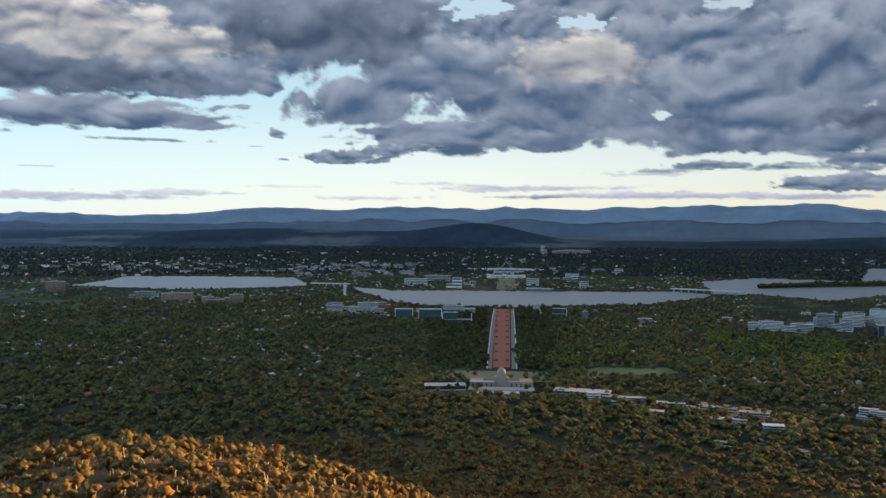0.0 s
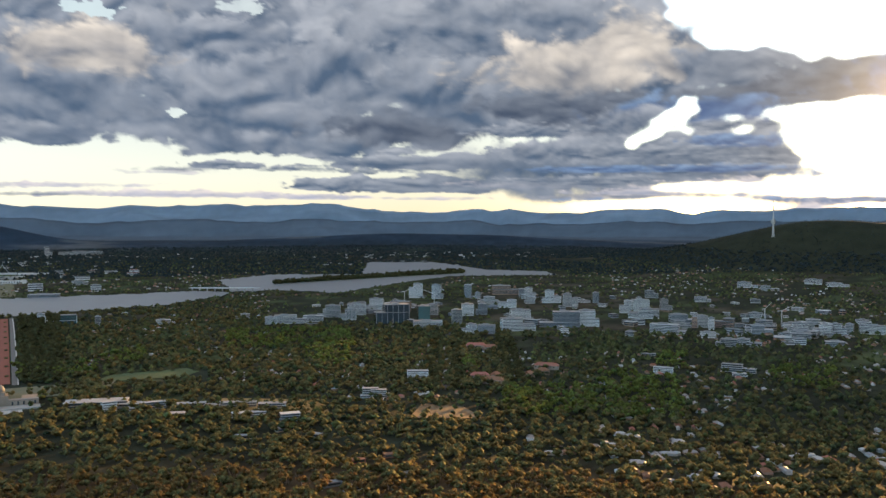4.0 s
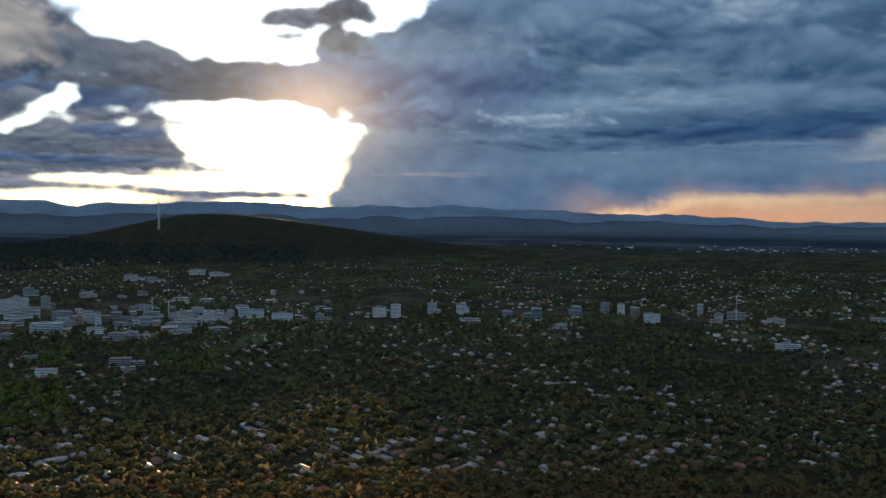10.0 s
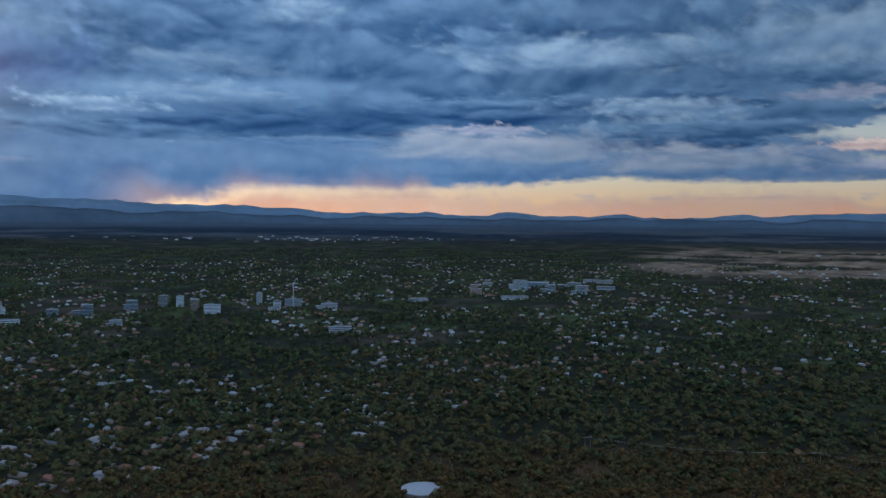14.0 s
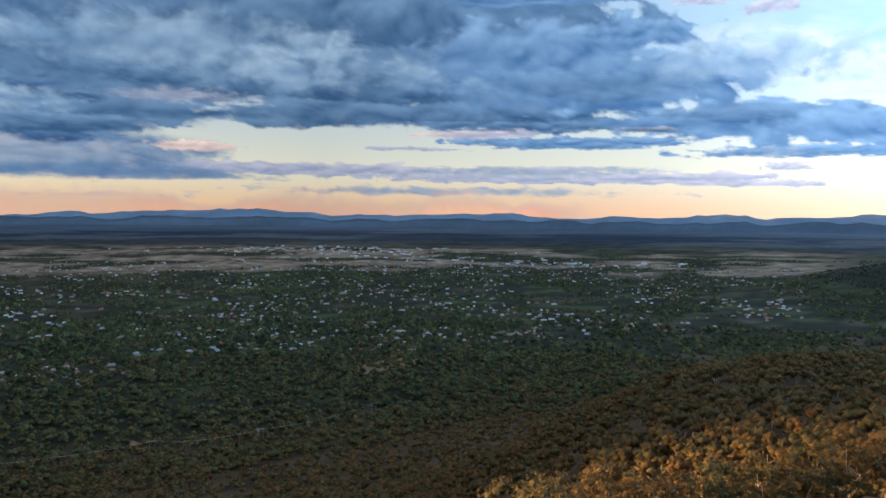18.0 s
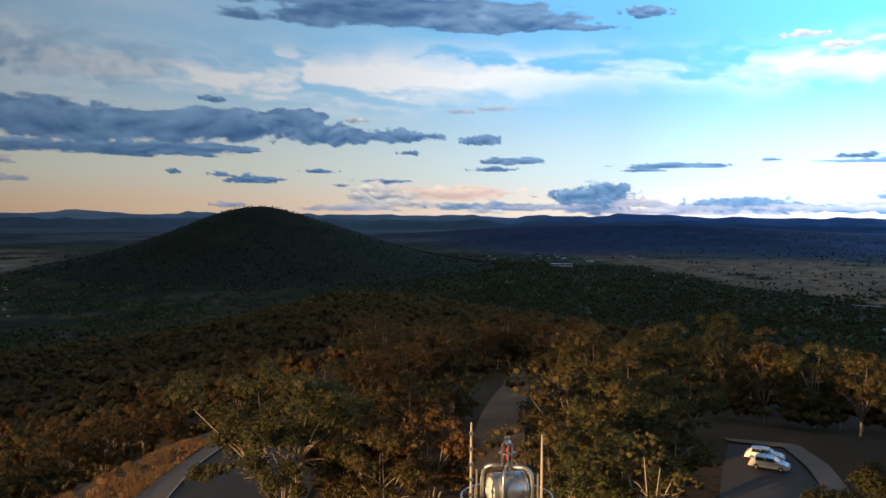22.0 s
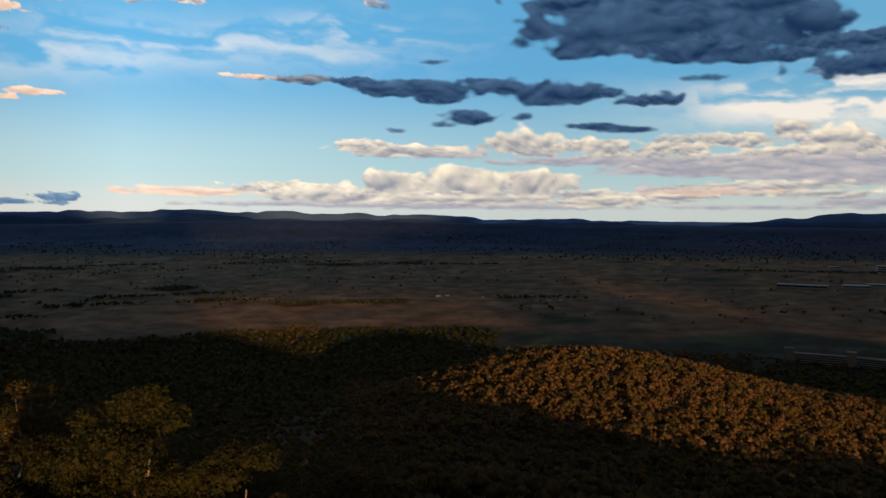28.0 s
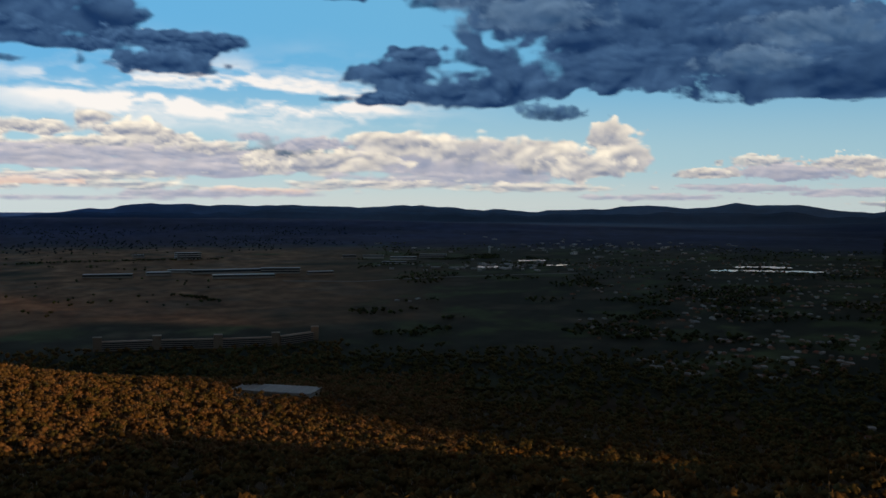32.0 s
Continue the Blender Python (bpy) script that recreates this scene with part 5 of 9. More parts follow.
# the parade, the memorial and the house on the hill -------------------------
def parade():
    line_strip("road", [(-3.2, 1660), (-3.56, 2825)], 9, 1.0, M_ROADFAR, "pale straight avenue beside the red parade")
    line_strip("road", [(-4.83, 1660), (-4.67, 2825)], 9, 1.0, M_ROADFAR, "pale straight avenue beside the red parade")
    ribbon("pavement", [(-3.42, 1670), (-3.65, 2815)], [(-4.58, 1675), (-4.5, 2815)], 1.4, M_RED, "long red gravel parade ground", "parade", 12, 2)
    for k in range(9):
        r = 1760 + 120 * k
        for az in (-3.62, -4.40):
            bed = tagged(new("planter", None), "low dark shrub bed on the red parade", "planter", "parade shrub beds")
            bed.matrix_world = at_plan(az + 0.06 * (r - 1760) / 1000 * (1 if az < -4 else -1), r, 0, 1.4)
            part("shrubs", boxes((-3.5, 3.5, -9, 9, 0, 1.1, 0.6)), M_LEAF_TOWN, bed)
    ribbon("pavement", [(1.6, 1640), (1.0, 1560)], [(-10.5, 1640), (-10.0, 1520)], 1.2, M_PALELAWN, "pale lawn before the memorial", "lawn", 6, 8)
    ribbon("pavement", [(-9.9, 1632), (-9.6, 1665), (-10.4, 1705)], [(-14.6, 1640), (-15.6, 1690), (-14.8, 1735)], 1.2, M_LAWN, "bright green sports oval", "lawn", 8, 8)
    ribbon("pavement", [(-20.4, 4010), (-26.0, 4320), (-33.0, 4820)], [(-20.6, 4080), (-26.0, 4540), (-33.0, 5180)], 4.0, M_LAWN, "low wooded island in the lake", "island", 8, 2)
    ribbon("pavement", [(-16.5, 1300), (-17.0, 1420)], [(-24.0, 1270), (-23.5, 1380)], 1.2, M_DRYGRASS, "dry open paddock by the road", "grass", 8, 8)
    ribbon("pavement", [(-29.3, 1230), (-30.2, 1330)], [(-34.3, 1230), (-33.0, 1310)], 1.5, M_DIRT, "bare orange earth clearing", "clearing", 8, 8)


def suburb_roads():
    line_strip("road", [(-31.96, 2222), (-31.71, 1446)], 16, 1.2, M_ASPHALT, "dark straight avenue between rows of trees")
    for az in (-3.02, -5.02):
        far_az = -3.47 if az > -4 else -4.76
        line_strip("kerb", [(az, 1660), (far_az, 2825)], 2.2, 1.3, M_WHITE, "pale kerb line of the avenue", "kerb")


def memorial():
    m = thing("war_memorial", "sandstone memorial with a domed hall and low wings", "memorial", at_plan(-4.0, 1480, 0.5) @ Matrix.Diagonal((0.88, 0.88, 0.92, 1)))
    part("hall", boxes((-14, 14, -8, 20, -3, 18), (-9, 9, -6, 18, 18, 24)), M_SAND, m)
    bm = bmesh.new()
    lathe(bm, [(8.5, 24), (8.7, 27), (8.2, 29.5), (6.4, 33), (3.4, 35.4), (0.6, 36.2)], 20, (0, 6, 0))
    part("dome", bm, M_COPPER, m, "weathered copper dome", True)
    for s in (-1, 1):
        part("wing", boxes((14 * s if s > 0 else -62, 62 if s > 0 else -14, -16, -2, -3, 11), (36 if s > 0 else -62, 62 if s > 0 else -36, -2, 36, -3, 10)), M_SAND, m)
        part("wing_roof", boxes((14 if s > 0 else -62, 62 if s > 0 else -14, -16.4, -1.6, 11, 11.8)), M_GREYROOF, m)
        for k in range(5):
            x = s * (20 + 9 * k)
            part("window", boxes((x - 1.4, x + 1.4, -16.2, -15.6, 3, 9)), M_GLASS, m)
    part("terrace", boxes((-64, 64, -44, -16, -5, 2.5)), M_CONC, m)
    part("forecourt_roof", boxes((-50, 34, -74, -46, -8, 0.5)), M_PALEROOF, m)
    for k in range(4):
        part("skylight", boxes((-44 + 20 * k, -32 + 20 * k, -70, -50, 0.5, 1.8, 0.8)), M_GREYROOF, m)
    block(-0.2, 1450, 70, 26, 8, M_CONC, M_GLASS, "low pale museum hall beside the memorial", 4, 1, name="museum_hall", plant=False)
    block(-9.4, 1420, 92, 30, 9, M_BRICK, M_GLASS, "low administration building with a pale roof", -8, 2, name="museum_hall", plant=False)
    block(-11.9, 1395, 70, 20, 6, M_GREYW, M_GLASS, "low long shed among trees", -12, 1, name="museum_hall", plant=False)


def parliament():
    p = thing("parliament_house", "low white hilltop parliament with a four-legged flag mast", "parliament", at_plan(-4.25, 5250, 0, -8))
    part("forecourt", boxes((-75, 75, -190, -70, -10, 4)), M_CONC, p)
    part("facade", boxes((-70, 70, -70, -50, -4, 20), (-70, 70, -76, -70, 16, 20)), M_WHITE, p)
    for k in range(9):
        part("column", boxes((-66 + 16 * k, -63 + 16 * k, -76, -73, -4, 16)), M_WHITE, p)
    bm = bmesh.new()
    lathe(bm, [(150, -8), (120, 3), (80, 9), (40, 13), (10, 14)], 32)
    part("grass_mound", bm, M_LAWN, p, "grassed roof mound", True)
    for s in (-1, 1):
        bm = bmesh.new()
        pts = [(s * (75 + 26 * k), -60 + 5.5 * k * k, 10 - 0.5 * k) for k in range(6)]
        tube(bm, pts, [9, 8.5, 8, 7.5, 7, 6], 4)
        part("curved_wall", bm, M_WHITE, p)
        part("chamber_wing", boxes((s * 190 - 45, s * 190 + 45, -40, 60, -10, 13)), M_WHITE, p)
    for sx in (-1, 1):
        for sy in (-1, 1):
            bm = bmesh.new()
            tube(bm, [(sx * 38, sy * 26, 13), (sx * 25, sy * 18, 26), (sx * 9, sy * 8, 46), (sx * 1.5, sy * 1.5, 58)], [1.2, 1.1, 1.0, 0.9], 6)
            part("mast_leg", bm, M_STEEL, p)
    bm = bmesh.new()
    tube(bm, [(0, 0, 56), (0, 0, 80)], [1.0, 0.6], 6)
    part("flagpole", bm, M_STEEL, p)
    part("flag", boxes((1, 12, -0.3, 0.3, 72, 79)), M_GREYW, p)
    o = thing("old_parliament", "long white low building on the central axis", "building", at_plan(-4.25, 4463))
    part("body", boxes((-80, 80, -16, 16, -4, 14), (-100, -80, -24, 24, -4, 16), (80, 100, -24, 24, -4, 16)), M_WHITE, o)
    for k in range(14):
        part("window", boxes((-74 + 11 * k, -70 + 11 * k, -16.4, -15.8, 4, 10)), M_GLASS, o)
    ribbon("pavement", [(-3.6, 3620), (-3.75, 4560)], [(-4.95, 3620), (-4.8, 4560)], 3.0, M_PALELAWN, "pale lawns on the central axis", "lawn", 8, 2)


def tower():
    """The tall mast with its pods on the wooded hill."""
    az, r = -52.73, 5300
    p, s = ground_at(az, r)
    base = EYE_Z + (EYE_Z + r * math.tan(radians(1.565)) - 195 - EYE_Z) * s
    t = thing("telecom_tower", "slender concrete telecommunications tower with drum-shaped decks and a mast", "tower", Matrix.Translation((p.x, p.y, base)) @ Matrix.Diagonal((s, s, s, 1)))
    bm = bmesh.new()
    lathe(bm, [(9, -25), (6.5, 0), (5.2, 40), (4.8, 66)], 14)
    part("shaft", bm, M_CONC, t, smooth_shade=True)
    for k, (z0, z1, rad) in enumerate(((52, 55, 10), (58, 66, 13), (69, 73, 11.5), (77, 79, 9))):
        bm = bmesh.new()
        lathe(bm, [(rad * 0.6, z0 - 1.5), (rad, z0), (rad, z1), (rad * 0.7, z1 + 1)], 18)
        part("deck", bm, M_CONC, t)
    bm = bmesh.new()
    tube(bm, [(0, 0, 66), (0, 0, 110), (0, 0, 150), (0, 0, 195)], [4, 2.6, 1.8, 0.9], 8)
    part("mast", bm, M_WHITE, t)


def bridges():
    for name, a0, r0, a1, r1, label in (("road_bridge", -15.2, 3720, -19.3, 3560, "long low concrete road bridge over the lake"), ("road_bridge", 6.4, 3780, 8.6, 3900, "low concrete bridge over the lake narrows")):
        p0, s0 = ground_at(a0, r0)
        p1, s1 = ground_at(a1, r1)
        d = p1 - p0
        b = thing(name, label, "bridge", Matrix.Translation(p0) @ Matrix.Rotation(math.atan2(d.y, d.x), 4, "Z"))
        n = d.length
        part("deck", boxes((-10, n + 10, -7, 7, 8, 10)), M_CONC, b)
        for side in (-7, 6.6):
            part("railing", boxes((-10, n + 10, side, side + 0.4, 10, 11.2)), M_WHITE, b)
        k = 0.0
        while k < n:
            part("pier", boxes((k - 1, k + 1, -5, 5, -3, 8)), M_CONC, b)
            k += 24
    c = thing("bell_tower", "slim white bell tower on a lake island", "tower", at_plan(6.55, 3330))
    for x, y, h in ((-3.5, 0, 46), (3.5, 2, 50), (0, -4, 42)):
        part("shaft", boxes((x - 2, x + 2, y - 2, y + 2, -2, h)), M_WHITE, c)
    j = thing("water_jet_mast", "slim pale post by the lake", "post", at_plan(20.6, 4300))
    bm = bmesh.new()
    tube(bm, [(0, 0, 0), (0, 0, 40)], [1.6, 0.8], 6)
    part("post", bm, M_WHITE, j)


def crane(az, r, high, turn, label="pale tower crane over a building site"):
    c = thing("tower_crane", label, "crane", at_plan(az, r, turn), "tower cranes")
    bm = bmesh.new()
    for x in (-0.9, 0.9):
        for y in (-0.9, 0.9):
            tube(bm, [(x, y, 0), (x, y, high)], 0.28, 4)
    for k in range(int(high / 4)):
        tube(bm, [(-0.9, -0.9, 4 * k), (0.9, -0.9, 4 * k + 4)], 0.16, 4)
        tube(bm, [(-0.9, 0.9, 4 * k), (0.9, 0.9, 4 * k + 4)], 0.16, 4)
    part("mast", bm, M_WHITE, c)
    bm = bmesh.new()
    tube(bm, [(-12, 0, high), (0, 0, high + 1), (38, 0, high + 16)], [0.8, 0.8, 0.5], 4)
    part("jib", bm, M_WHITE, c)
    part("counterweight", boxes((-13, -10, -1.2, 1.2, high - 3, high)), M_GREYW, c)
    part("cab", boxes((-1.2, 1.6, -1.2, 1.2, high - 2.4, high)), M_WHITE, c)


parade()
suburb_roads()
memorial()
parliament()
tower()
bridges()
crane(-90.2, 2550, 66, 80)
crane(-29.0, 2780, 62, 20)
crane(-31.0, 2680, 62, 200)
crane(-52.3, 2560, 46, 60)
crane(-53.3, 2540, 44, 30)

# ---------- the eastern plain ----------


def long_office():
    """The long curved office row with its stair towers in the bush."""
    pts = [(-280.52, 1815), (-284.07, 1806), (-287.86, 1790), (-291.55, 1797), (-294.11, 1879)]
    b = thing("office_row", "long curved concrete office row with five stair towers in the bush", "offices")
    xy = [Vector(tuple(float(c) for c in to_world(*flat(a, r), np.array(0.0)))) for a, r in pts]
    for k, p in enumerate(xy):
        bm = boxes((-8, 8, -8, 8, -14, 27), (-8.6, 8.6, -8.6, 8.6, 24, 27.6))
        o = part("stair_tower", bm, M_SAND, b)
        o.location = p
        o.rotation_euler = (0, 0, radians(pts[k][0]))
    for k in range(4):
        d = xy[k + 1] - xy[k]
        n = d.length
        wing = part("wing", boxes((8, n - 8, -6, 6, -14, 19)), M_BRICK, b)
        wing.location = xy[k]
        wing.rotation_euler = (0, 0, math.atan2(d.y, d.x))
        for f in range(5):
            band = part("balcony_band", boxes((8, n - 8, 6, 7.2, 0.6 + 4.0 * f, 2.2 + 4.0 * f), (8, n - 8, -7.2, -6, 0.6 + 4.0 * f, 2.2 + 4.0 * f)), M_CONC, wing)
        for f in range(4):
            part("window_band", boxes((9, n - 9, 6, 6.2, 2.4 + 4.0 * f, 4.4 + 4.0 * f), (9, n - 9, -6.2, -6, 2.4 + 4.0 * f, 4.4 + 4.0 * f)), M_GLASS, wing)


def reservoirs():
    p, s = ground_at(-291.6, 1075)
    o = thing("covered_reservoir", "large flat white reservoir roof among gum trees", "reservoir", Matrix.Translation(p + Vector((0, 0, 3.5))) @ Matrix.Rotation(radians(-291.6 - 24), 4, "Z"))
    part("wall", boxes((-52, 52, -20, 20, -9, 0.2)), M_WHITE, o)
    part("roof", boxes((-53, 53, -21, 21, 0.2, 0.9, 0.5)), M_PALEROOF, o)
    for k in range(9):
        part("roof_rib", boxes((-48 + 12 * k, -47.4 + 12 * k, -20, 20, 0.8, 1.1)), M_WHITE, o)
    p, s = ground_at(-98.9, 850)
    o = thing("water_tank", "round blue-grey water tank roof among gum trees", "water tank", Matrix.Translation(p))
    bm = bmesh.new()
    lathe(bm, [(21, -8), (21, 5.5)], 36)
    part("wall", bm, M_CONC, o)
    bm = bmesh.new()
    lathe(bm, [(21.6, 5.5), (21.4, 6.0), (11, 7.4), (1, 8.2)], 36)
    part("roof", bm, surface("blue_grey_metal", (0.38, 0.44, 0.50), 0.45, vary=0.12, size=4), o)


def airport():
    for az, r, wide, deep, h, lab in ((-286.0, 5000, 130, 90, 34, "white aircraft hangar beside the airfield"), (-281.2, 3750, 190, 50, 12, "long low pale terminal shed"), (-284.2, 3820, 100, 60, 12, "low pale metal airfield shed"),
                                      (-288.4, 3900, 300, 60, 14, "long low pale terminal building"), (-289.5, 3620, 250, 70, 12, "long dark-fronted business park block"), (-291.9, 3850, 170, 60, 22, "glass-fronted business park block"),
                                      (-286.2, 3950, 200, 50, 10, "long low pale terminal building"), (-294.5, 3760, 110, 50, 12, "low pale metal airfield shed"), (-283.0, 5150, 60, 40, 14, "small grey metal airfield shed"),
                                      (-298.0, 5000, 120, 50, 16, "white factory shed at the airfield's edge"), (-300.0, 4900, 150, 50, 12, "white factory shed at the airfield's edge"), (-302.0, 5100, 160, 60, 18, "pale warehouse on the plain"),
                                      (-299.4, 4500, 130, 40, 9, "low white warehouse roofs"), (-296.4, 5050, 80, 40, 14, "pale warehouse on the plain"), (-201.0, 4900, 120, 60, 14, "lone white farm shed on the plain"),
                                      (-219.6, 3080, 85, 14, 6, "long white farm shed in a paddock"), (-221.3, 2440, 70, 12, 6, "long white farm shed in a paddock")):
        block(az, r, wide, deep, h, M_WHITE if "white" in lab else M_CONC, M_GLASS, lab, float(hrng.integers(-12, 12)), max(1, int(h / 9)), plant=False, name="hangar" if "hangar" in lab else "shed", group="airfield buildings")
    s = thing("control_tower", "small white tower standing on the plain", "tower", at_plan(-305.8, 5600))
    bm = bmesh.new()
    lathe(bm, [(7, -4), (6, 10), (6, 34), (10, 38), (10, 46), (4, 48)], 12)
    part("shaft", bm, M_WHITE, s)
    line_strip("road", [(-292, 3400), (-297, 3350), (-304, 3620), (-312, 3900)], 26, 1.2, M_ROADFAR, "pale highway across the dark plain")
    line_strip("road", [(-232, 2620), (-240, 2900), (-250, 2950), (-262, 2900), (-272, 3000)], 11, 1.0, M_ROADFAR, "thin pale road across the dry paddocks")
    line_strip("road", [(-214, 4300), (-222, 4200), (-230, 4400)], 14, 1.0, M_ROADFAR, "thin pale road across the dry paddocks")
    for a0, r0, a1, r1 in ((-309.6, 4330, -311.0, 4350), (-307.8, 4700, -309.6, 4740), (-320.0, 4200, -327.0, 4280), (-321.5, 4500, -325.0, 4520), (-305.0, 4150, -306.4, 4160)):
        lake("water", [(a0, r0), (a1, r1 + 20), (a1, r1 + 110), ((a0 + a1) / 2, r0 + 170), (a0, r0 + 90)], "small bright pond on the dark plain", M_POND)
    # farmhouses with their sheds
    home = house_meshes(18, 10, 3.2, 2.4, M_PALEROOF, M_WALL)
    tagged(home, "pale-roofed farmhouse in a dry paddock", "house", "farmhouses")
    home.matrix_world = at_plan(-258.0, 2980)
    for az, r, t in ((-258.6, 3010, 30), (-261.0, 2960, 70), (-264.6, 2860, 10), (-265.4, 2880, 60), (-266.2, 2900, 20), (-237.5, 3700, 40), (-239.0, 3750, 10), (-242.6, 3520, 70), (-247.0, 3560, 20), (-299.6, 2650, 0), (-301.0, 2700, 40), (-300.4, 2620, 20), (-218.0, 3900, 45), (-224.8, 3950, 10), (-207, 4300, 40), (-209, 4200, 15)):
        copy_thing(home, at_plan(az, r, t))


long_office()
reservoirs()
airport()


def plain_trees():
    """Hedgerows, clumps and lone trees on the eastern plain."""
    az, r = [], []
    for a0, r0, a1, r1, n in ((-213.5, 2500, -222, 2650, 110), (-222, 2650, -233, 2560, 120), (-233, 2800, -239, 2850, 60), (-236, 3050, -245, 3150, 90), (-241, 2840, -246, 2860, 60), (-247, 2700, -252, 2760, 90), (-252, 2740, -256, 2800, 60),
                              (-262, 2950, -268, 2980, 40), (-285, 2900, -290, 2500, 60), (-289, 2480, -300, 2650, 80), (-294, 3000, -302, 3100, 70), (-255, 4900, -262, 5000, 80), (-276, 4700, -288, 4900, 160), (-226, 3300, -234, 3400, 70), (-214, 3300, -221, 3500, 60),
                              (-205, 3600, -213, 3300, 80), (-244, 5000, -252, 5200, 90), (-228, 4700, -240, 5000, 100)):
        t = hrng.random(n)
        az.append(a0 + (a1 - a0) * t + hrng.normal(0, 0.12, n))
        r.append(r0 + (r1 - r0) * t + hrng.normal(0, 14, n))
    for a0, a1, r0, r1, n in ((-205, -250, 2300, 6500, 750), (-196, -222, 2400, 4000, 500), (-250, -290, 2300, 6000, 260), (-290, -330, 1900, 3600, 2700), (-297, -330, 3600, 7000, 1500), (-300, -309, 4500, 5400, 500)):
        a_, r_ = scatter(2 * n, a1, a0, r0, r1, 1.2)
        x, y = flat(a_, r_)
        clump = fbm(x / 240, y / 240, 3, 63) > 0.57
        a_, r_ = a_[clump], r_[clump]
        az.append(a_)
        r.append(r_)
    az, r = np.concatenate(az), np.concatenate(r)
    x, y = flat(az, r)
    thin = (az > -288) | (r > 3600) | (fbm(x / 500, y / 500, 3, 61) + 0.03 * (-300 - az) > 0.45)
    az, r = az[thin], r[thin]
    grow("paddock_trees", az, r, rng.uniform(4, 9, len(az)), 4, M_LEAF_TOWN, "dark hedgerows and scattered paddock trees", 0.4, lobes=2, fine=False)
    a_, r_ = scatter(9000, -296, -196, 1150, 2350, 0.9)
    edge = 1900 + 350 * np.sin(np.radians(a_ * 4)) + 200 * np.sin(np.radians(a_ * 11 + 40))
    k = (r_ < np.where(a_ < -250, 1850, edge)) & (np.hypot((a_ + 287) / 8.5, (r_ - 1830) / 45) > 1)
    grow("bush", a_[k], r_[k], rng.uniform(4, 7, k.sum()), 4, M_LEAF, "dark gum bush at the foot of the eastern slope", 0.4, lobes=2, fine=False)


plain_trees()


def airliner():
    d = 4000.0
    a, e = radians(-230.2), radians(4.36)
    p = thing("airliner", "small grey airliner climbing in the clear sky", "aircraft", Matrix.Translation((-math.sin(a) * math.cos(e) * d, math.cos(a) * math.cos(e) * d, EYE_Z + math.sin(e) * d)) @ Matrix.Rotation(a + math.pi, 4, "Z") @ Matrix.Rotation(radians(-4), 4, "Y"))
    bm = bmesh.new()
    tube(bm, [(-21, 0, 1.2), (-17, 0, 0.8), (-9, 0, 0.2), (12, 0, 0), (18, 0, -0.2), (21, 0, -0.5)], [0.4, 1.3, 2, 2, 1.6, 0.4], 10)
    part("fuselage", bm, M_GREYW, p, smooth_shade=True)
    for s in (-1, 1):
        bm = bmesh.new()
        v = [bm.verts.new(q) for q in ((5, s * 1.5, -1), (-1, s * 1.5, -1), (-7, s * 18, 1), (-4.5, s * 18, 1), (5, s * 1.5, -0.6), (-1, s * 1.5, -0.6), (-7, s * 18, 1.15), (-4.5, s * 18, 1.15))]
        for f in ((0, 1, 2, 3), (7, 6, 5, 4), (0, 4, 5, 1), (1, 5, 6, 2), (2, 6, 7, 3), (3, 7, 4, 0)):
            bm.faces.new([v[i] for i in f])
        part("wing", bm, M_GREYW, p)
        bm = bmesh.new()
        tube(bm, [(4.5, s * 6, -2), (0.5, s * 6, -1.9)], [1.1, 0.8], 8)
        part("engine", bm, M_GREYW, p)
    part("tail_fin", boxes((-21, -17, -0.2, 0.2, 1, 7)), M_GREYW, p)
    part("tailplane", boxes((-21, -18.5, -6, 6, 1.2, 1.5)), M_GREYW, p)


airliner()

# ---------- the summit ----------
M_KERB = surface("concrete_path", (0.18, 0.155, 0.13), 0.9, vary=0.12, size=2.5, bump=0.2)
M_REDGLASS = surface("red_lamp_glass", (0.42, 0.05, 0.04), 0.15, vary=0.1, size=0.4, spec=0.8)
M_LENS = surface("lamp_glass", (0.55, 0.60, 0.64), 0.08, vary=0.1, size=0.5, spec=0.9)
M_CARWHITE = surface("white_car_paint", (0.78, 0.79, 0.80), 0.25, vary=0.04, size=2, spec=0.6)
M_CARSILVER = surface("silver_car_paint", (0.50, 0.52, 0.55), 0.28, 0.5, vary=0.04, size=2, spec=0.6)
M_TYRE = surface("tyre_rubber", (0.02, 0.02, 0.02), 0.8, vary=0.2, size=0.3)
M_CARGLASS = surface("car_glass", (0.015, 0.02, 0.025), 0.06, vary=0.1, size=1, spec=0.9)
M_REDLAMP = surface("red_lens", (0.35, 0.02, 0.02), 0.2, vary=0.1, size=0.2)

ribbon("road", [(-174.3, 80), (-174.6, 87), (-176.9, 101), (-180.2, 116), (-184.5, 124)], [(-183, 74), (-183, 78), (-184.5, 92), (-186.5, 104), (-188.5, 112)], 0.10, M_ASPHALT, "dark asphalt summit road", "road", 8, 6)
ribbon("pavement", [(-171.4, 80), (-172.0, 87), (-175.9, 102.5), (-179.4, 117.5), (-184.0, 126)], [(-174.15, 80), (-174.45, 87), (-176.8, 101.1), (-180.1, 116.1), (-184.4, 124.2)], 0.22, M_KERB, "pale concrete footpath along the road", "pavement", 8, 3)
ribbon("trim", [(-174.15, 80), (-174.45, 87), (-176.8, 101.1), (-180.1, 116.1), (-184.4, 124.2)], [(-174.3, 80), (-174.6, 87), (-176.9, 101), (-180.2, 116), (-184.5, 124)], 0.26, M_CONC, "pale concrete kerb", "kerb", 8, 1)
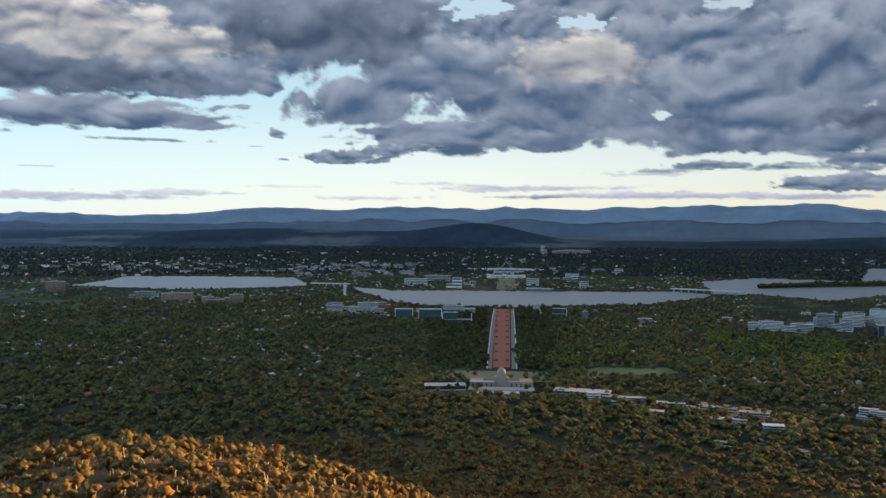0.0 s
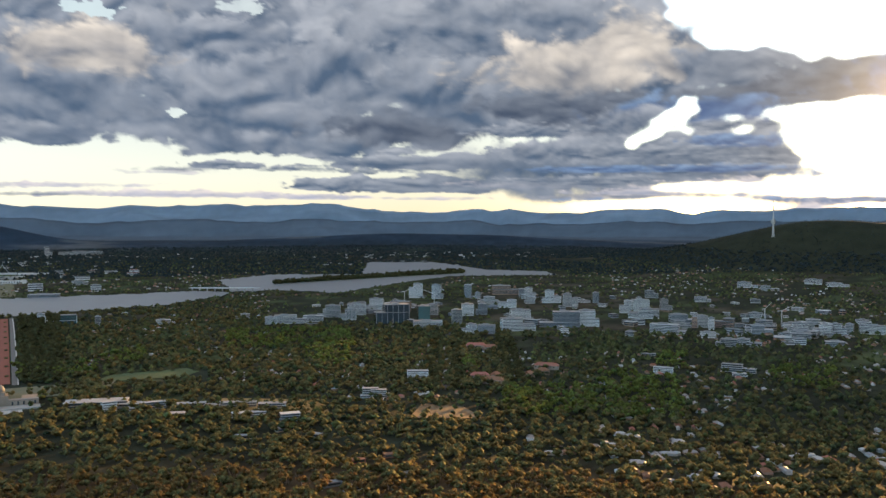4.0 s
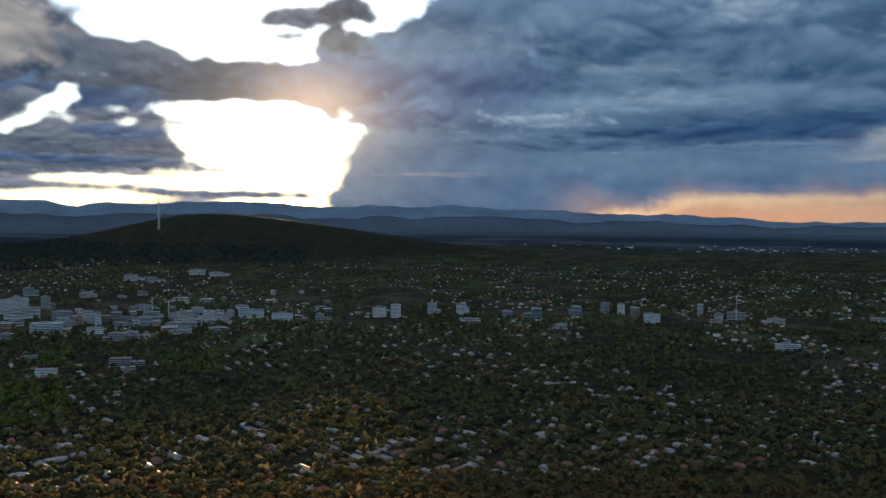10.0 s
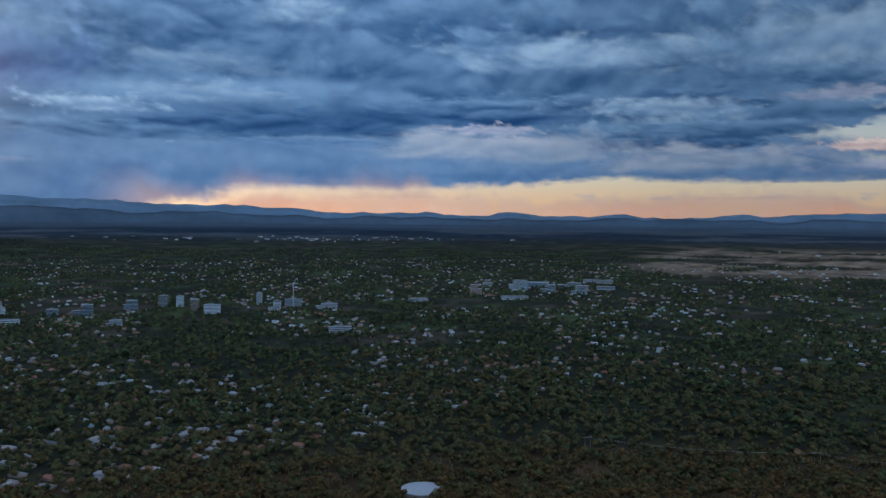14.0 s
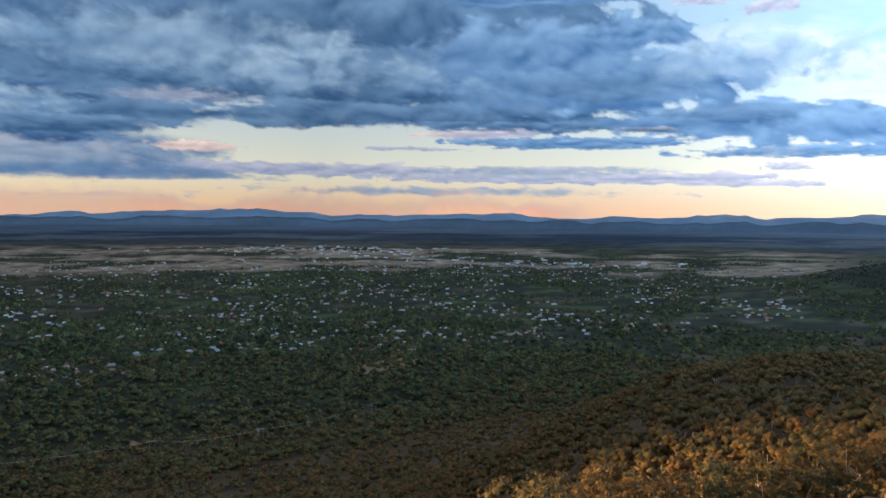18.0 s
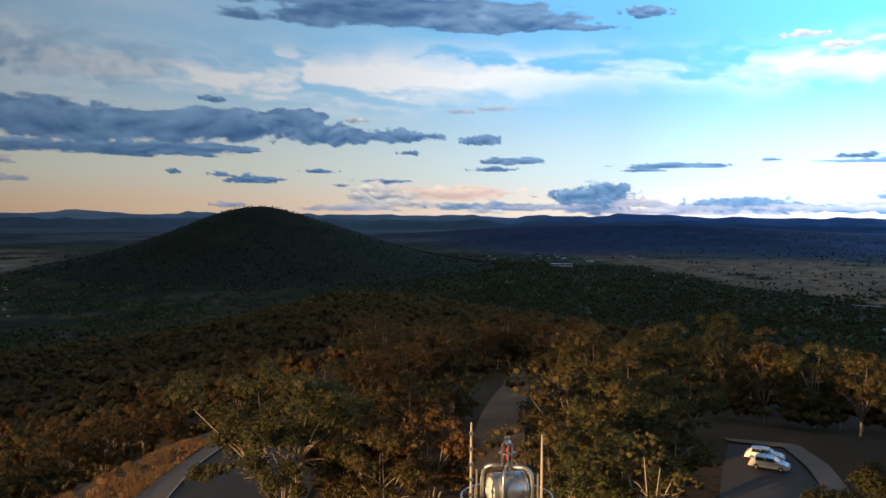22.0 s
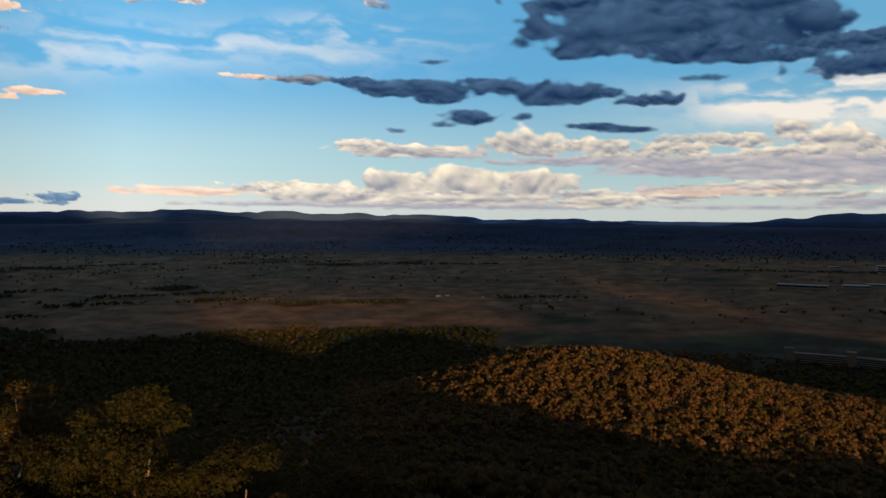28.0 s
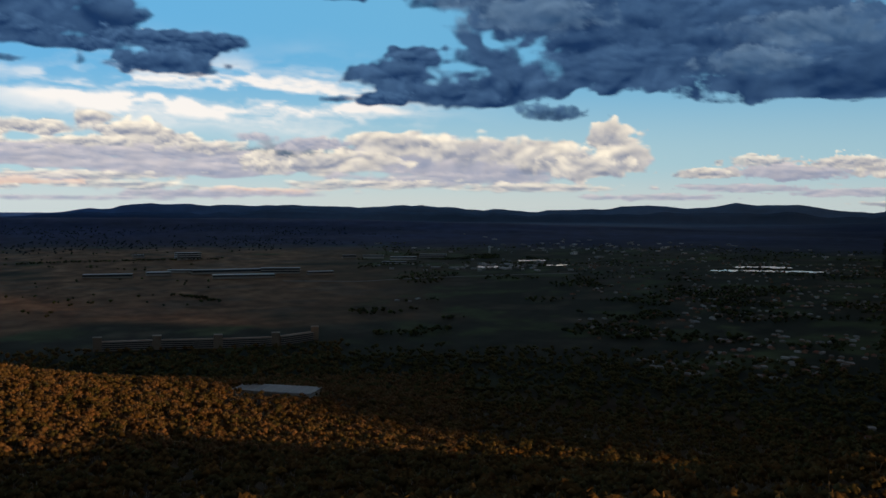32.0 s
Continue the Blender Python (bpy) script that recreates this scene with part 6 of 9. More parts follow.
ribbon("pavement", [(-211.2, 80), (-211.4, 100), (-211.8, 115)], [(-219.4, 80), (-217.3, 100), (-215.0, 115)], 0.10, M_ASPHALT, "dark asphalt car park", "car park", 8, 6)
ribbon("pavement", [(-219.4, 80), (-218.35, 90), (-216.5, 107), (-215.1, 115.2), (-211.8, 116)], [(-221.4, 82), (-219.9, 92), (-217.7, 109), (-215.9, 117.4), (-211.5, 117.4)], 0.22, M_KERB, "pale footpath round the car park", "pavement", 8, 3)
ribbon("pavement", [(-194.6, 95), (-195.4, 117), (-197.1, 158), (-197.7, 200)], [(-198.9, 95), (-198.6, 117), (-198.9, 158), (-198.9, 200)], 0.15, M_DIRT, "brown gravel track between gum trees", "track", 8, 4)
ribbon("pavement", [(-163.6, 79), (-164.9, 87), (-168.8, 98), (-174.0, 111), (-180.0, 124)], [(-171.4, 80), (-172.0, 87), (-175.9, 102.5), (-177.6, 110), (-181.0, 120)], 0.06, M_DIRT, "bare brown earth verge", "verge", 8, 4)
ribbon("pavement", [(-124.9, 935), (-125.4, 1010), (-123.4, 1060), (-122.6, 1120)], [(-125.4, 935), (-126.8, 1000), (-124.6, 1060), (-123.0, 1120)], 1.0, M_DIRT, "orange erosion scar in the bush", "track", 8, 2)
ribbon("pavement", [(-136.5, 1560), (-138.5, 1640), (-141, 1700)], [(-137.5, 1500), (-140, 1560), (-142, 1640)], 2.0, M_DIRT, "bare orange cutting above the houses", "clearing", 6, 3)


def tufts():
    """Dry grass on the verge."""
    n = 9000
    t, u = rng.random(n), rng.random(n)
    left = np.array([(-165.8, 83), (-168.0, 93), (-172.0, 103), (-177.9, 117)])
    right = np.array([(-171.3, 82), (-172.0, 87), (-175.7, 102), (-179.2, 117)])
    k = np.minimum((t * 3).astype(int), 2)
    f = (t * 3 - k)[:, None]
    p = (left[k] * (1 - f) + left[k + 1] * f) * (1 - u[:, None]) + (right[k] * (1 - f) + right[k + 1] * f) * u[:, None]
    keep = fbm(p[:, 0] * 1.3, p[:, 1] * 0.35, 3, 91) + 0.25 * u > 0.52
    p = p[keep]
    n = len(p)
    x, y = flat(p[:, 0], p[:, 1])
    z = land(p[:, 0], p[:, 1])
    m = 4
    cx, cy, cz = np.repeat(x, m) + rng.normal(0, 0.15, n * m), np.repeat(y, m) + rng.normal(0, 0.15, n * m), np.repeat(z, m)
    a, h = rng.random(n * m) * math.tau, rng.uniform(0.25, 0.6, n * m)
    lean = rng.normal(0, 0.12, (n * m, 2))
    w = 0.07
    v = np.stack([np.stack([cx - np.cos(a) * w, cy - np.sin(a) * w, cz], -1), np.stack([cx + np.cos(a) * w, cy + np.sin(a) * w, cz], -1), np.stack([cx + lean[:, 0], cy + lean[:, 1], cz + h], -1)], 1).reshape(-1, 3)
    tagged(new("dry_grass", mesh_of("dry_grass", v, np.arange(n * m * 3).reshape(-1, 3), M_DRYGRASS)), "tawny dry grass tufts on the verge", "grass", kind="stuff")


tufts()


# gum trees -------------------------------------------------------------------
def gum(seed, high, wide, count, spray, limbs=7, sparse=0.0, label="gum tree with an olive crown and pale bark", base_at=0.32, leaves=M_LEAF, low=0.60, sub=8, bunch=0.38, head=1.0):
    """A gum tree at the origin: trunk with limbs, and a crown of leaf sprays gathered in clumps at the limb ends."""
    r_ = random.Random(seed)
    tree = thing("gum_tree", label, "tree", None, "gum trees")
    bm = bmesh.new()
    fork = high * base_at
    lean = (r_.uniform(-0.6, 0.6), r_.uniform(-0.6, 0.6))
    tube(bm, [(0, 0, -1.5), (0, 0, 0.3), (lean[0] * 0.4, lean[1] * 0.4, fork * 0.6), (lean[0], lean[1], fork)], [high * 0.020, high * 0.016, high * 0.013, high * 0.011], 7)
    ends = []
    for k in range(limbs):
        ang = math.tau * (k + r_.uniform(-0.3, 0.3)) / limbs
        reach, top = wide * r_.uniform(0.35, 0.85), high * r_.uniform(low, 0.92)
        if k == 0:
            reach, top = wide * 0.15, high * 0.93
        ex, ey = lean[0] + math.cos(ang) * reach, lean[1] + math.sin(ang) * reach
        mid = (lean[0] + math.cos(ang + 0.2) * reach * 0.42, lean[1] + math.sin(ang + 0.2) * reach * 0.42, fork + (top - fork) * 0.50)
        tube(bm, [(lean[0], lean[1], fork * 0.92), mid, (ex, ey, top - high * 0.06)], [high * 0.009, high * 0.0055, high * 0.0025], 5)
        ends.append((ex, ey, top, head * wide * r_.uniform(0.30, 0.46)))
        for b in range(3):
            a2 = ang + r_.uniform(-1.3, 1.3)
            d = wide * r_.uniform(0.25, 0.5)
            q = (mid[0] + math.cos(a2) * d, mid[1] + math.sin(a2) * d, mid[2] + high * r_.uniform(-0.10, 0.22))
            tube(bm, [mid, ((mid[0] + q[0]) / 2, (mid[1] + q[1]) / 2, (mid[2] + q[2]) / 2 + 0.25), q], [high * 0.005, high * 0.003, high * 0.0015], 4)
            ends.append((q[0], q[1], q[2] + 0.3, head * wide * r_.uniform(0.22, 0.36)))
    part("trunk", bm, M_BARK, tree, "pale branching trunk", True)
    g = np.random.default_rng(seed)
    per = max(6, count // len(ends))
    centres, ways, hubs = [], [], []
    for ex, ey, ez, rad in ends:
        if r_.random() < sparse:
            continue
        # smaller clumps inside each head
        for c in range(sub):
            o = g.normal(size=3)
            o /= np.linalg.norm(o)
            o[2] = abs(o[2]) * 0.95 - 0.2
            cc = np.array((ex, ey, ez)) + o * rad * 0.85
            hubs.append((*cc, rad * 0.19))
            d = g.normal(size=(per // sub + 1, 3))
            d /= np.linalg.norm(d, axis=1)[:, None]
            d[:, 2] = np.where(d[:, 2] < -0.35, -d[:, 2], d[:, 2])
            centres.append(cc + d * np.array((1, 1, 0.9)) * rad * bunch * (0.7 + 0.45 * g.random((len(d), 1))))
            ways.append(d + np.array((0, 0, 0.35)))
    centres, ways = np.concatenate(centres), np.concatenate(ways)
    v, f = sprays(centres, spray * 1.2 * g.uniform(0.6, 1.3, len(centres)), ways, 0.5)
    hubs = np.array(hubs)
    bodies, tri = masses(hubs[:, :3], hubs[:, 3], True, 0.7)
    me = mesh_of("crown", np.concatenate([bodies, v]), np.concatenate([tri, f + len(bodies)]), leaves, True)
    tone = me.attributes.new("tree", "FLOAT", "POINT")
    tone.data.foreach_set("value", np.full(len(bodies) + len(v), (seed * 0.37) % 0.2).astype(np.float32))
    crown = new("crown", me)
    crown.parent = tree
    return tree


def set_tree(proto, az, r, top_el, used, turn=0.0):
    """Stands a copy of proto at a plan place so that its head reaches the given height over the eye's level, degrees."""
    p, s = ground_at(az, r)
    high = EYE_Z + r * math.tan(radians(top_el)) - p.z
    k = high / proto["high"]
    m = Matrix.Translation(p) @ Matrix.Rotation(radians(turn), 4, "Z")
    if proto.name in used:
        t = copy_thing(proto, m)
    else:
        proto.matrix_world = m
        used.add(proto.name)
        t = proto
    t.scale = (k, k, k)
    return t


def summit_trees():
    used = set()
    big = []
    for seed, wide, limbs, base in ((1, 4.7, 10, 0.22), (2, 4.4, 10, 0.20)):
        t = gum(seed, 18, wide, 42000, 0.12, limbs, 0.08, "large gum tree with a wide olive crown and pale limbs", base, M_LEAF_DEEP, 0.42, 12, 0.42, 0.86)
        t["high"] = 18.0
        big.append(t)
    broad = gum(11, 12.5, 8.6, 42000, 0.12, 10, 0.10, "broad spreading gum tree with pale limbs beside the road", 0.13, M_LEAF_OLIVE, 0.70, 9, 0.50, 0.62)
    broad["high"] = 12.5
    set_tree(broad, -182.4, 77, -10.9, used, 40)
    mid = []
    for seed, wide in ((3, 5.4), (4, 6.2), (5, 5.0), (6, 5.8)):
        t = gum(seed, 14, wide, 11000, 0.135, 7, base_at=0.2, label="rounded gum tree with rust-olive leaves")
        t["high"] = 14.0
        mid.append(t)
    small = []
    for seed, wide in ((8, 5.4), (9, 6.0)):
        t = gum(seed, 14, wide, 4200, 0.19, 7, base_at=0.2, label="rounded gum tree with rust-olive leaves")
        t["high"] = 14.0
        small.append(t)
    shady = []
    for seed, wide in ((12, 5.4), (13, 6.0)):
        t = gum(seed, 14, wide, 11000, 0.135, 7, base_at=0.2, label="dense olive gum tree", leaves=M_LEAF_OLIVE)
        t["high"] = 14.0
        shady.append(t)
    thin = gum(7, 14, 4.8, 900, 0.22, 6, 0.45, "half-bare gum tree with pale twisted limbs")
    thin["high"] = 14.0
    # the trees that stand nearest to the eye
    for az, r, el, k in ((-239.0, 44, -11.2, 0), (-226.0, 44, -11.9, 1), (-221.4, 47, -14.4, 0), (-232.4, 48, -13.8, 1), (-235.4, 46, -15.4, 0), (-243.6, 43, -14.8, 1), (-229.6, 43, -15.6, 0), (-184.9, 96, -11.3, 1)):
        set_tree(big[k], az, r, el, used, az * 7)
    for az, r, el, k in ((-150.0, 84, -17.6, 1), (-153.2, 86, -16.8, 0), (-156.2, 90, -17.2, 1), (-159.0, 94, -16.4, 2), (-161.6, 97, -15.6, 3), (-163.8, 100, -15.1, 1), (-165.7, 104, -14.7, 0), (-167.4, 108, -13.8, 2), (-169.0, 113, -13.0, 3), (-171.2, 120, -12.7, 1),
                         (-173.4, 126, -12.5, 0), (-175.8, 132, -12.2, 2), (-178.4, 138, -11.8, 3), (-181.0, 142, -11.2, 1),
                         (-192.8, 130, -7.8, 1), (-190.6, 122, -8.6, 3), (-188.2, 116, -9.2, 0), (-185.8, 108, -9.8, 2), (-192.2, 76, -12.9, 3), (-189.4, 72, -14.4, 1), (-186.9, 78, -13.6, 0), (-190.8, 96, -10.8, 2), (-187.6, 94, -11.6, 3),
                         (-193.6, 104, -10.6, 0), (-201.8, 88, -9.8, 1), (-203.4, 118, -7.5, 3), (-201.2, 122, -8.2, 0), (-205.6, 112, -8.4, 2), (-200.6, 72, -13.6, 3), (-203.2, 76, -12.2, 0), (-204.8, 92, -10.4, 1), (-207.4, 98, -10.6, 3), (-202.4, 66, -15.2, 2), (-209.4, 108, -9.8, 0),
                         (-205.4, 70, -14.6, 1), (-208.6, 84, -13.0, 2), (-198.2, 205, -6.6, 0), (-211.4, 168, -6.2, 1), (-213.6, 150, -7.0, 2), (-216.8, 136, -7.8, 3), (-219.4, 132, -8.4, 0), (-222.4, 120, -9.4, 1), (-208.4, 140, -7.0, 3), (-226.2, 70, -15.2, 2), (-229.8, 66, -15.8, 3), (-233.4, 70, -15.6, 0), (-237.0, 62, -16.0, 1)):
        set_tree(mid[k] if az > -199.5 else shady[k % 2], az, r, el, used, az * 11)
    set_tree(thin, -207.0, 66, -14.0, used, 20)
    set_tree(thin, -186.0, 84, -12.4, used, 140)
    # the wood behind them, down both sides of the ridge
    a, r = scatter(420, -254, -136, 95, 235, 0.2)
    n = 0
    for az, d in zip(a, r):
        if az > -187 or (-223 < az < -210.5 and d < 128) or (-199.6 < az < -194 and d < 165) or not off_verge(np.array([az]), np.array([d]))[0] or n > 95:
            continue
        p, s = ground_at(az, d)
        high = rng.uniform(8.5, 12.5)
        set_tree(small[n % 2], az, d, math.degrees(math.atan2(p.z + high - EYE_Z, d)), used, float(rng.uniform(0, 360)))
        n += 1


summit_trees()


# the aerial beacon ---------------------------------------------------------------
def beacon():
    d = 24.0
    a = radians(-197.5)
    x, y = -math.sin(a) * d, math.cos(a) * d
    top = EYE_Z - d * math.tan(radians(14.45))
    m = Matrix.Translation((x, y, top)) @ Matrix.Rotation(radians(-197.7 - 10), 4, "Z")
    b = thing("aerial_beacon", "galvanised aerial beacon with a red lamp on a steel tower", "beacon", m)
    z = -0.98      # top of the yoke below the lamp's tip
    lamp = part("lamp_base", lathe(bmesh.new(), [(0.17, z), (0.17, z + 0.05), (0.11, z + 0.07), (0.11, z + 0.16)], 18), M_STEEL, b)
    for z0, z1 in ((z + 0.16, z + 0.40), (z + 0.47, z + 0.72)):
        part("red_lens", lathe(bmesh.new(), [(0.11, z0), (0.125, z0 + 0.04), (0.125, z1 - 0.04), (0.10, z1)], 18), M_REDGLASS, lamp, "red glass lens", True)
    part("lamp_collar", lathe(bmesh.new(), [(0.16, z + 0.40), (0.24, z + 0.425), (0.24, z + 0.445), (0.16, z + 0.47)], 18), M_STEEL, lamp)
    part("lamp_cap", lathe(bmesh.new(), [(0.125, z + 0.72), (0.11, z + 0.80), (0.055, z + 0.86), (0.055, z + 0.90), (0.075, z + 0.93), (0.06, z + 0.98), (0.01, z + 1.0)], 14), M_STEEL, lamp, smooth_shade=True)
    for k in range(8):
        bm = bmesh.new()
        c, s = math.cos(k * math.pi / 4 + 0.4) * 0.15, math.sin(k * math.pi / 4 + 0.4) * 0.15
        tube(bm, [(c, s, z + 0.05), (c, s, z + 0.72)], 0.022, 5)
        part("guard_rod", bm, M_STEEL, lamp)
    lamp.scale = (1, 1, 0.85)
    z = -0.83
    # the yoke: a rounded frame on each side of the drum
    w, zb = 0.72, z - 1.9
    for name, dx, dy in (("yoke", 1.0, 0.0), ("yoke_rib", 0.0, 0.55)):
        for s in (-1, 1):
            bm = bmesh.new()
            pts = [(s * dx * w, s * dy, zb), (s * dx * w, s * dy, z - 0.42), (s * dx * w * 0.96, s * dy * 0.96, z - 0.22), (s * dx * w * 0.84, s * dy * 0.84, z - 0.08), (s * dx * w * 0.66, s * dy * 0.66, z - 0.03), (s * 0.12 * dx, s * 0.12 * dy, z - 0.03)]
            tube(bm, pts, 0.062 if dx else 0.045, 10)
            part(name, bm, M_STEEL, b, smooth_shade=True)
    # the drum with its end lenses
    zc = z - 0.66
    bm = bmesh.new()
    tube(bm, [(0, -0.42, zc), (0, -0.40, zc), (0, 0.40, zc), (0, 0.42, zc)], [0.43, 0.46, 0.46, 0.43], 28)
    drum = part("drum", bm, M_STEEL, b, "cylindrical lamp drum", True)
    for s in (-1, 1):
        bm = bmesh.new()
        tube(bm, [(0, s * 0.42, zc), (0, s * 0.50, zc)], [0.47, 0.45], 28)
        part("rim", bm, M_STEEL, drum)
        bm = bmesh.new()
        tube(bm, [(0, s * 0.47, zc), (0, s * 0.53, zc), (0, s * 0.56, zc)], [0.40, 0.30, 0.08], 24)
        part("lens", bm, M_LENS, drum, "clear glass lens", True)
    bm = bmesh.new()
    tube(bm, [(0, -0.62, zc), (0, -0.42, zc)], [0.09, 0.20], 14)
    part("bulb_housing", bm, M_LENS, drum)
    drum.rotation_euler = (0, 0, radians(-58))
    for k in range(12):
        for yy in (-0.25, 0.25):
            t = k * math.tau / 12
            part("bolt", boxes((math.cos(t) * 0.46 - 0.018, math.cos(t) * 0.46 + 0.018, yy - 0.018, yy + 0.018, zc + math.sin(t) * 0.46 - 0.018, zc + math.sin(t) * 0.46 + 0.018)), M_STEEL, drum)
    # service platform with its rail, and the steel tower under it
    bm = bmesh.new()
    lathe(bm, [(1.35, zb - 0.12), (1.35, zb)], 20)
    part("platform", bm, M_STEEL, b)
    for h in (0.5, 1.02):
        bm = bmesh.new()
        tube(bm, [(1.3 * math.cos(t * math.tau / 24), 1.3 * math.sin(t * math.tau / 24), zb + h) for t in range(24)], 0.03, 6, True)
        part("handrail", bm, M_STEEL, b)
    for k in range(8):
        bm = bmesh.new()
        c, s = 1.3 * math.cos(k * math.tau / 8 + 0.2), 1.3 * math.sin(k * math.tau / 8 + 0.2)
        tube(bm, [(c, s, zb), (c, s, zb + 1.02)], 0.025, 6)
        part("rail_post", bm, M_STEEL, b)
    for sx in (-0.88, 0.88):
        bm = bmesh.new()
        tube(bm, [(sx, 0, zb), (sx, 0, z - 0.18)], 0.032, 6)
        part("conduit", bm, M_STEEL, b)
    ground = ground_at(-197.7, d)[0].z - top
    for sx in (-1, 1):
        for sy in (-1, 1):
            bm = bmesh.new()
            tube(bm, [(sx * 0.95, sy * 0.95, zb - 0.1), (sx * 2.2, sy * 2.2, ground - 0.3)], [0.07, 0.11], 6)
            part("tower_leg", bm, M_STEEL, b)
    n = 6
    for k in range(n):
        f = (k + 1) / (n + 1)
        w2, zz = 0.95 + 1.25 * f, (zb - 0.1) + (ground - zb) * f
        bm = bmesh.new()
        tube(bm, [(-w2, -w2, zz), (w2, -w2, zz), (w2, w2, zz), (-w2, w2, zz)], 0.04, 5, True)
        part("brace", bm, M_STEEL, b)
    return top


beacon()


def whip_aerial(az, d, top_el, label, clamps):
    a = radians(az)
    x, y = -math.sin(a) * d, math.cos(a) * d
    top = EYE_Z + d * math.tan(radians(top_el))
    ground = ground_at(az, d)[0].z
    p = thing("mast_pole", label, "pole", Matrix.Translation((x, y, ground)), "mast poles")
    bm = bmesh.new()
    tube(bm, [(0, 0, -0.3), (0, 0, top - ground - 1.0), (0, 0, top - ground)], [0.06, 0.035, 0.025], 7)
    part("pole", bm, surface("weathered_pole", (0.46, 0.40, 0.30), 0.7, vary=0.2, size=0.5), p)
    for k in range(clamps):
        z = top - ground - 0.35 - 0.42 * k
        part("clamp", boxes((-0.05, 0.05, -0.05, 0.05, z, z + 0.09)), M_STEEL, p)
    if not clamps:
        part("tip", boxes((-0.10, 0.02, -0.02, 0.02, top - ground - 0.02, top - ground + 0.02)), M_STEEL, p)


whip_aerial(-195.06, 23.0, -13.6, "slim weathered mast pole with clamps beside the beacon", 6)
whip_aerial(-199.83, 23.4, -14.3, "slim pale mast pole beside the beacon", 0)


# cars ---------------------------------------------------------------------------
def car(paint, label, az, r, turn):
    c = thing("car", label, "car", at_plan(az, r, turn, 0.12), "parked cars")
    L, W = 4.35, 0.88
    side = [(-2.15, 0.32), (-2.18, 0.62), (-2.05, 0.92), (-1.85, 1.02), (-1.55, 1.42), (-0.3, 1.50), (0.45, 1.42), (1.05, 1.0), (1.75, 0.88), (2.1, 0.70), (2.17, 0.42), (2.1, 0.28)]
    bm = bmesh.new()
    rows = []
    for x, z in side:
        inset = 0.16 if z > 1.2 else 0.03
        rows.append([bm.verts.new((x, -W + inset, z)), bm.verts.new((x, W - inset, z))])
    for a, b2 in zip(rows, rows[1:]):
        bm.faces.new((a[0], a[1], b2[1], b2[0]))
    bm.faces.new([q[0] for q in rows])
    bm.faces.new([q[1] for q in rows][::-1])
    bm.faces.new((rows[0][0], rows[-1][0], rows[-1][1], rows[0][1]))
    bmesh.ops.recalc_face_normals(bm, faces=bm.faces[:])
    body = part("body", bm, paint, c)
    # glass, set just proud of the body
    bm = bmesh.new()
    v = [bm.verts.new(p) for p in ((0.53, -0.70, 1.385), (0.53, 0.70, 1.385), (1.0, 0.80, 1.06), (1.0, -0.80, 1.06))]
    bm.faces.new(v)
    bmesh.ops.translate(bm, verts=bm.verts[:], vec=(0.02, 0, 0.03))
    part("windscreen", bm, M_CARGLASS, body)
    bm = bmesh.new()
    v = [bm.verts.new(p) for p in ((-1.59, -0.68, 1.38), (-1.59, 0.68, 1.38), (-1.84, 0.76, 1.07), (-1.84, -0.76, 1.07))]
    bm.faces.new(v)
    bmesh.ops.translate(bm, verts=bm.verts[:], vec=(-0.03, 0, 0.02))
    part("rear_window", bm, M_CARGLASS, body)
    for s in (-1, 1):
        for x0, x1 in ((-1.45, -0.45), (-0.38, 0.62)):
            bm = bmesh.new()
            v = [bm.verts.new(p) for p in ((x0, s * 0.875, 1.02), (x1 + 0.2, s * 0.875, 1.02), (x1 - 0.1, s * 0.745, 1.40), (x0 + 0.1, s * 0.745, 1.42))]
            bm.faces.new(v)
            part("side_window", bm, M_CARGLASS, body)
        for x in (-1.35, 1.35):
            bm = bmesh.new()
            tube(bm, [(x, s * 0.68, 0.31), (x, s * 0.90, 0.31)], 0.31, 16)
            w = part("wheel", bm, M_TYRE, c)
            bm = bmesh.new()
            tube(bm, [(x, s * 0.88, 0.31), (x, s * 0.915, 0.31)], [0.20, 0.17], 12)
            part("rim", bm, M_STEEL, w)
        part("headlight", boxes((1.95, 2.16, s * 0.72 - 0.14, s * 0.72 + 0.14, 0.62, 0.76)), M_LENS, c)
        part("tail_light", boxes((-2.19, -2.05, s * 0.74 - 0.12, s * 0.74 + 0.12, 0.72, 0.92)), M_REDLAMP, c)
        part("mirror", boxes((0.62, 0.78, s * 0.98 - 0.08, s * 0.98 + 0.08, 0.98, 1.12)), paint, c)
    part("front_bumper", boxes((2.08, 2.22, -0.8, 0.8, 0.28, 0.48)), paint, c)
    part("rear_bumper", boxes((-2.24, -2.1, -0.8, 0.8, 0.3, 0.5)), paint, c)


car(M_CARWHITE, "white hatchback parked by the car park kerb", -214.0, 108.6, -8)
car(M_CARSILVER, "silver sedan parked beside a white car", -214.28, 104.9, -10)


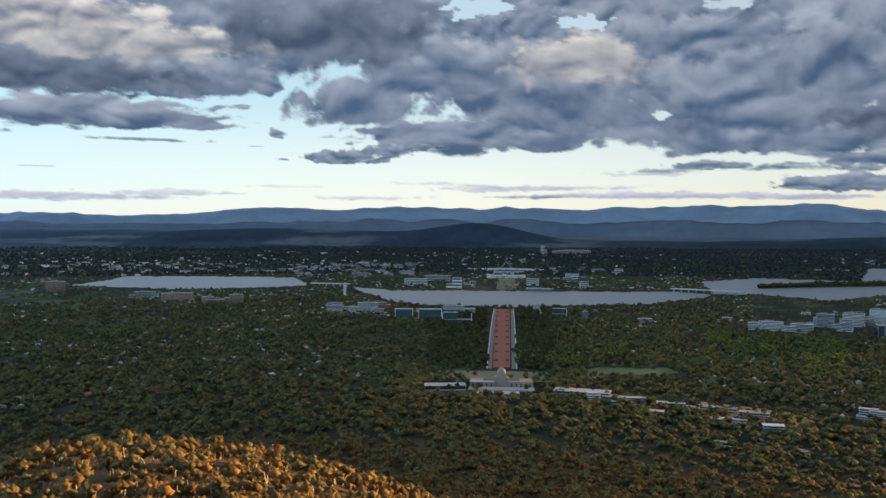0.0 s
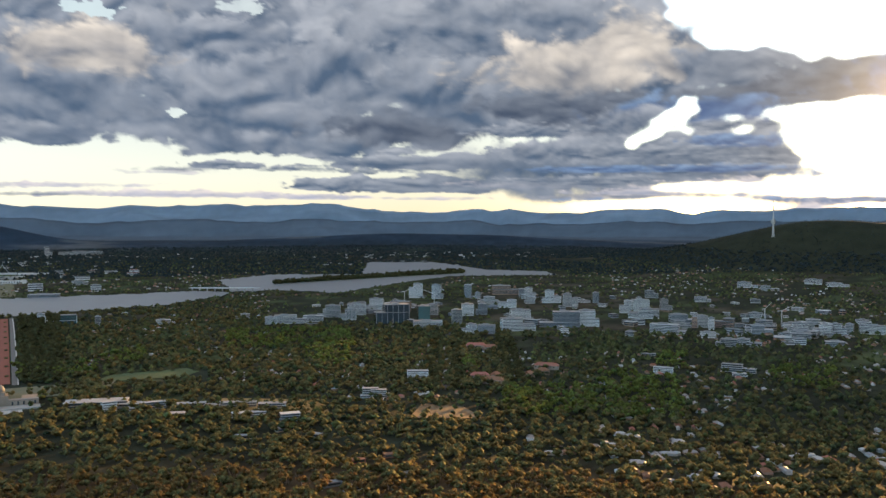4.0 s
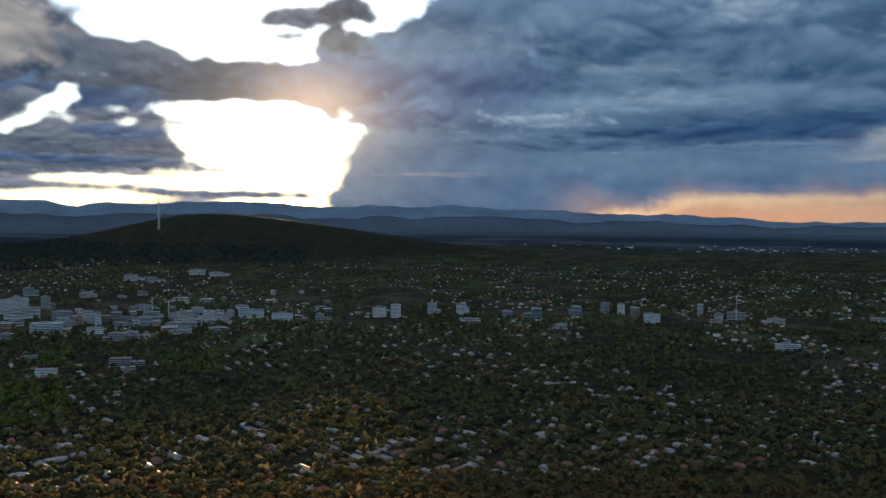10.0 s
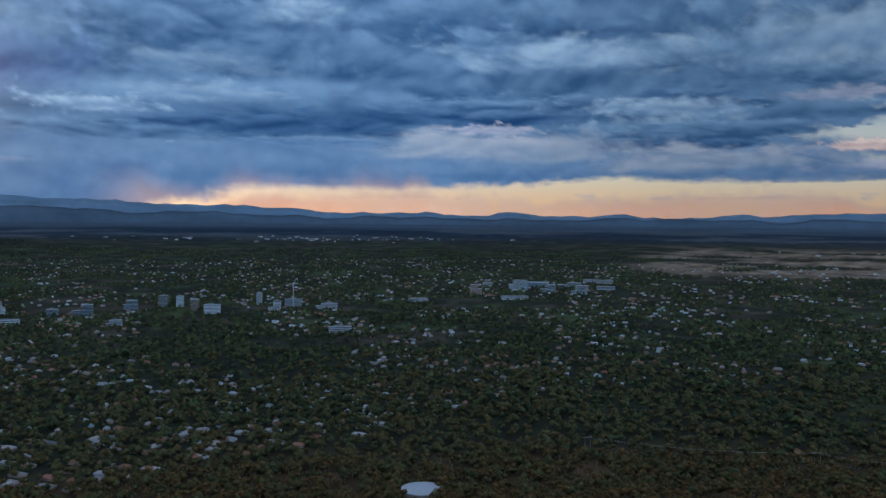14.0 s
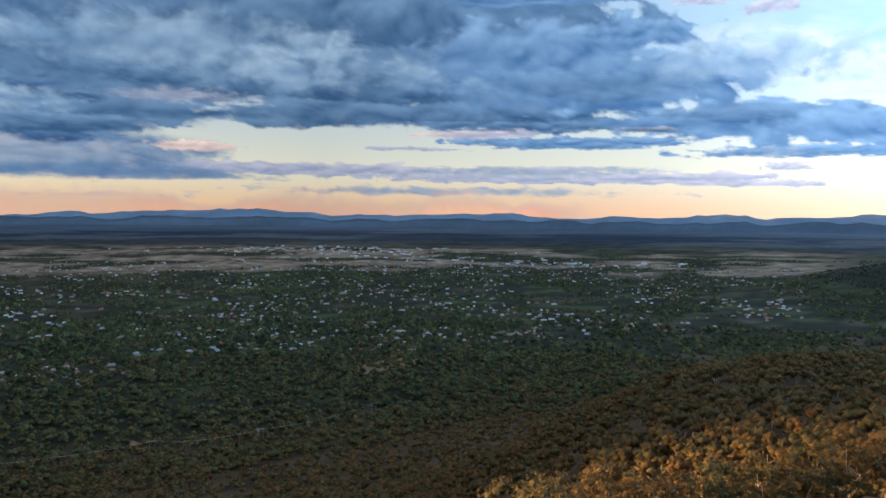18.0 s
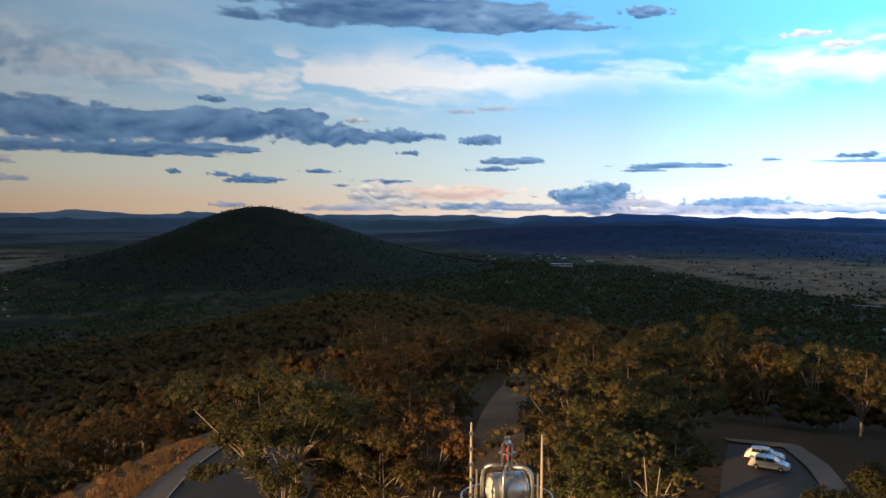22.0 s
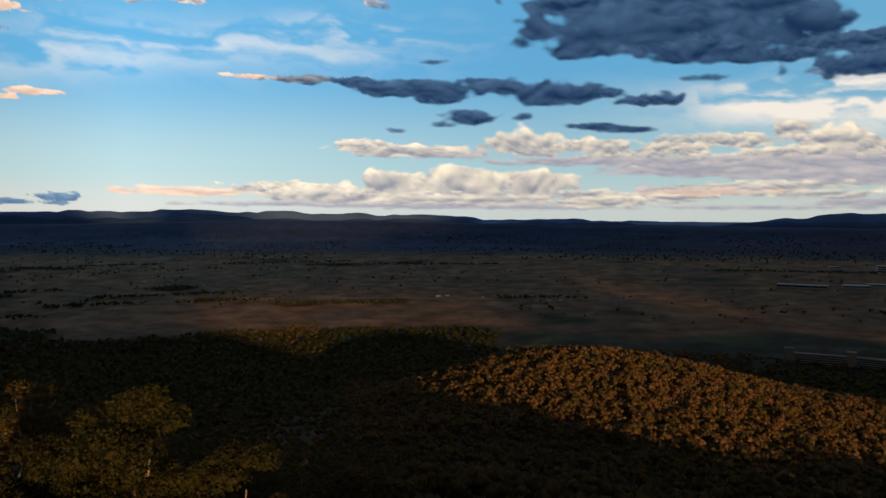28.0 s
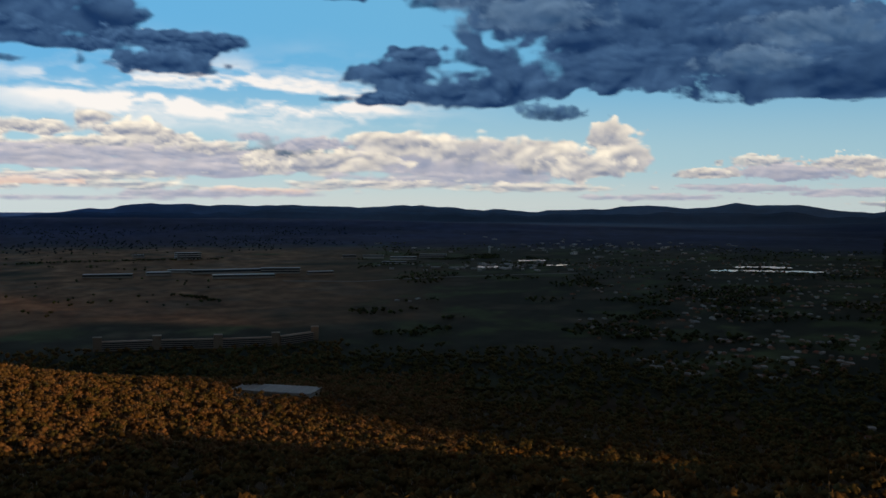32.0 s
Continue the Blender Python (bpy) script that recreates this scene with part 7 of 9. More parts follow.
# power line over the bush ----------------------------------------------------------
def power_line():
    poles = [(-110.0, 1020), (-124.2, 1035), (-131.0, 1060), (-138.5, 1190)]
    tops = []
    for az, r in poles:
        m = at_plan(az, r, 20)
        p = thing("power_pole", "steel H-frame power pole above the bush", "power pole", m, "power poles")
        for s in (-1, 1):
            bm = bmesh.new()
            tube(bm, [(s * 3.2, 0, -1), (s * 3.2, 0, 21)], [0.28, 0.2], 6)
            part("post", bm, M_STEEL, p)
        part("crossarm", boxes((-6, 6, -0.2, 0.2, 19.4, 20.0)), M_STEEL, p)
        tops.append(m)
    for k in range(len(tops) - 1):
        for x in (-5.5, 0, 5.5):
            a, b = tops[k] @ Vector((x, 0, 19.2)), tops[k + 1] @ Vector((x, 0, 19.2))
            bm = bmesh.new()
            pts = [a.lerp(b, t / 10) - Vector((0, 0, 4 * 5 * (t / 10) * (1 - t / 10))) for t in range(11)]
            tube(bm, pts, 0.05, 3)
            part("power_cable", bm, M_STEEL)
            tagged(scene.collection.objects[-1], "thin sagging power cable over the bush", "cable", "power cables")


power_line()

# ---------- clouds ----------
# A far backdrop ring of evening clouds. Its gaps let the low sun and the clear sky through.
SKY_AZ = np.arange(-330, 30, 0.15, dtype=np.float32)
SKY_EL = np.concatenate([np.arange(-2.0, -0.5, 0.3), np.arange(-0.5, 15.2, 0.1), np.arange(15.2, 24.0, 0.8)]).astype(np.float32)
sky_a, sky_e = np.meshgrid(SKY_AZ, SKY_EL)


def tint(r, g, b):
    """Linear light of a sky colour given as 0 to 255."""
    return np.array([(c / 255.0) ** 2.2 for c in (r, g, b)])


# shaded base and lit top of each kind of cloud
SLATE = (tint(72, 90, 114), tint(150, 158, 172))
ASH = (tint(112, 118, 130), tint(212, 206, 200))
UMBER = (tint(66, 78, 98), tint(116, 126, 142))
STORM = (tint(58, 88, 122), tint(120, 150, 180))
DUSK = (tint(62, 86, 128), tint(118, 146, 184))
PALE = (tint(122, 150, 178), tint(180, 202, 218))
HAZE = (tint(84, 114, 150), tint(118, 144, 172))
NAVY = (tint(40, 68, 106), tint(86, 118, 154))
MAUVE = (tint(128, 146, 166), tint(168, 174, 184))
EAST = (tint(76, 110, 150), tint(134, 166, 198))
INK = (tint(30, 54, 90), tint(74, 106, 144))
LILAC = (tint(146, 154, 176), tint(206, 200, 204))
WARM = (tint(134, 142, 162), tint(255, 244, 224))
ROSE = (tint(206, 178, 168), tint(252, 226, 206))
PEACH = (tint(232, 162, 130), tint(248, 190, 142))

# light of the sky round the compass: the sunlit east is the brightest
GAIN_AZ = [-330, -303, -265, -238, -222, -205, -190, -180, -156, -135, -115, -100, -80, -60, 0, 30]
GAIN = [1.51, 1.58, 1.69, 2.05, 1.36, 0.72, 0.504, 0.389, 0.245, 0.173, 0.191, 0.266, 0.266, 0.223, 0.259, 0.259]
gain = np.interp(sky_a, GAIN_AZ, GAIN)[..., None]
cloud_colour = np.ones(sky_a.shape + (3,)) * tint(150, 156, 164)
cover = np.zeros_like(sky_a)
bank_count = 0


def window(az, el, wide, high):
    """The part of the sky that a cloud can reach, and the places in it relative to the cloud."""
    j0, j1 = np.searchsorted(SKY_AZ, (az - wide * 1.7, az + wide * 1.7))
    i0, i1 = np.searchsorted(SKY_EL, (el - high * 1.9, el + high * 1.9))
    return slice(i0, max(i1, i0 + 1)), slice(j0, max(j1, j0 + 1))


def bank(az, el, wide, high, kind, dense=1.0, soft=0.46, ragged=0.68, base=0.78):
    """Lays one cloud over those behind it: wide and high are half sizes in degrees; its base is flatter than its top."""
    global bank_count
    bank_count += 1
    w = window(az, el, wide, high)
    a, e = sky_a[w], sky_e[w]
    if a.size == 0:
        return
    span = min(max(high * 0.95, 0.42), 2.4)
    sx, sy = (a - az) / (span * min(max(0.36 * wide / high, 1.5), 4.0)), (e - el) / span
    bx, by = swirl(sx * 0.55, sy * 0.55, 900 + bank_count), swirl(sx * 0.55 + 31, sy * 0.55, 700 + bank_count)
    sx, sy = sx + 0.5 * bx, sy + 0.5 * by
    n, heap = puffs(sx, sy, 6, 300 + bank_count, 0.56)
    bulk = puffs(sx * 0.62, sy * 0.62, 3, 400 + bank_count, 0.42)[1]
    over = puffs(sx * 0.62 + 0.04, sy * 0.62 + 0.18, 3, 400 + bank_count, 0.42)[1]
    u, v = (a - az) / wide, (e - el) / high
    d = np.sqrt(u * u + np.square(np.where(v < 0, v / base, v)))
    f = 1.0 - d + ragged * (1.05 * n + 0.8 * (heap - 0.33)) * (0.65 + 0.35 * np.clip(v + 1, 0, 1))
    alpha = dense * smooth(0.0, soft, f)
    depth = smooth(0.05, 0.9, f)
    light = np.clip(0.44 + 0.42 * v + 0.75 * (bulk - over) + 0.22 * (bulk - 0.36) + 0.34 * (heap - 0.36) - 0.12 * depth, 0, 1)[..., None]
    colour = kind[0] * (1 - light) + kind[1] * light
    old = cover[w]
    total = old + alpha * (1 - old)
    share = (alpha / np.maximum(total, 1e-4))[..., None]
    cloud_colour[w] = cloud_colour[w] * (1 - share) + colour * share
    cover[w] = total


def drift(az0, az1, el0, el1, count, wide0, wide1, high0, high1, kinds, seed, dense):
    """Many clouds, farther ones lower and flatter."""
    r_ = random.Random(seed)
    places = sorted(((r_.uniform(az0, az1), r_.uniform(el0, el1)) for k in range(count)), key=lambda p: -p[1])
    for k, (a, e) in enumerate(places):
        s = 0.6 + 0.6 * (e - el0) / (el1 - el0)
        bank(a, e, r_.uniform(wide0, wide1), r_.uniform(high0, high1) * s, kinds[k % len(kinds)], dense, 0.5)


def gap_in(az, el, wide, high, amount=1.0, ragged=0.5, square=2, size=0.85, soft=0.24):
    """Opens a hole in the clouds."""
    w = window(az, el, wide, high)
    a, e = sky_a[w], sky_e[w]
    n = fbm(a / max(0.8, wide * 0.35), e / max(0.4, high * 0.35), 5, 611) - 0.5
    d = np.power(np.power(np.abs(a - az) / wide, square) + np.power(np.abs(e - el) / high, square), 1 / square)
    cover[w] *= 1 - amount * smooth(0.0, soft, size - d + ragged * 1.6 * n)


def rain_light(az0, az1, top, amount):
    """Peach light through rain over the horizon."""
    w = smooth(az0 + 4, az0 - 4, sky_a) * smooth(az1 - 4, az1 + 4, sky_a)
    edge = top + 2.4 * (fbm(sky_a / 4.0, sky_e * 0 + 3.1, 4, 701) - 0.5) + 0.6 * (fbm(sky_a / 0.9, sky_e / 3, 3, 703) - 0.5)
    k = amount * w * (1 - smooth(0.05, 1.1, sky_e / np.maximum(edge, 0.3))) * (0.65 + 0.7 * (fbm(sky_a / 5, sky_e / 2.5, 3, 705) - 0.2))
    k = np.clip(k, 0, 1)[..., None]
    glow = fbm(sky_a / 6.0, sky_e * 0, 3, 707)[..., None]
    cloud_colour[:] = cloud_colour * (1 - k) + k * (PEACH[0] * (1 - glow) + PEACH[1] * glow)
    cover[:] = np.maximum(cover, k[..., 0])


# the western deck: broad grey sheets, then the masses over a clear strip
bank(24, 12.5, 22, 6.0, SLATE, soft=0.2, ragged=0.3)
bank(-16, 12.6, 26, 6.6, SLATE, soft=0.2, ragged=0.3)
bank(-34, 11.5, 16, 5.0, SLATE, soft=0.2, ragged=0.3)
bank(-60, 21, 60, 8.0, SLATE, soft=0.2, ragged=0.2)
bank(6.9, 4.28, 3.41, 0.61, SLATE, 0.95)
bank(3.6, 4.76, 2.28, 0.68, SLATE, 0.8)
bank(11.0, 5.71, 0.76, 0.42, SLATE, 0.8)
bank(-25.0, 2.48, 4.93, 0.68, SLATE, 0.95)
bank(-17.5, 3.76, 3.41, 0.38, SLATE, 0.8)
bank(-22.8, 1.72, 5.31, 0.30, LILAC, 0.8)
bank(-2.9, 2.24, 4.17, 0.34, LILAC, 0.6)
bank(-13.6, 1.81, 9.11, 0.38, LILAC, 0.7)
bank(24.3, 1.46, 6.45, 0.34, LILAC, 0.7)
bank(17.7, 1.78, 4.55, 0.30, LILAC, 0.6)
bank(25.6, 3.28, 1.52, 0.11, LILAC, 0.6)
bank(12.4, 4.87, 0.76, 0.11, SLATE, 0.6)
bank(19.4, 5.13, 4.17, 0.19, SLATE, 0.7)
bank(-21.1, 5.42, 10.24, 1.71, SLATE)
bank(-2.9, 5.80, 11.38, 1.67, SLATE)
bank(-13.9, 6.54, 5.31, 2.28, SLATE)
bank(22.7, 6.57, 11.00, 1.37, SLATE)
bank(5.4, 7.82, 5.31, 2.47, SLATE)
bank(-6.6, 7.98, 8.35, 3.04, SLATE)
bank(-19.8, 8.09, 8.73, 3.41, SLATE)
bank(16.6, 9.11, 6.83, 2.09, SLATE)
bank(24.2, 9.01, 9.11, 1.90, UMBER)
bank(-8.8, 10.47, 6.45, 2.28, ASH)
bank(0.2, 10.23, 5.69, 2.66, SLATE)
bank(-24.6, 9.98, 5.31, 3.04, SLATE)
bank(21.0, 11.09, 9.86, 1.71, ASH)
bank(7.6, 12.28, 7.97, 3.04, UMBER)
bank(-4.4, 13.06, 5.31, 1.52, SLATE)
bank(25.4, 12.51, 7.59, 1.52, ASH)
bank(-17.0, 11.86, 6.07, 1.90, SLATE)
# towards the sun: heavy grey masses with pale shoulders over a bright strip
bank(-29.9, 2.56, 7.59, 0.76, SLATE, 0.95)
bank(-37.8, 2.54, 5.69, 0.38, LILAC, 0.8)
bank(-46.6, 2.76, 7.21, 0.49, SLATE, 0.9)
bank(-48.4, 1.84, 6.07, 0.27, LILAC, 0.8)
bank(-41.9, 1.70, 6.07, 0.23, LILAC, 0.7)
bank(-29.9, 3.99, 8.73, 0.76, SLATE)
bank(-39.0, 4.63, 4.55, 0.76, SLATE)
bank(-44.1, 5.29, 4.93, 0.99, SLATE)
bank(-29.5, 6.23, 7.59, 1.71, UMBER)
bank(-39.7, 6.91, 8.73, 1.44, UMBER)
bank(-32.9, 8.63, 7.21, 3.41, SLATE)
bank(-34.4, 12.42, 7.21, 2.28, SLATE)
bank(-42.6, 10.98, 5.69, 2.85, ASH)
bank(-38.2, 13.07, 4.55, 2.28, SLATE)
# the bands over and beside the sun
bank(-42, 3.4, 16, 3.4, SLATE, 0.8, soft=0.6, ragged=0.3)
bank(-50.5, 4.4, 5.5, 2.2, SLATE, 0.9)
bank(-68.5, 3.2, 6.0, 4.4, HAZE, soft=0.5, ragged=0.2, base=1.6)
bank(-73, 2.6, 9.5, 4.0, HAZE, soft=0.7, ragged=0.15, base=1.6)
bank(-39.5, 4.61, 4.93, 1.14, SLATE, 0.95)
bank(-45.9, 4.75, 5.31, 0.99, SLATE, 0.95)
bank(-37.2, 6.09, 4.55, 0.61, SLATE, 0.9)
bank(-50.3, 6.29, 4.55, 0.46, SLATE, 0.85)
bank(-48.8, 3.45, 5.69, 0.49, SLATE, 0.9)
bank(-40.6, 2.84, 7.21, 0.38, SLATE, 0.9)
bank(-51.8, 2.57, 6.45, 0.46, LILAC, 0.85)
bank(-45.5, 2.05, 5.69, 0.30, LILAC, 0.8)
bank(-55.6, 1.72, 5.69, 0.30, LILAC, 0.7)
bank(-51.8, 7.92, 12.52, 1.21, UMBER)
bank(-39.6, 7.80, 8.73, 1.29, UMBER)
bank(-59.0, 8.91, 11.38, 1.67, UMBER)
bank(-70.1, 6.79, 4.55, 1.29, UMBER)
bank(-67.5, 8.84, 5.69, 2.66, UMBER)
bank(-47.4, 9.65, 8.73, 1.90, SLATE)
bank(-40.6, 10.01, 7.59, 2.50, ASH)
bank(-65.0, 10.89, 3.79, 1.71, UMBER)
# the storm deck to the west and north-west
bank(-84, 11.0, 19, 6.4, STORM, soft=0.2, ragged=0.3)
bank(-108, 11.0, 24, 7.4, STORM, soft=0.2, ragged=0.2)
bank(-136, 11.5, 22, 6.2, STORM, soft=0.2, ragged=0.3)
bank(-110, 21, 60, 8.0, STORM, soft=0.2, ragged=0.2)
bank(-74, 4.4, 9.5, 4.4, HAZE, soft=0.5, ragged=0.2)
bank(-92, 3.6, 18, 2.6, HAZE, soft=0.5, ragged=0.2)
bank(-114, 3.8, 18, 2.4, HAZE, soft=0.5, ragged=0.25)
# banded storm deck with pale folds
bank(-88, 6.4, 24, 2.6, STORM, soft=0.4, ragged=0.2)
bank(-112, 6.2, 18, 2.4, STORM, soft=0.4, ragged=0.2)
bank(-67.9, 8.61, 12.52, 3.04, DUSK)
bank(-71.5, 11.21, 9.86, 1.90, PALE, 0.45, soft=0.9)
bank(-68.5, 6.77, 5.69, 1.29, DUSK, 0.95)
bank(-85.1, 11.79, 8.35, 1.90, STORM, 0.8)
bank(-90.7, 12.73, 4.17, 1.29, PALE, 0.7, soft=0.9)
bank(-84.3, 9.26, 7.59, 1.14, PALE, 0.35, soft=0.9)
bank(-97.8, 11.75, 9.86, 1.90, NAVY, 0.6, soft=0.8)
bank(-100.8, 10.77, 2.28, 0.53, PALE, 0.7, soft=0.9)
bank(-109.2, 9.86, 12.14, 2.28, STORM, 0.9)
bank(-110.8, 11.79, 8.35, 1.14, NAVY, 0.6, soft=0.8)
bank(-107.5, 9.44, 9.86, 0.99, PALE, 0.5, soft=0.9)
bank(-77.7, 6.47, 4.93, 0.76, PALE, 0.9, soft=0.7)
bank(-84.3, 7.44, 7.59, 0.99, PALE, 0.5, soft=0.8)
bank(-77.0, 4.94, 12.52, 0.83, STORM, 0.9)
bank(-88.8, 5.56, 10.62, 0.91, NAVY, 0.9)
bank(-100.8, 6.35, 11.38, 1.06, NAVY, 0.95)
bank(-112.2, 7.23, 9.86, 0.99, NAVY, 0.95)
bank(-113.9, 5.45, 6.07, 1.37, PALE, 0.7, soft=0.8)
bank(-113.6, 4.50, 9.11, 0.61, NAVY, 0.9)
bank(-104.4, 4.67, 4.17, 0.42, LILAC, 0.8)
bank(-98.6, 4.17, 2.28, 0.34, LILAC, 0.6)
bank(-91.1, 4.59, 6.07, 0.38, HAZE, 0.8)
bank(-72.8, 2.94, 6.45, 0.23, LILAC, 0.5)
# paler lumps over a dark base to the north
bank(-104.2, 9.08, 12.52, 2.66, STORM)
bank(-109.3, 10.23, 9.11, 1.52, PALE, 0.8, soft=0.8)
bank(-101.4, 11.20, 6.07, 0.83, STORM, 0.5, soft=0.8)
bank(-104.2, 6.97, 9.48, 0.91, STORM, 0.85)
bank(-114.5, 6.88, 6.83, 0.83, PALE, 0.8, soft=0.7)
bank(-125.0, 10.48, 10.62, 3.04, PALE, 0.75, soft=0.8)
bank(-122.7, 8.65, 6.07, 0.83, STORM, 0.8)
bank(-133.9, 9.30, 8.35, 2.28, PALE, 0.9, soft=0.7)
bank(-136.9, 9.94, 2.66, 1.67, PALE, 0.9, soft=0.6)
bank(-144.6, 8.91, 10.62, 2.66, STORM, 0.9)
bank(-142.9, 9.34, 6.83, 1.52, PALE, 0.7, soft=0.8)
bank(-125.7, 7.38, 6.07, 0.61, LILAC, 0.6, soft=0.8)
bank(-117.5, 5.36, 8.35, 0.76, STORM, 0.95)
bank(-134.7, 6.45, 11.38, 1.21, STORM, 0.85)
bank(-147.0, 6.72, 9.11, 1.59, STORM, 0.95)
bank(-150.4, 8.89, 5.69, 1.52, EAST, 0.7, soft=0.8)
bank(-148.6, 5.79, 7.59, 0.61, STORM, 0.8)
bank(-104.8, 4.22, 12.52, 1.52, MAUVE, 0.95, soft=0.7)
bank(-117.4, 3.43, 9.86, 1.14, MAUVE, 0.95, soft=0.7)
bank(-103.5, 5.46, 3.41, 0.46, LILAC, 0.7)
bank(-127.2, 4.29, 2.28, 0.53, ROSE, 0.8)
bank(-102.2, 2.49, 9.86, 0.53, HAZE, 0.8, soft=0.8)
# cream gap under the deck, and long lilac streaks in it
# streaks
bank(-134.2, 2.95, 13.0, 0.62, LILAC, dense=0.9)
bank(-148.6, 2.50, 14.40, 0.45, LILAC, dense=0.85)
bank(-141.0, 4.40, 4.55, 0.19, LILAC, dense=0.75)
bank(-151.6, 4.78, 8.34, 0.53, EAST, dense=0.75)
bank(-144.0, 5.38, 3.79, 0.27, ROSE, dense=0.6)
bank(-126.6, 4.32, 3.03, 0.45, ROSE, dense=0.75)
# long blue-grey bank of the north-east and small clouds
bank(-153.5, 8.79, 12.89, 3.03, EAST)
bank(-148.9, 10.69, 9.10, 2.12, EAST)
bank(-155.8, 11.82, 4.55, 1.21, EAST)
bank(-161.8, 9.93, 6.82, 1.82, PALE, dense=0.6)
bank(-169.4, 9.55, 9.10, 2.27, PALE, dense=0.45)
bank(-153.5, 8.41, 8.34, 1.21, STORM, dense=0.6)
bank(-161.8, 5.99, 10.61, 1.52, EAST)
bank(-163.3, 6.52, 8.34, 0.91, STORM, dense=0.6)
bank(-170.2, 5.53, 8.34, 1.67, EAST)
bank(-177.7, 5.76, 8.34, 1.36, EAST)
bank(-182.7, 6.29, 2.88, 0.99, EAST)
bank(-185.3, 5.38, 3.79, 0.99, EAST)
bank(-189.9, 5.31, 3.41, 0.61, EAST)
bank(-174.3, 4.17, 7.58, 0.61, EAST)
bank(-165.6, 4.17, 8.34, 0.61, EAST, dense=0.75)
bank(-152.0, 4.85, 9.10, 0.45, EAST)
bank(-145.9, 5.38, 4.55, 0.45, LILAC, dense=0.75)
bank(-156.5, 5.69, 3.03, 0.20, SLATE)
bank(-178.1, 7.43, 0.99, 0.27, EAST)
bank(-164.9, 3.26, 1.82, 0.38, LILAC, dense=0.75)
bank(-154.2, 2.50, 12.89, 0.53, LILAC)
bank(-162.6, 2.20, 6.06, 0.30, LILAC, dense=0.75)
bank(-148.9, 3.11, 6.06, 0.30, LILAC, dense=0.6)
bank(-148.9, 14.02, 8.34, 0.68, EAST)
bank(-159.9, 13.57, 2.27, 0.45, LILAC, dense=0.75)
bank(-163.7, 12.96, 2.27, 0.61, LILAC, dense=0.75)
bank(-191.4, 13.11, 13.64, 1.21, EAST)
bank(-186.8, 14.10, 9.10, 0.91, EAST)
bank(-197.4, 12.58, 6.82, 0.83, EAST)
bank(-175.6, 2.80, 0.53, 0.23, EAST)
bank(-180.6, 2.35, 2.58, 0.38, EAST)
bank(-178.5, 2.65, 0.91, 0.23, EAST, dense=0.75)
bank(-184.8, 2.96, 1.21, 0.20, EAST)
bank(-190.8, 4.24, 0.91, 0.23, EAST)
bank(-195.6, 5.08, 1.36, 0.53, EAST)
bank(-197.8, 3.71, 2.88, 0.30, EAST)
bank(-196.3, 3.18, 1.67, 0.23, EAST)
bank(-189.1, 2.35, 2.12, 0.20, EAST)
bank(-186.2, 2.05, 0.68, 0.15, EAST, dense=0.75)
bank(-178.9, 0.68, 1.36, 0.23, LILAC)
bank(-196.7, 7.20, 1.52, 0.30, LILAC, dense=0.6)
bank(-187.2, 6.37, 1.06, 0.30, WARM, dense=0.75)
bank(-193.7, 1.59, 5.31, 0.61, ROSE, dense=0.8)
bank(-189.9, 1.44, 1.36, 0.68, WARM)
bank(-188.5, 1.44, 1.21, 0.76, WARM)
bank(-188.0, 1.14, 0.91, 0.53, WARM)
bank(-191.4, 0.83, 3.03, 0.30, WARM, dense=0.75)
bank(-186.8, 0.53, 4.55, 0.30, LILAC, dense=0.75)
bank(-197.4, 0.68, 6.82, 0.38, EAST, dense=0.75)
bank(-203.1, 1.44, 1.36, 0.53, EAST)
bank(-195.9, 0.38, 1.52, 0.23, WARM, dense=0.75)
# heaped clouds on the north-eastern horizon
bank(-208.9, 0.44, 9.86, 0.30, LILAC, 0.9)
bank(-202.9, 1.05, 3.04, 1.21, EAST)
bank(-204.1, 1.46, 1.52, 0.83, EAST)
bank(-210.7, 0.81, 2.47, 0.61, EAST)
bank(-214.2, 0.76, 3.41, 0.57, EAST)
bank(-218.6, 0.70, 3.04, 0.46, EAST)
bank(-222.5, 0.89, 3.22, 1.02, EAST)
bank(-192.4, 1.47, 4.93, 0.53, ROSE, 0.85)
bank(-188.3, 1.57, 1.71, 0.99, WARM)
bank(-189.0, 1.27, 2.66, 0.53, WARM)
# scattered small clouds of the east
bank(-206.3, 13.11, 1.82, 0.53, EAST)
bank(-218.0, 10.46, 1.67, 0.38, LILAC, dense=0.75)
bank(-229.4, 10.69, 2.12, 0.38, EAST)
bank(-231.3, 13.87, 2.58, 0.83, ROSE)
bank(-233.6, 13.11, 2.27, 0.76, WARM)
bank(-227.9, 7.13, 1.06, 0.23, ROSE, dense=0.75)
bank(-232.8, 7.28, 2.12, 0.30, ROSE)
bank(-208.2, 3.41, 4.40, 0.26, EAST)
bank(-206.1, 3.11, 1.82, 0.18, EAST)
bank(-220.3, 3.56, 1.82, 0.23, EAST)
bank(-222.2, 3.18, 1.52, 0.15, EAST)
bank(-196.8, 3.71, 1.52, 0.30, EAST)
bank(-194.9, 5.08, 1.06, 0.38, EAST)
bank(-194.2, 6.97, 1.36, 0.23, LILAC, dense=0.6)
bank(-228.6, 2.35, 2.58, 0.20, EAST)
bank(-226.4, 2.20, 1.06, 0.15, EAST)
bank(-202.1, 1.44, 2.58, 0.61, EAST)
bank(-204.0, 1.90, 1.67, 0.53, EAST)
bank(-205.9, 0.99, 2.27, 0.38, LILAC)
bank(-199.8, 0.68, 4.55, 0.23, LILAC, dense=0.75)
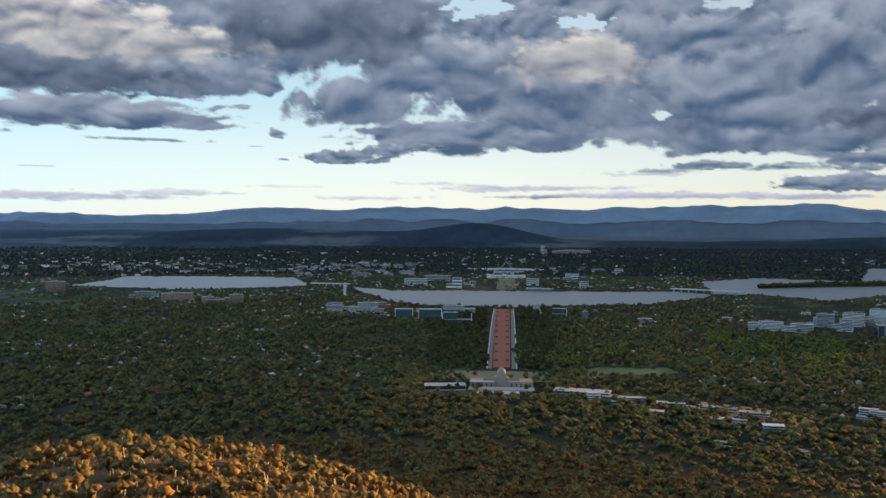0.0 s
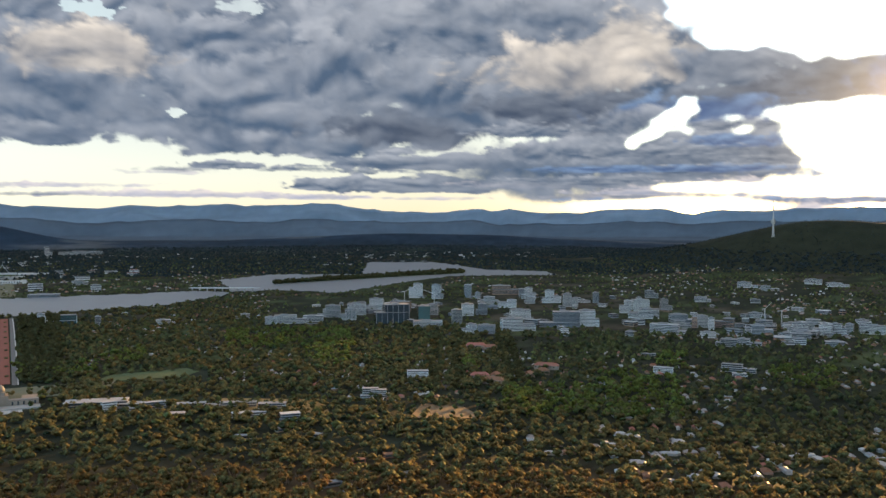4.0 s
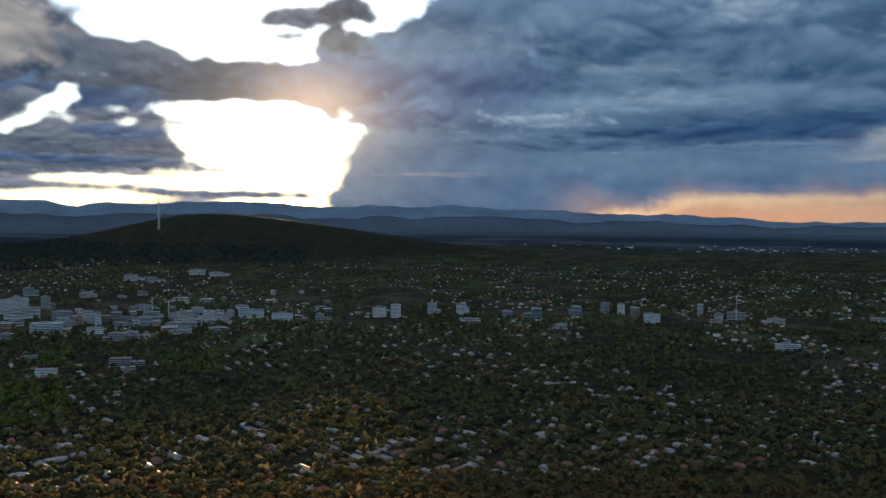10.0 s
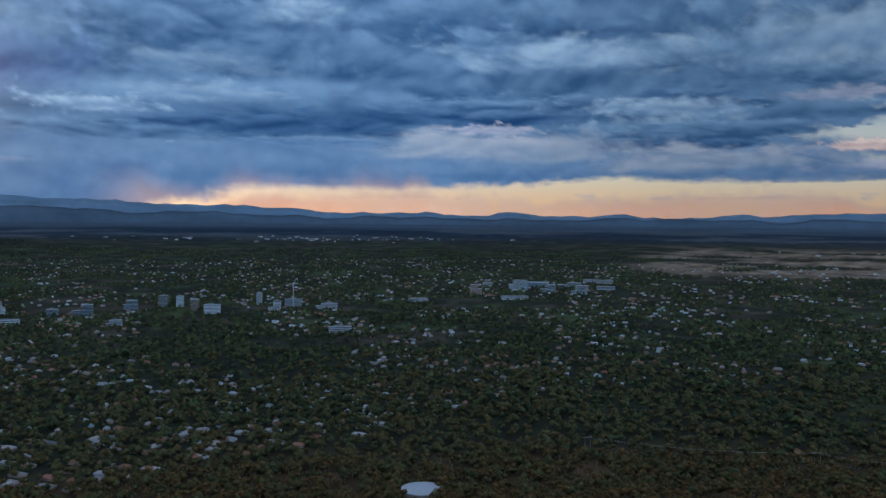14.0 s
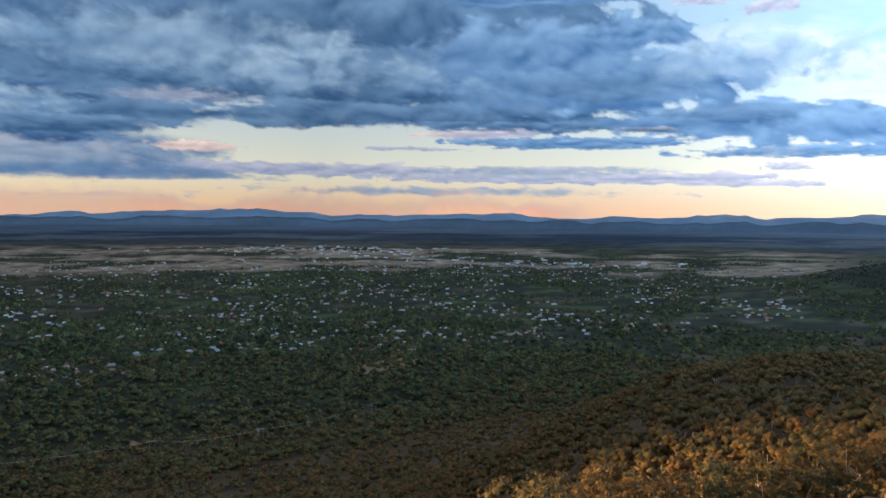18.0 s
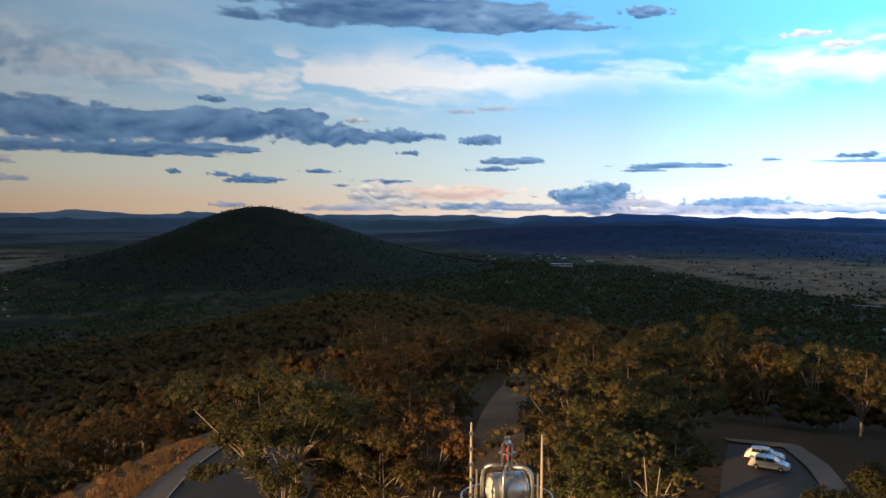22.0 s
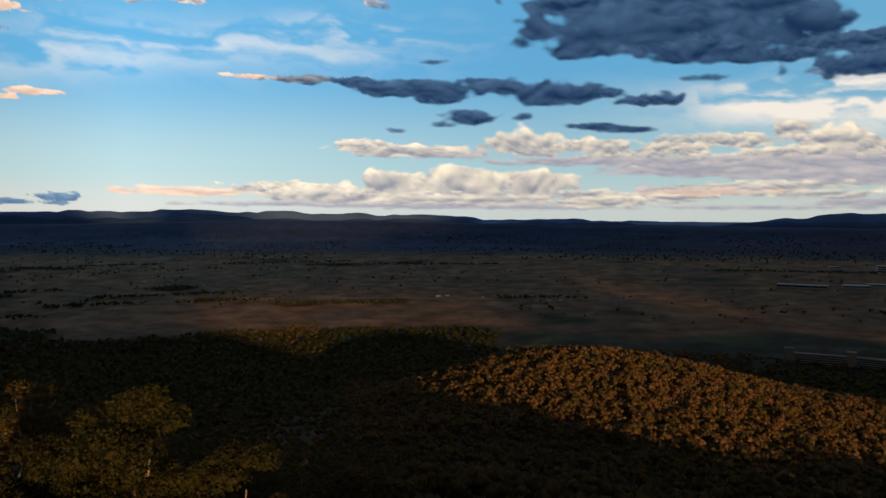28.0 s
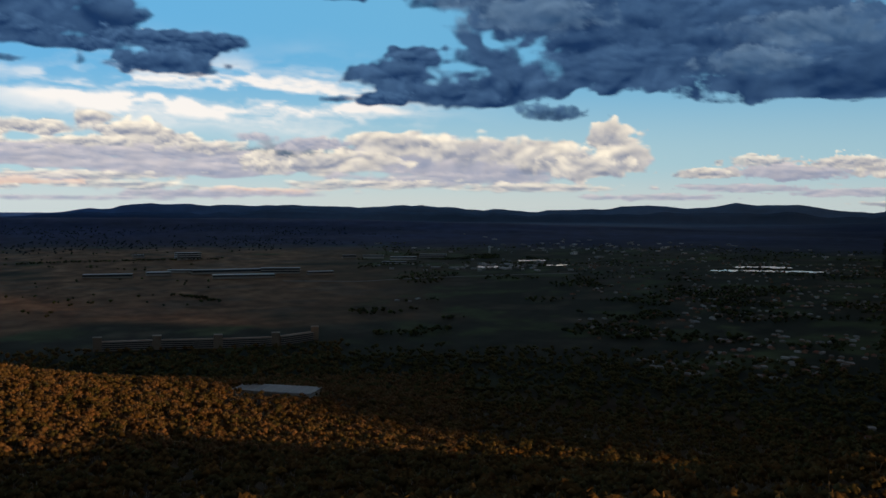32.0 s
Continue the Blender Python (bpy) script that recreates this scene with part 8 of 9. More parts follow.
bank(-209.7, 0.68, 3.79, 0.23, LILAC, dense=0.75)
bank(-223.3, 1.44, 2.73, 0.38, EAST)
bank(-222.2, 1.06, 2.27, 0.30, EAST)
bank(-218.0, 0.68, 4.55, 0.23, LILAC, dense=0.75)
bank(-229.8, 0.68, 4.55, 0.30, EAST)
bank(-234.0, 0.99, 1.67, 0.38, EAST)
bank(-214.2, 0.83, 1.97, 0.23, LILAC, dense=0.75)
# lit tufts
bank(-237.8, 13.42, 3.49, 0.68, WARM)
bank(-235.9, 13.72, 2.12, 0.53, WARM)
bank(-240.5, 14.02, 2.43, 0.45, WARM)
bank(-241.6, 13.42, 1.52, 0.45, WARM)
bank(-230.8, 12.81, 1.36, 0.61, WARM)
bank(-230.2, 12.05, 2.43, 0.45, ROSE)
bank(-215.8, 11.22, 1.67, 0.30, LILAC, dense=0.75)
bank(-220.4, 10.69, 1.82, 0.23, LILAC, dense=0.6)
bank(-227.7, 10.16, 1.82, 0.30, EAST)
bank(-225.8, 10.23, 0.91, 0.23, LILAC, dense=0.75)
bank(-225.9, 6.97, 0.91, 0.20, ROSE)
bank(-230.6, 6.90, 1.97, 0.23, ROSE)
bank(-214.0, 3.71, 0.91, 0.14, EAST)
bank(-218.9, 3.87, 1.82, 0.23, INK, dense=0.75)
bank(-218.5, 3.56, 2.88, 0.15, EAST, dense=0.75)
bank(-225.9, 2.35, 1.82, 0.20, EAST)
bank(-228.0, 2.27, 1.82, 0.12, EAST, dense=0.75)
bank(-221.9, 1.74, 1.97, 0.38, EAST)
bank(-222.7, 1.29, 3.03, 0.38, EAST)
bank(-220.0, 0.99, 2.27, 0.30, LILAC)
bank(-212.8, 1.14, 2.27, 0.38, EAST)
bank(-253.4, 13.72, 0.76, 0.30, ROSE, dense=0.75)
bank(-254.3, 13.57, 0.53, 0.38, EAST, dense=0.75)
# dark drifts in the east
bank(-245.8, 8.87, 1.97, 0.23, ROSE)
bank(-248.8, 8.79, 2.58, 0.38, SLATE)
bank(-252.6, 8.72, 2.27, 0.45, INK)
bank(-255.2, 8.26, 2.73, 0.53, INK)
bank(-257.9, 7.66, 2.12, 0.53, INK)
bank(-259.8, 6.75, 1.97, 0.38, INK, dense=0.75)
bank(-260.9, 8.79, 1.67, 0.38, INK)
bank(-262.4, 8.41, 1.97, 0.68, INK)
bank(-265.5, 7.81, 3.03, 0.76, INK)
bank(-268.9, 7.96, 1.52, 0.45, INK)
bank(-271.5, 7.50, 2.43, 0.38, INK)
bank(-268.5, 5.84, 2.43, 0.30, INK)
bank(-255.2, 5.61, 0.91, 0.23, EAST)
bank(-263.6, 6.52, 0.91, 0.30, INK, dense=0.75)
bank(-258.3, 5.99, 1.36, 0.23, INK, dense=0.75)
bank(-271.9, 12.96, 8.34, 1.97, INK)
bank(-268.9, 11.07, 4.55, 1.21, INK)
bank(-276.5, 11.07, 6.06, 1.36, INK)
bank(-267.4, 13.72, 4.55, 1.06, INK)
bank(-281.0, 12.58, 3.03, 0.91, INK, dense=0.75)
bank(-279.1, 9.93, 3.03, 0.61, INK)
bank(-285.9, 9.78, 3.03, 0.61, INK)
bank(-287.5, 10.31, 2.58, 0.68, INK)
bank(-282.5, 8.79, 1.97, 0.30, EAST, dense=0.75)
bank(-290.9, 14.02, 6.06, 0.76, INK)
bank(-257.5, 10.08, 1.21, 0.23, INK, dense=0.75)
bank(-253.6, 13.72, 0.68, 0.38, EAST, dense=0.75)
bank(-238.6, 14.33, 1.82, 0.30, ROSE, dense=0.75)
bank(-283.3, 11.82, 1.06, 0.53, INK, dense=0.75)
bank(-295.8, 13.87, 3.03, 0.68, INK)
# sunlit cumulus rows with lilac bases
bank(-275.7, 2.96, 9.10, 0.61, LILAC)
bank(-285.6, 2.50, 9.10, 0.76, LILAC)
bank(-292.0, 3.49, 4.55, 0.91, SLATE, dense=0.75)
bank(-254.9, 4.24, 3.49, 0.53, WARM)
bank(-252.6, 4.62, 1.67, 0.38, WARM)
bank(-259.0, 4.02, 3.03, 0.38, LILAC)
bank(-262.4, 4.93, 1.21, 0.53, WARM)
bank(-264.3, 4.40, 2.43, 0.61, WARM)
bank(-267.4, 4.62, 2.27, 0.53, WARM)
bank(-269.6, 3.87, 3.03, 0.45, WARM)
bank(-272.7, 4.32, 2.27, 0.61, WARM)
bank(-275.7, 3.71, 3.79, 0.53, WARM, dense=0.75)
bank(-279.1, 4.02, 2.27, 0.45, WARM, dense=0.75)
bank(-282.9, 4.93, 1.67, 0.68, WARM)
bank(-284.8, 4.24, 2.58, 0.68, WARM)
bank(-288.6, 3.26, 3.79, 0.53, LILAC)
bank(-292.8, 2.73, 1.67, 0.45, WARM)
bank(-290.1, 4.62, 1.67, 0.38, LILAC, dense=0.75)
bank(-241.6, 1.44, 5.31, 0.45, ROSE, dense=0.75)
bank(-246.9, 1.74, 3.03, 0.53, WARM)
bank(-250.3, 1.59, 3.03, 0.61, WARM)
bank(-254.1, 2.35, 1.82, 0.83, WARM)
bank(-256.1, 2.05, 2.12, 0.83, WARM)
bank(-259.0, 2.05, 1.82, 0.76, WARM)
bank(-262.4, 2.20, 2.73, 0.76, WARM)
bank(-264.3, 2.50, 1.67, 0.68, WARM)
bank(-253.3, 1.29, 6.06, 0.45, WARM)
bank(-261.3, 1.29, 6.82, 0.38, LILAC)
bank(-268.1, 1.44, 3.79, 0.38, WARM, dense=0.75)
bank(-275.7, 1.74, 5.31, 0.38, LILAC)
bank(-272.7, 1.21, 4.55, 0.38, WARM)
bank(-281.8, 1.44, 6.06, 0.38, WARM, dense=0.75)
bank(-286.3, 0.83, 5.31, 0.30, LILAC, dense=0.75)
bank(-248.4, 0.68, 9.85, 0.26, LILAC, dense=0.75)
bank(-278.7, 0.61, 9.10, 0.23, LILAC, dense=0.75)
bank(-265.1, 0.53, 6.82, 0.23, LILAC, dense=0.75)
bank(-290.9, 1.14, 4.55, 0.30, ROSE, dense=0.75)
# tall lit cumulus
bank(-284.2, 3.49, 8.34, 0.61, LILAC)
bank(-275.8, 3.11, 6.06, 0.61, LILAC)
bank(-280.4, 5.53, 1.52, 0.76, WARM)
bank(-277.3, 4.78, 3.03, 0.61, WARM)
bank(-282.6, 4.78, 3.03, 0.53, WARM)
bank(-274.3, 5.00, 3.03, 0.45, WARM, dense=0.75)
bank(-287.2, 3.87, 3.03, 0.61, WARM, dense=0.75)
bank(-290.6, 3.11, 1.67, 0.53, WARM)
bank(-279.6, 1.97, 6.82, 0.38, WARM, dense=0.75)
bank(-275.1, 1.59, 4.55, 0.30, ROSE, dense=0.75)
bank(-304.6, 3.11, 11.37, 1.67, LILAC)
bank(-295.5, 2.96, 5.31, 1.06, WARM)
bank(-300.1, 4.24, 5.31, 1.06, WARM)
bank(-294.0, 4.24, 3.03, 0.61, LILAC)
bank(-305.4, 3.87, 5.31, 1.21, WARM, dense=0.75)
bank(-309.2, 3.49, 4.55, 1.36, WARM)
bank(-313.7, 5.00, 1.97, 1.14, WARM)
bank(-314.9, 3.49, 2.12, 1.36, WARM)
bank(-312.2, 2.73, 3.79, 1.06, WARM)
bank(-303.1, 1.97, 8.34, 0.61, LILAC, dense=0.75)
bank(-297.8, 1.59, 6.82, 0.45, WARM, dense=0.75)
bank(-309.2, 1.44, 6.06, 0.45, WARM, dense=0.75)
bank(-319.8, 2.35, 3.03, 0.53, WARM)
bank(-322.8, 3.11, 2.73, 0.53, WARM, dense=0.75)
bank(-325.1, 2.35, 4.55, 0.68, LILAC)
bank(-328.1, 2.96, 3.03, 0.61, WARM)
bank(-331.2, 2.50, 3.03, 0.76, WARM)
bank(-322.1, 1.44, 5.31, 0.38, LILAC, dense=0.75)
bank(-328.9, 1.14, 6.06, 0.38, LILAC, dense=0.75)
bank(-316.8, 0.83, 6.06, 0.30, LILAC, dense=0.75)
bank(-287.9, 0.99, 9.10, 0.30, LILAC, dense=0.75)
bank(-331.9, 0.45, 4.55, 0.30, WARM, dense=0.75)
# heaped cumulus in the east
bank(-258.0, 0.63, 11.38, 0.30, LILAC, 0.9)
bank(-250.5, 1.31, 5.31, 0.68, WARM)
bank(-268.7, 0.88, 4.17, 0.49, WARM)
bank(-254.9, 1.99, 2.35, 1.21, WARM)
bank(-264.4, 1.85, 2.50, 1.29, WARM)
bank(-259.5, 1.96, 3.49, 1.44, WARM)
bank(-258.8, 1.00, 8.35, 0.53, WARM, 0.9)
bank(-269.1, 3.59, 10.24, 0.42, LILAC, 0.95)
bank(-255.6, 4.23, 4.93, 0.57, WARM)
bank(-252.9, 4.59, 1.90, 0.53, WARM)
bank(-263.2, 4.81, 2.85, 0.99, WARM)
bank(-268.7, 4.49, 2.35, 0.76, WARM)
bank(-273.7, 4.34, 2.35, 0.49, WARM)
bank(-282.6, 4.72, 1.75, 0.99, WARM)
bank(-280.4, 4.08, 3.41, 0.46, WARM, 0.9)
bank(-291.1, 2.66, 1.52, 0.68, WARM)
bank(-256.4, 8.31, 5.69, 0.83, INK)
bank(-265.4, 7.96, 3.34, 1.21, INK)
bank(-260.1, 6.39, 1.97, 0.57, INK)
bank(-270.3, 5.61, 2.66, 0.34, INK, 0.9)
bank(-272.5, 7.47, 1.90, 0.53, INK)
bank(-284.7, 9.01, 4.25, 0.99, INK)
bank(-272.9, 12.00, 10.62, 2.28, INK)
bank(-275.1, 10.37, 4.93, 1.14, INK)
# dark deck closing in over the south-east
bank(-276.6, 13.27, 5.31, 1.97, INK)
bank(-274.3, 13.87, 4.55, 1.52, INK)
bank(-280.0, 13.87, 3.79, 0.76, INK, dense=0.75)
bank(-282.6, 10.54, 2.58, 0.68, INK)
bank(-285.7, 10.54, 3.03, 0.76, INK)
bank(-281.1, 9.93, 1.97, 0.45, INK, dense=0.75)
bank(-275.1, 8.79, 2.12, 0.30, INK, dense=0.75)
bank(-288.7, 10.84, 1.52, 0.38, INK, dense=0.75)
bank(-277.3, 10.54, 1.82, 0.38, INK, dense=0.75)
bank(-300.8, 9.93, 2.58, 1.06, INK)
bank(-299.3, 8.79, 3.79, 1.36, INK)
bank(-303.9, 7.50, 6.06, 1.36, INK)
bank(-307.7, 8.03, 4.55, 1.52, INK)
bank(-298.6, 7.28, 2.27, 0.68, INK)
bank(-305.4, 9.93, 3.03, 0.91, INK, dense=0.75)
bank(-309.9, 6.29, 3.03, 0.76, INK, dense=0.75)
bank(-295.5, 7.20, 1.52, 0.30, INK, dense=0.75)
bank(-319.8, 10.69, 15.16, 3.03, INK)
bank(-312.2, 12.20, 9.85, 2.12, INK)
bank(-325.8, 8.03, 10.61, 1.82, INK)
bank(-304.6, 13.72, 6.06, 0.91, INK, dense=0.75)
bank(-315.2, 8.79, 5.31, 1.82, INK)
bank(-330.4, 9.93, 9.10, 3.03, INK)
bank(-297.8, 14.02, 3.03, 0.53, INK, dense=0.75)
bank(-291.7, 14.17, 3.79, 0.45, INK, dense=0.75)
bank(-334.9, 9.17, 9.10, 3.03, INK)
drift(-306, -329, 8.2, 14.5, 16, 4, 8, 0.8, 1.8, (INK, INK, STORM, INK), 41, 0.55)
bank(-290, 21, 50, 6.5, EAST, soft=0.3, ragged=0.4)
bank(-200, 21, 30, 5.5, EAST, soft=0.3, ragged=0.5)
# grey-rose bands low in the north
bank(-143.1, 1.59, 19.73, 0.57, MAUVE, 0.75, soft=0.9)
bank(-148.4, 2.92, 14.42, 0.53, MAUVE, 0.7, soft=0.9)
bank(-118.9, 1.07, 12.52, 0.42, MAUVE, 0.6, soft=0.9)
bank(-125.1, 2.36, 11.38, 0.46, MAUVE, 0.65, soft=0.9)
# bright openings: the sun's, and the ones above it
bank(-80, 2.4, 12, 2.4, HAZE, soft=0.7, ragged=0.15, base=1.6)
bank(-94, 2.4, 14, 2.0, HAZE, soft=0.9, ragged=0.2)
bank(-104, 2.5, 9, 1.3, HAZE, soft=0.9, ragged=0.5)
bank(-122, 2.6, 12, 1.0, HAZE, 0.8, soft=0.9, ragged=0.5)
gap_in(-59.2, 4.7, 5.4, 3.1, 1.0, 0.15, 2.8, 0.95, 0.12)
gap_in(-57.0, 2.0, 7.0, 1.4, 0.45, 0.5)
bank(-48.7, 7.20, 6.83, 1.29, DUSK, 0.95, soft=0.7)
bank(-44.4, 6.62, 4.55, 1.14, SLATE, 0.9, soft=0.7)
bank(-50.4, 5.20, 4.17, 0.61, DUSK, 0.9, soft=0.6)
bank(-46.2, 4.66, 6.45, 0.49, SLATE, 0.85, soft=0.6)
bank(-7.9, 2.34, 7.59, 0.30, LILAC, 0.7, soft=0.9)
bank(-14.9, 1.80, 6.45, 0.23, LILAC, 0.75, soft=0.9)
bank(-6.0, 1.73, 4.55, 0.23, SLATE, 0.6, soft=0.9)
bank(-21.7, 3.56, 5.69, 0.34, SLATE, 0.7, soft=0.8)
bank(-13.8, 3.23, 4.93, 0.27, LILAC, 0.6, soft=0.9)
bank(-30.7, 1.65, 5.69, 0.23, LILAC, 0.7, soft=0.9)
bank(-26.1, 3.41, 2.28, 0.30, SLATE, 0.7, soft=0.8)
bank(-41.5, 3.56, 5.31, 0.34, DUSK, 0.8, soft=0.7)
bank(-51.1, 3.41, 5.69, 0.30, SLATE, 0.7, soft=0.8)
bank(-46.2, 2.33, 4.55, 0.27, LILAC, 0.8, soft=0.8)
bank(-53.7, 1.60, 4.93, 0.30, DUSK, 0.75, soft=0.8)
bank(-56.3, 2.94, 3.41, 0.34, DUSK, 0.7, soft=0.8)
bank(24.3, 1.67, 4.93, 0.27, LILAC, 0.5, soft=0.9)
bank(19.1, 1.51, 3.41, 0.23, LILAC, 0.6, soft=0.9)
bank(5.4, 1.60, 6.07, 0.27, LILAC, 0.6, soft=0.9)
bank(10.6, 2.32, 4.55, 0.19, LILAC, 0.5, soft=0.9)
bank(0.9, 2.58, 4.93, 0.23, LILAC, 0.55, soft=0.9)
bank(-14.7, 3.45, 4.17, 0.27, SLATE, 0.6, soft=0.9)
gap_in(-48.6, 2.35, 4.6, 0.36, 0.85, 0.4)
for k in range(9):      # a slanting slit, whose light falls on the eastern paddocks
    gap_in(-47.8 + 0.475 * k, 7.6 - 0.29 * k, 1.0, 0.55, 1.0, 1.1, 2, 0.72, 0.3)
bank(-48.8, 3.53, 8.35, 0.34, DUSK, 0.9, soft=0.6)
bank(-56.3, 3.11, 5.69, 0.30, DUSK, 0.8, soft=0.7)
bank(-45.9, 1.42, 8.73, 0.30, DUSK, 0.8, soft=0.7)
bank(-56.3, 1.38, 7.59, 0.30, SLATE, 0.7, soft=0.8)
bank(-60.9, 2.05, 4.17, 0.30, DUSK, 0.6, soft=0.9)
bank(-41.2, 2.63, 4.93, 0.23, SLATE, 0.7, soft=0.8)
bank(-51.8, 4.07, 4.17, 0.38, SLATE, 0.8, soft=0.7)
bank(-59.0, 1.45, 7.21, 0.38, DUSK, soft=0.6)
gap_in(-46.0, 1.35, 7.0, 0.4, 0.8, 0.35)
gap_in(-53.5, 14.2, 9.0, 2.7, 1.0, 0.5)
gap_in(-60.6, 10.8, 2.6, 0.9, 0.95, 0.7)
bank(-54.5, 0.8, 5.0, 0.8, LILAC, 0.85, soft=0.7)
bank(-65.0, 0.9, 3.2, 1.3, HAZE, 0.95, soft=0.8, ragged=0.2)
bank(-61.6, 12.91, 3.22, 0.99, SLATE, 0.95)
bank(-64.8, 13.47, 2.28, 1.29, UMBER, 0.95)
bank(-58.6, 13.58, 0.68, 0.27, SLATE, 0.7)
bank(-60.9, 11.68, 1.52, 0.46, SLATE, 0.8)
gap_in(-2.6, 14.0, 3.0, 0.9, 0.9, 0.9)
gap_in(-8.9, 13.0, 2.2, 0.7, 0.85, 0.9)
gap_in(-18.5, 13.8, 1.8, 0.6, 0.7, 0.9)
gap_in(-14.2, 7.0, 0.7, 0.4, 0.8, 0.8)


def soften(az0, az1, passes):
    """Thin mist at the clouds' edges near the sun."""
    j0, j1 = np.searchsorted(SKY_AZ, (az0, az1))
    c = cover[:, j0:j1].copy()
    for k in range(passes):
        c[1:-1, 1:-1] = (c[1:-1, 1:-1] * 2 + c[:-2, 1:-1] + c[2:, 1:-1] + c[1:-1, :-2] + c[1:-1, 2:]) / 6
    w = np.clip(1 - np.abs(np.linspace(-1, 1, j1 - j0)), 0, 0.5)[None] * 2
    cover[:, j0:j1] = cover[:, j0:j1] * (1 - w) + c * w


soften(-78, -34, 7)
soften(-326, -236, 2)
rain_light(-82, -152, 1.7, 0.9)
rain_light(-80, -96, 2.6, 0.5)

cirrus = np.zeros_like(sky_a)
warp_a = fbm(sky_a / 3.5, sky_e / 1.6, 4, 101) - 0.5
warp_e = fbm(sky_a / 3.5 + 40, sky_e / 1.6, 4, 103) - 0.5
streak_noise = fbm(sky_a / 10 + 2 * warp_a, (sky_e - 0.06 * sky_a) / 1.3 + 1.0 * warp_e, 6, 113, 0.5)


def wisps(az, el, wide, high, amount):
    """Adds thin white streaks."""
    global cirrus
    u, v = (gap(sky_a, az) + 4 * warp_a) / wide, (sky_e - el + 1.5 * warp_e) / high
    cirrus = cirrus + amount * np.exp(-(u * u + v * v)) * smooth(0.25, 0.62, streak_noise)


wisps(-183, 8.6, 11, 1.5, 1.4)
wisps(-194, 9.6, 12, 1.5, 0.6)
wisps(-210, 9.6, 12, 1.2, 0.45)
wisps(-226, 9.4, 10, 1.3, 0.5)
wisps(-240, 10.6, 9, 1.4, 0.45)
wisps(-252, 11.4, 7, 1.4, 0.55)
wisps(-286, 7.4, 9, 1.7, 2.2)
wisps(-296, 6.8, 5, 1.3, 1.2)
wisps(-168, 10.5, 8, 2.5, 0.7)

# thin high veil over the clear sky: peach and cream low in the west and north, blue overhead in the east
VEIL_AZ = [-330, -300, -260, -225, -195, -175, -150, -110, -86, -60, -30, -5, 15, 30]
base_veil = [tint(*c) for c in ((190, 206, 210), (196, 208, 210), (190, 206, 214), (205, 212, 216), (235, 212, 196), (246, 208, 178), (243, 188, 156), (238, 174, 140), (232, 168, 138), (250, 232, 216), (236, 230, 226), (240, 240, 234), (226, 232, 228), (208, 222, 226))]
low_veil = [tint(*c) for c in ((160, 198, 214), (168, 202, 214), (158, 200, 218), (176, 210, 224), (206, 218, 218), (232, 226, 208), (240, 230, 208), (245, 222, 190), (214, 204, 204), (250, 244, 236), (236, 238, 240), (238, 240, 238), (220, 234, 234), (202, 224, 230))]
high_veil = [tint(*c) for c in ((104, 172, 214), (104, 176, 220), (86, 166, 222), (88, 172, 228), (120, 188, 232), (170, 206, 232), (186, 208, 226), (170, 190, 215), (175, 192, 215), (240, 240, 236), (235, 238, 236), (200, 220, 230), (180, 214, 228), (172, 210, 228))]


def round_sky(row):
    return np.stack([np.interp(sky_a, VEIL_AZ, [c[k] for c in row]) for k in range(3)], -1)


veil_dim = np.interp(sky_a, [-200, -170, -150, -100, -80, -66, -56, -30, 0, 30], [1.0, 0.85, 0.68, 0.68, 0.8, 0.85, 0.62, 0.52, 0.72, 0.90])[..., None]
mix_low, mix_high = smooth(0.2, 3.2, sky_e)[..., None], smooth(2.5, 10.0, sky_e)[..., None]
veil_colour = (round_sky(base_veil) * (1 - mix_low) + round_sky(low_veil) * mix_low) * (1 - mix_high) + round_sky(high_veil) * mix_high
wisp = np.clip(cirrus, 0, 0.95)[..., None]
veil_colour = gain * veil_dim * (veil_colour * (1 - wisp) + wisp * tint(250, 244, 240))
# silver edges and forward scattering round the sun; the veil thins out towards it
sun_off = np.hypot(gap(sky_a, SUN_AZ) * np.cos(np.radians(sky_e)), (sky_e - SUN_EL) * 1.3)
near_sun = np.exp(-np.square(sun_off / 15))[..., None]
thin_edge = np.square(1 - cover)[..., None]
veil = 0.93 * (1 - np.exp(-np.power(sun_off / 19, 4)))
veil_colour = veil_colour * np.clip(0.93 / np.maximum(veil, 0.3), 1, 1.5)[..., None]
cloud_colour = cloud_colour * gain * (1 + near_sun * 4.0 * thin_edge) + near_sun * (0.02 + 0.4 * thin_edge) * np.array((0.34, 0.27, 0.18)) + np.exp(-np.square(sun_off / 7.5))[..., None] * np.array((0.085, 0.066, 0.042)) + np.exp(-np.square(sun_off / 3.4))[..., None] * np.array((0.20, 0.125, 0.06))


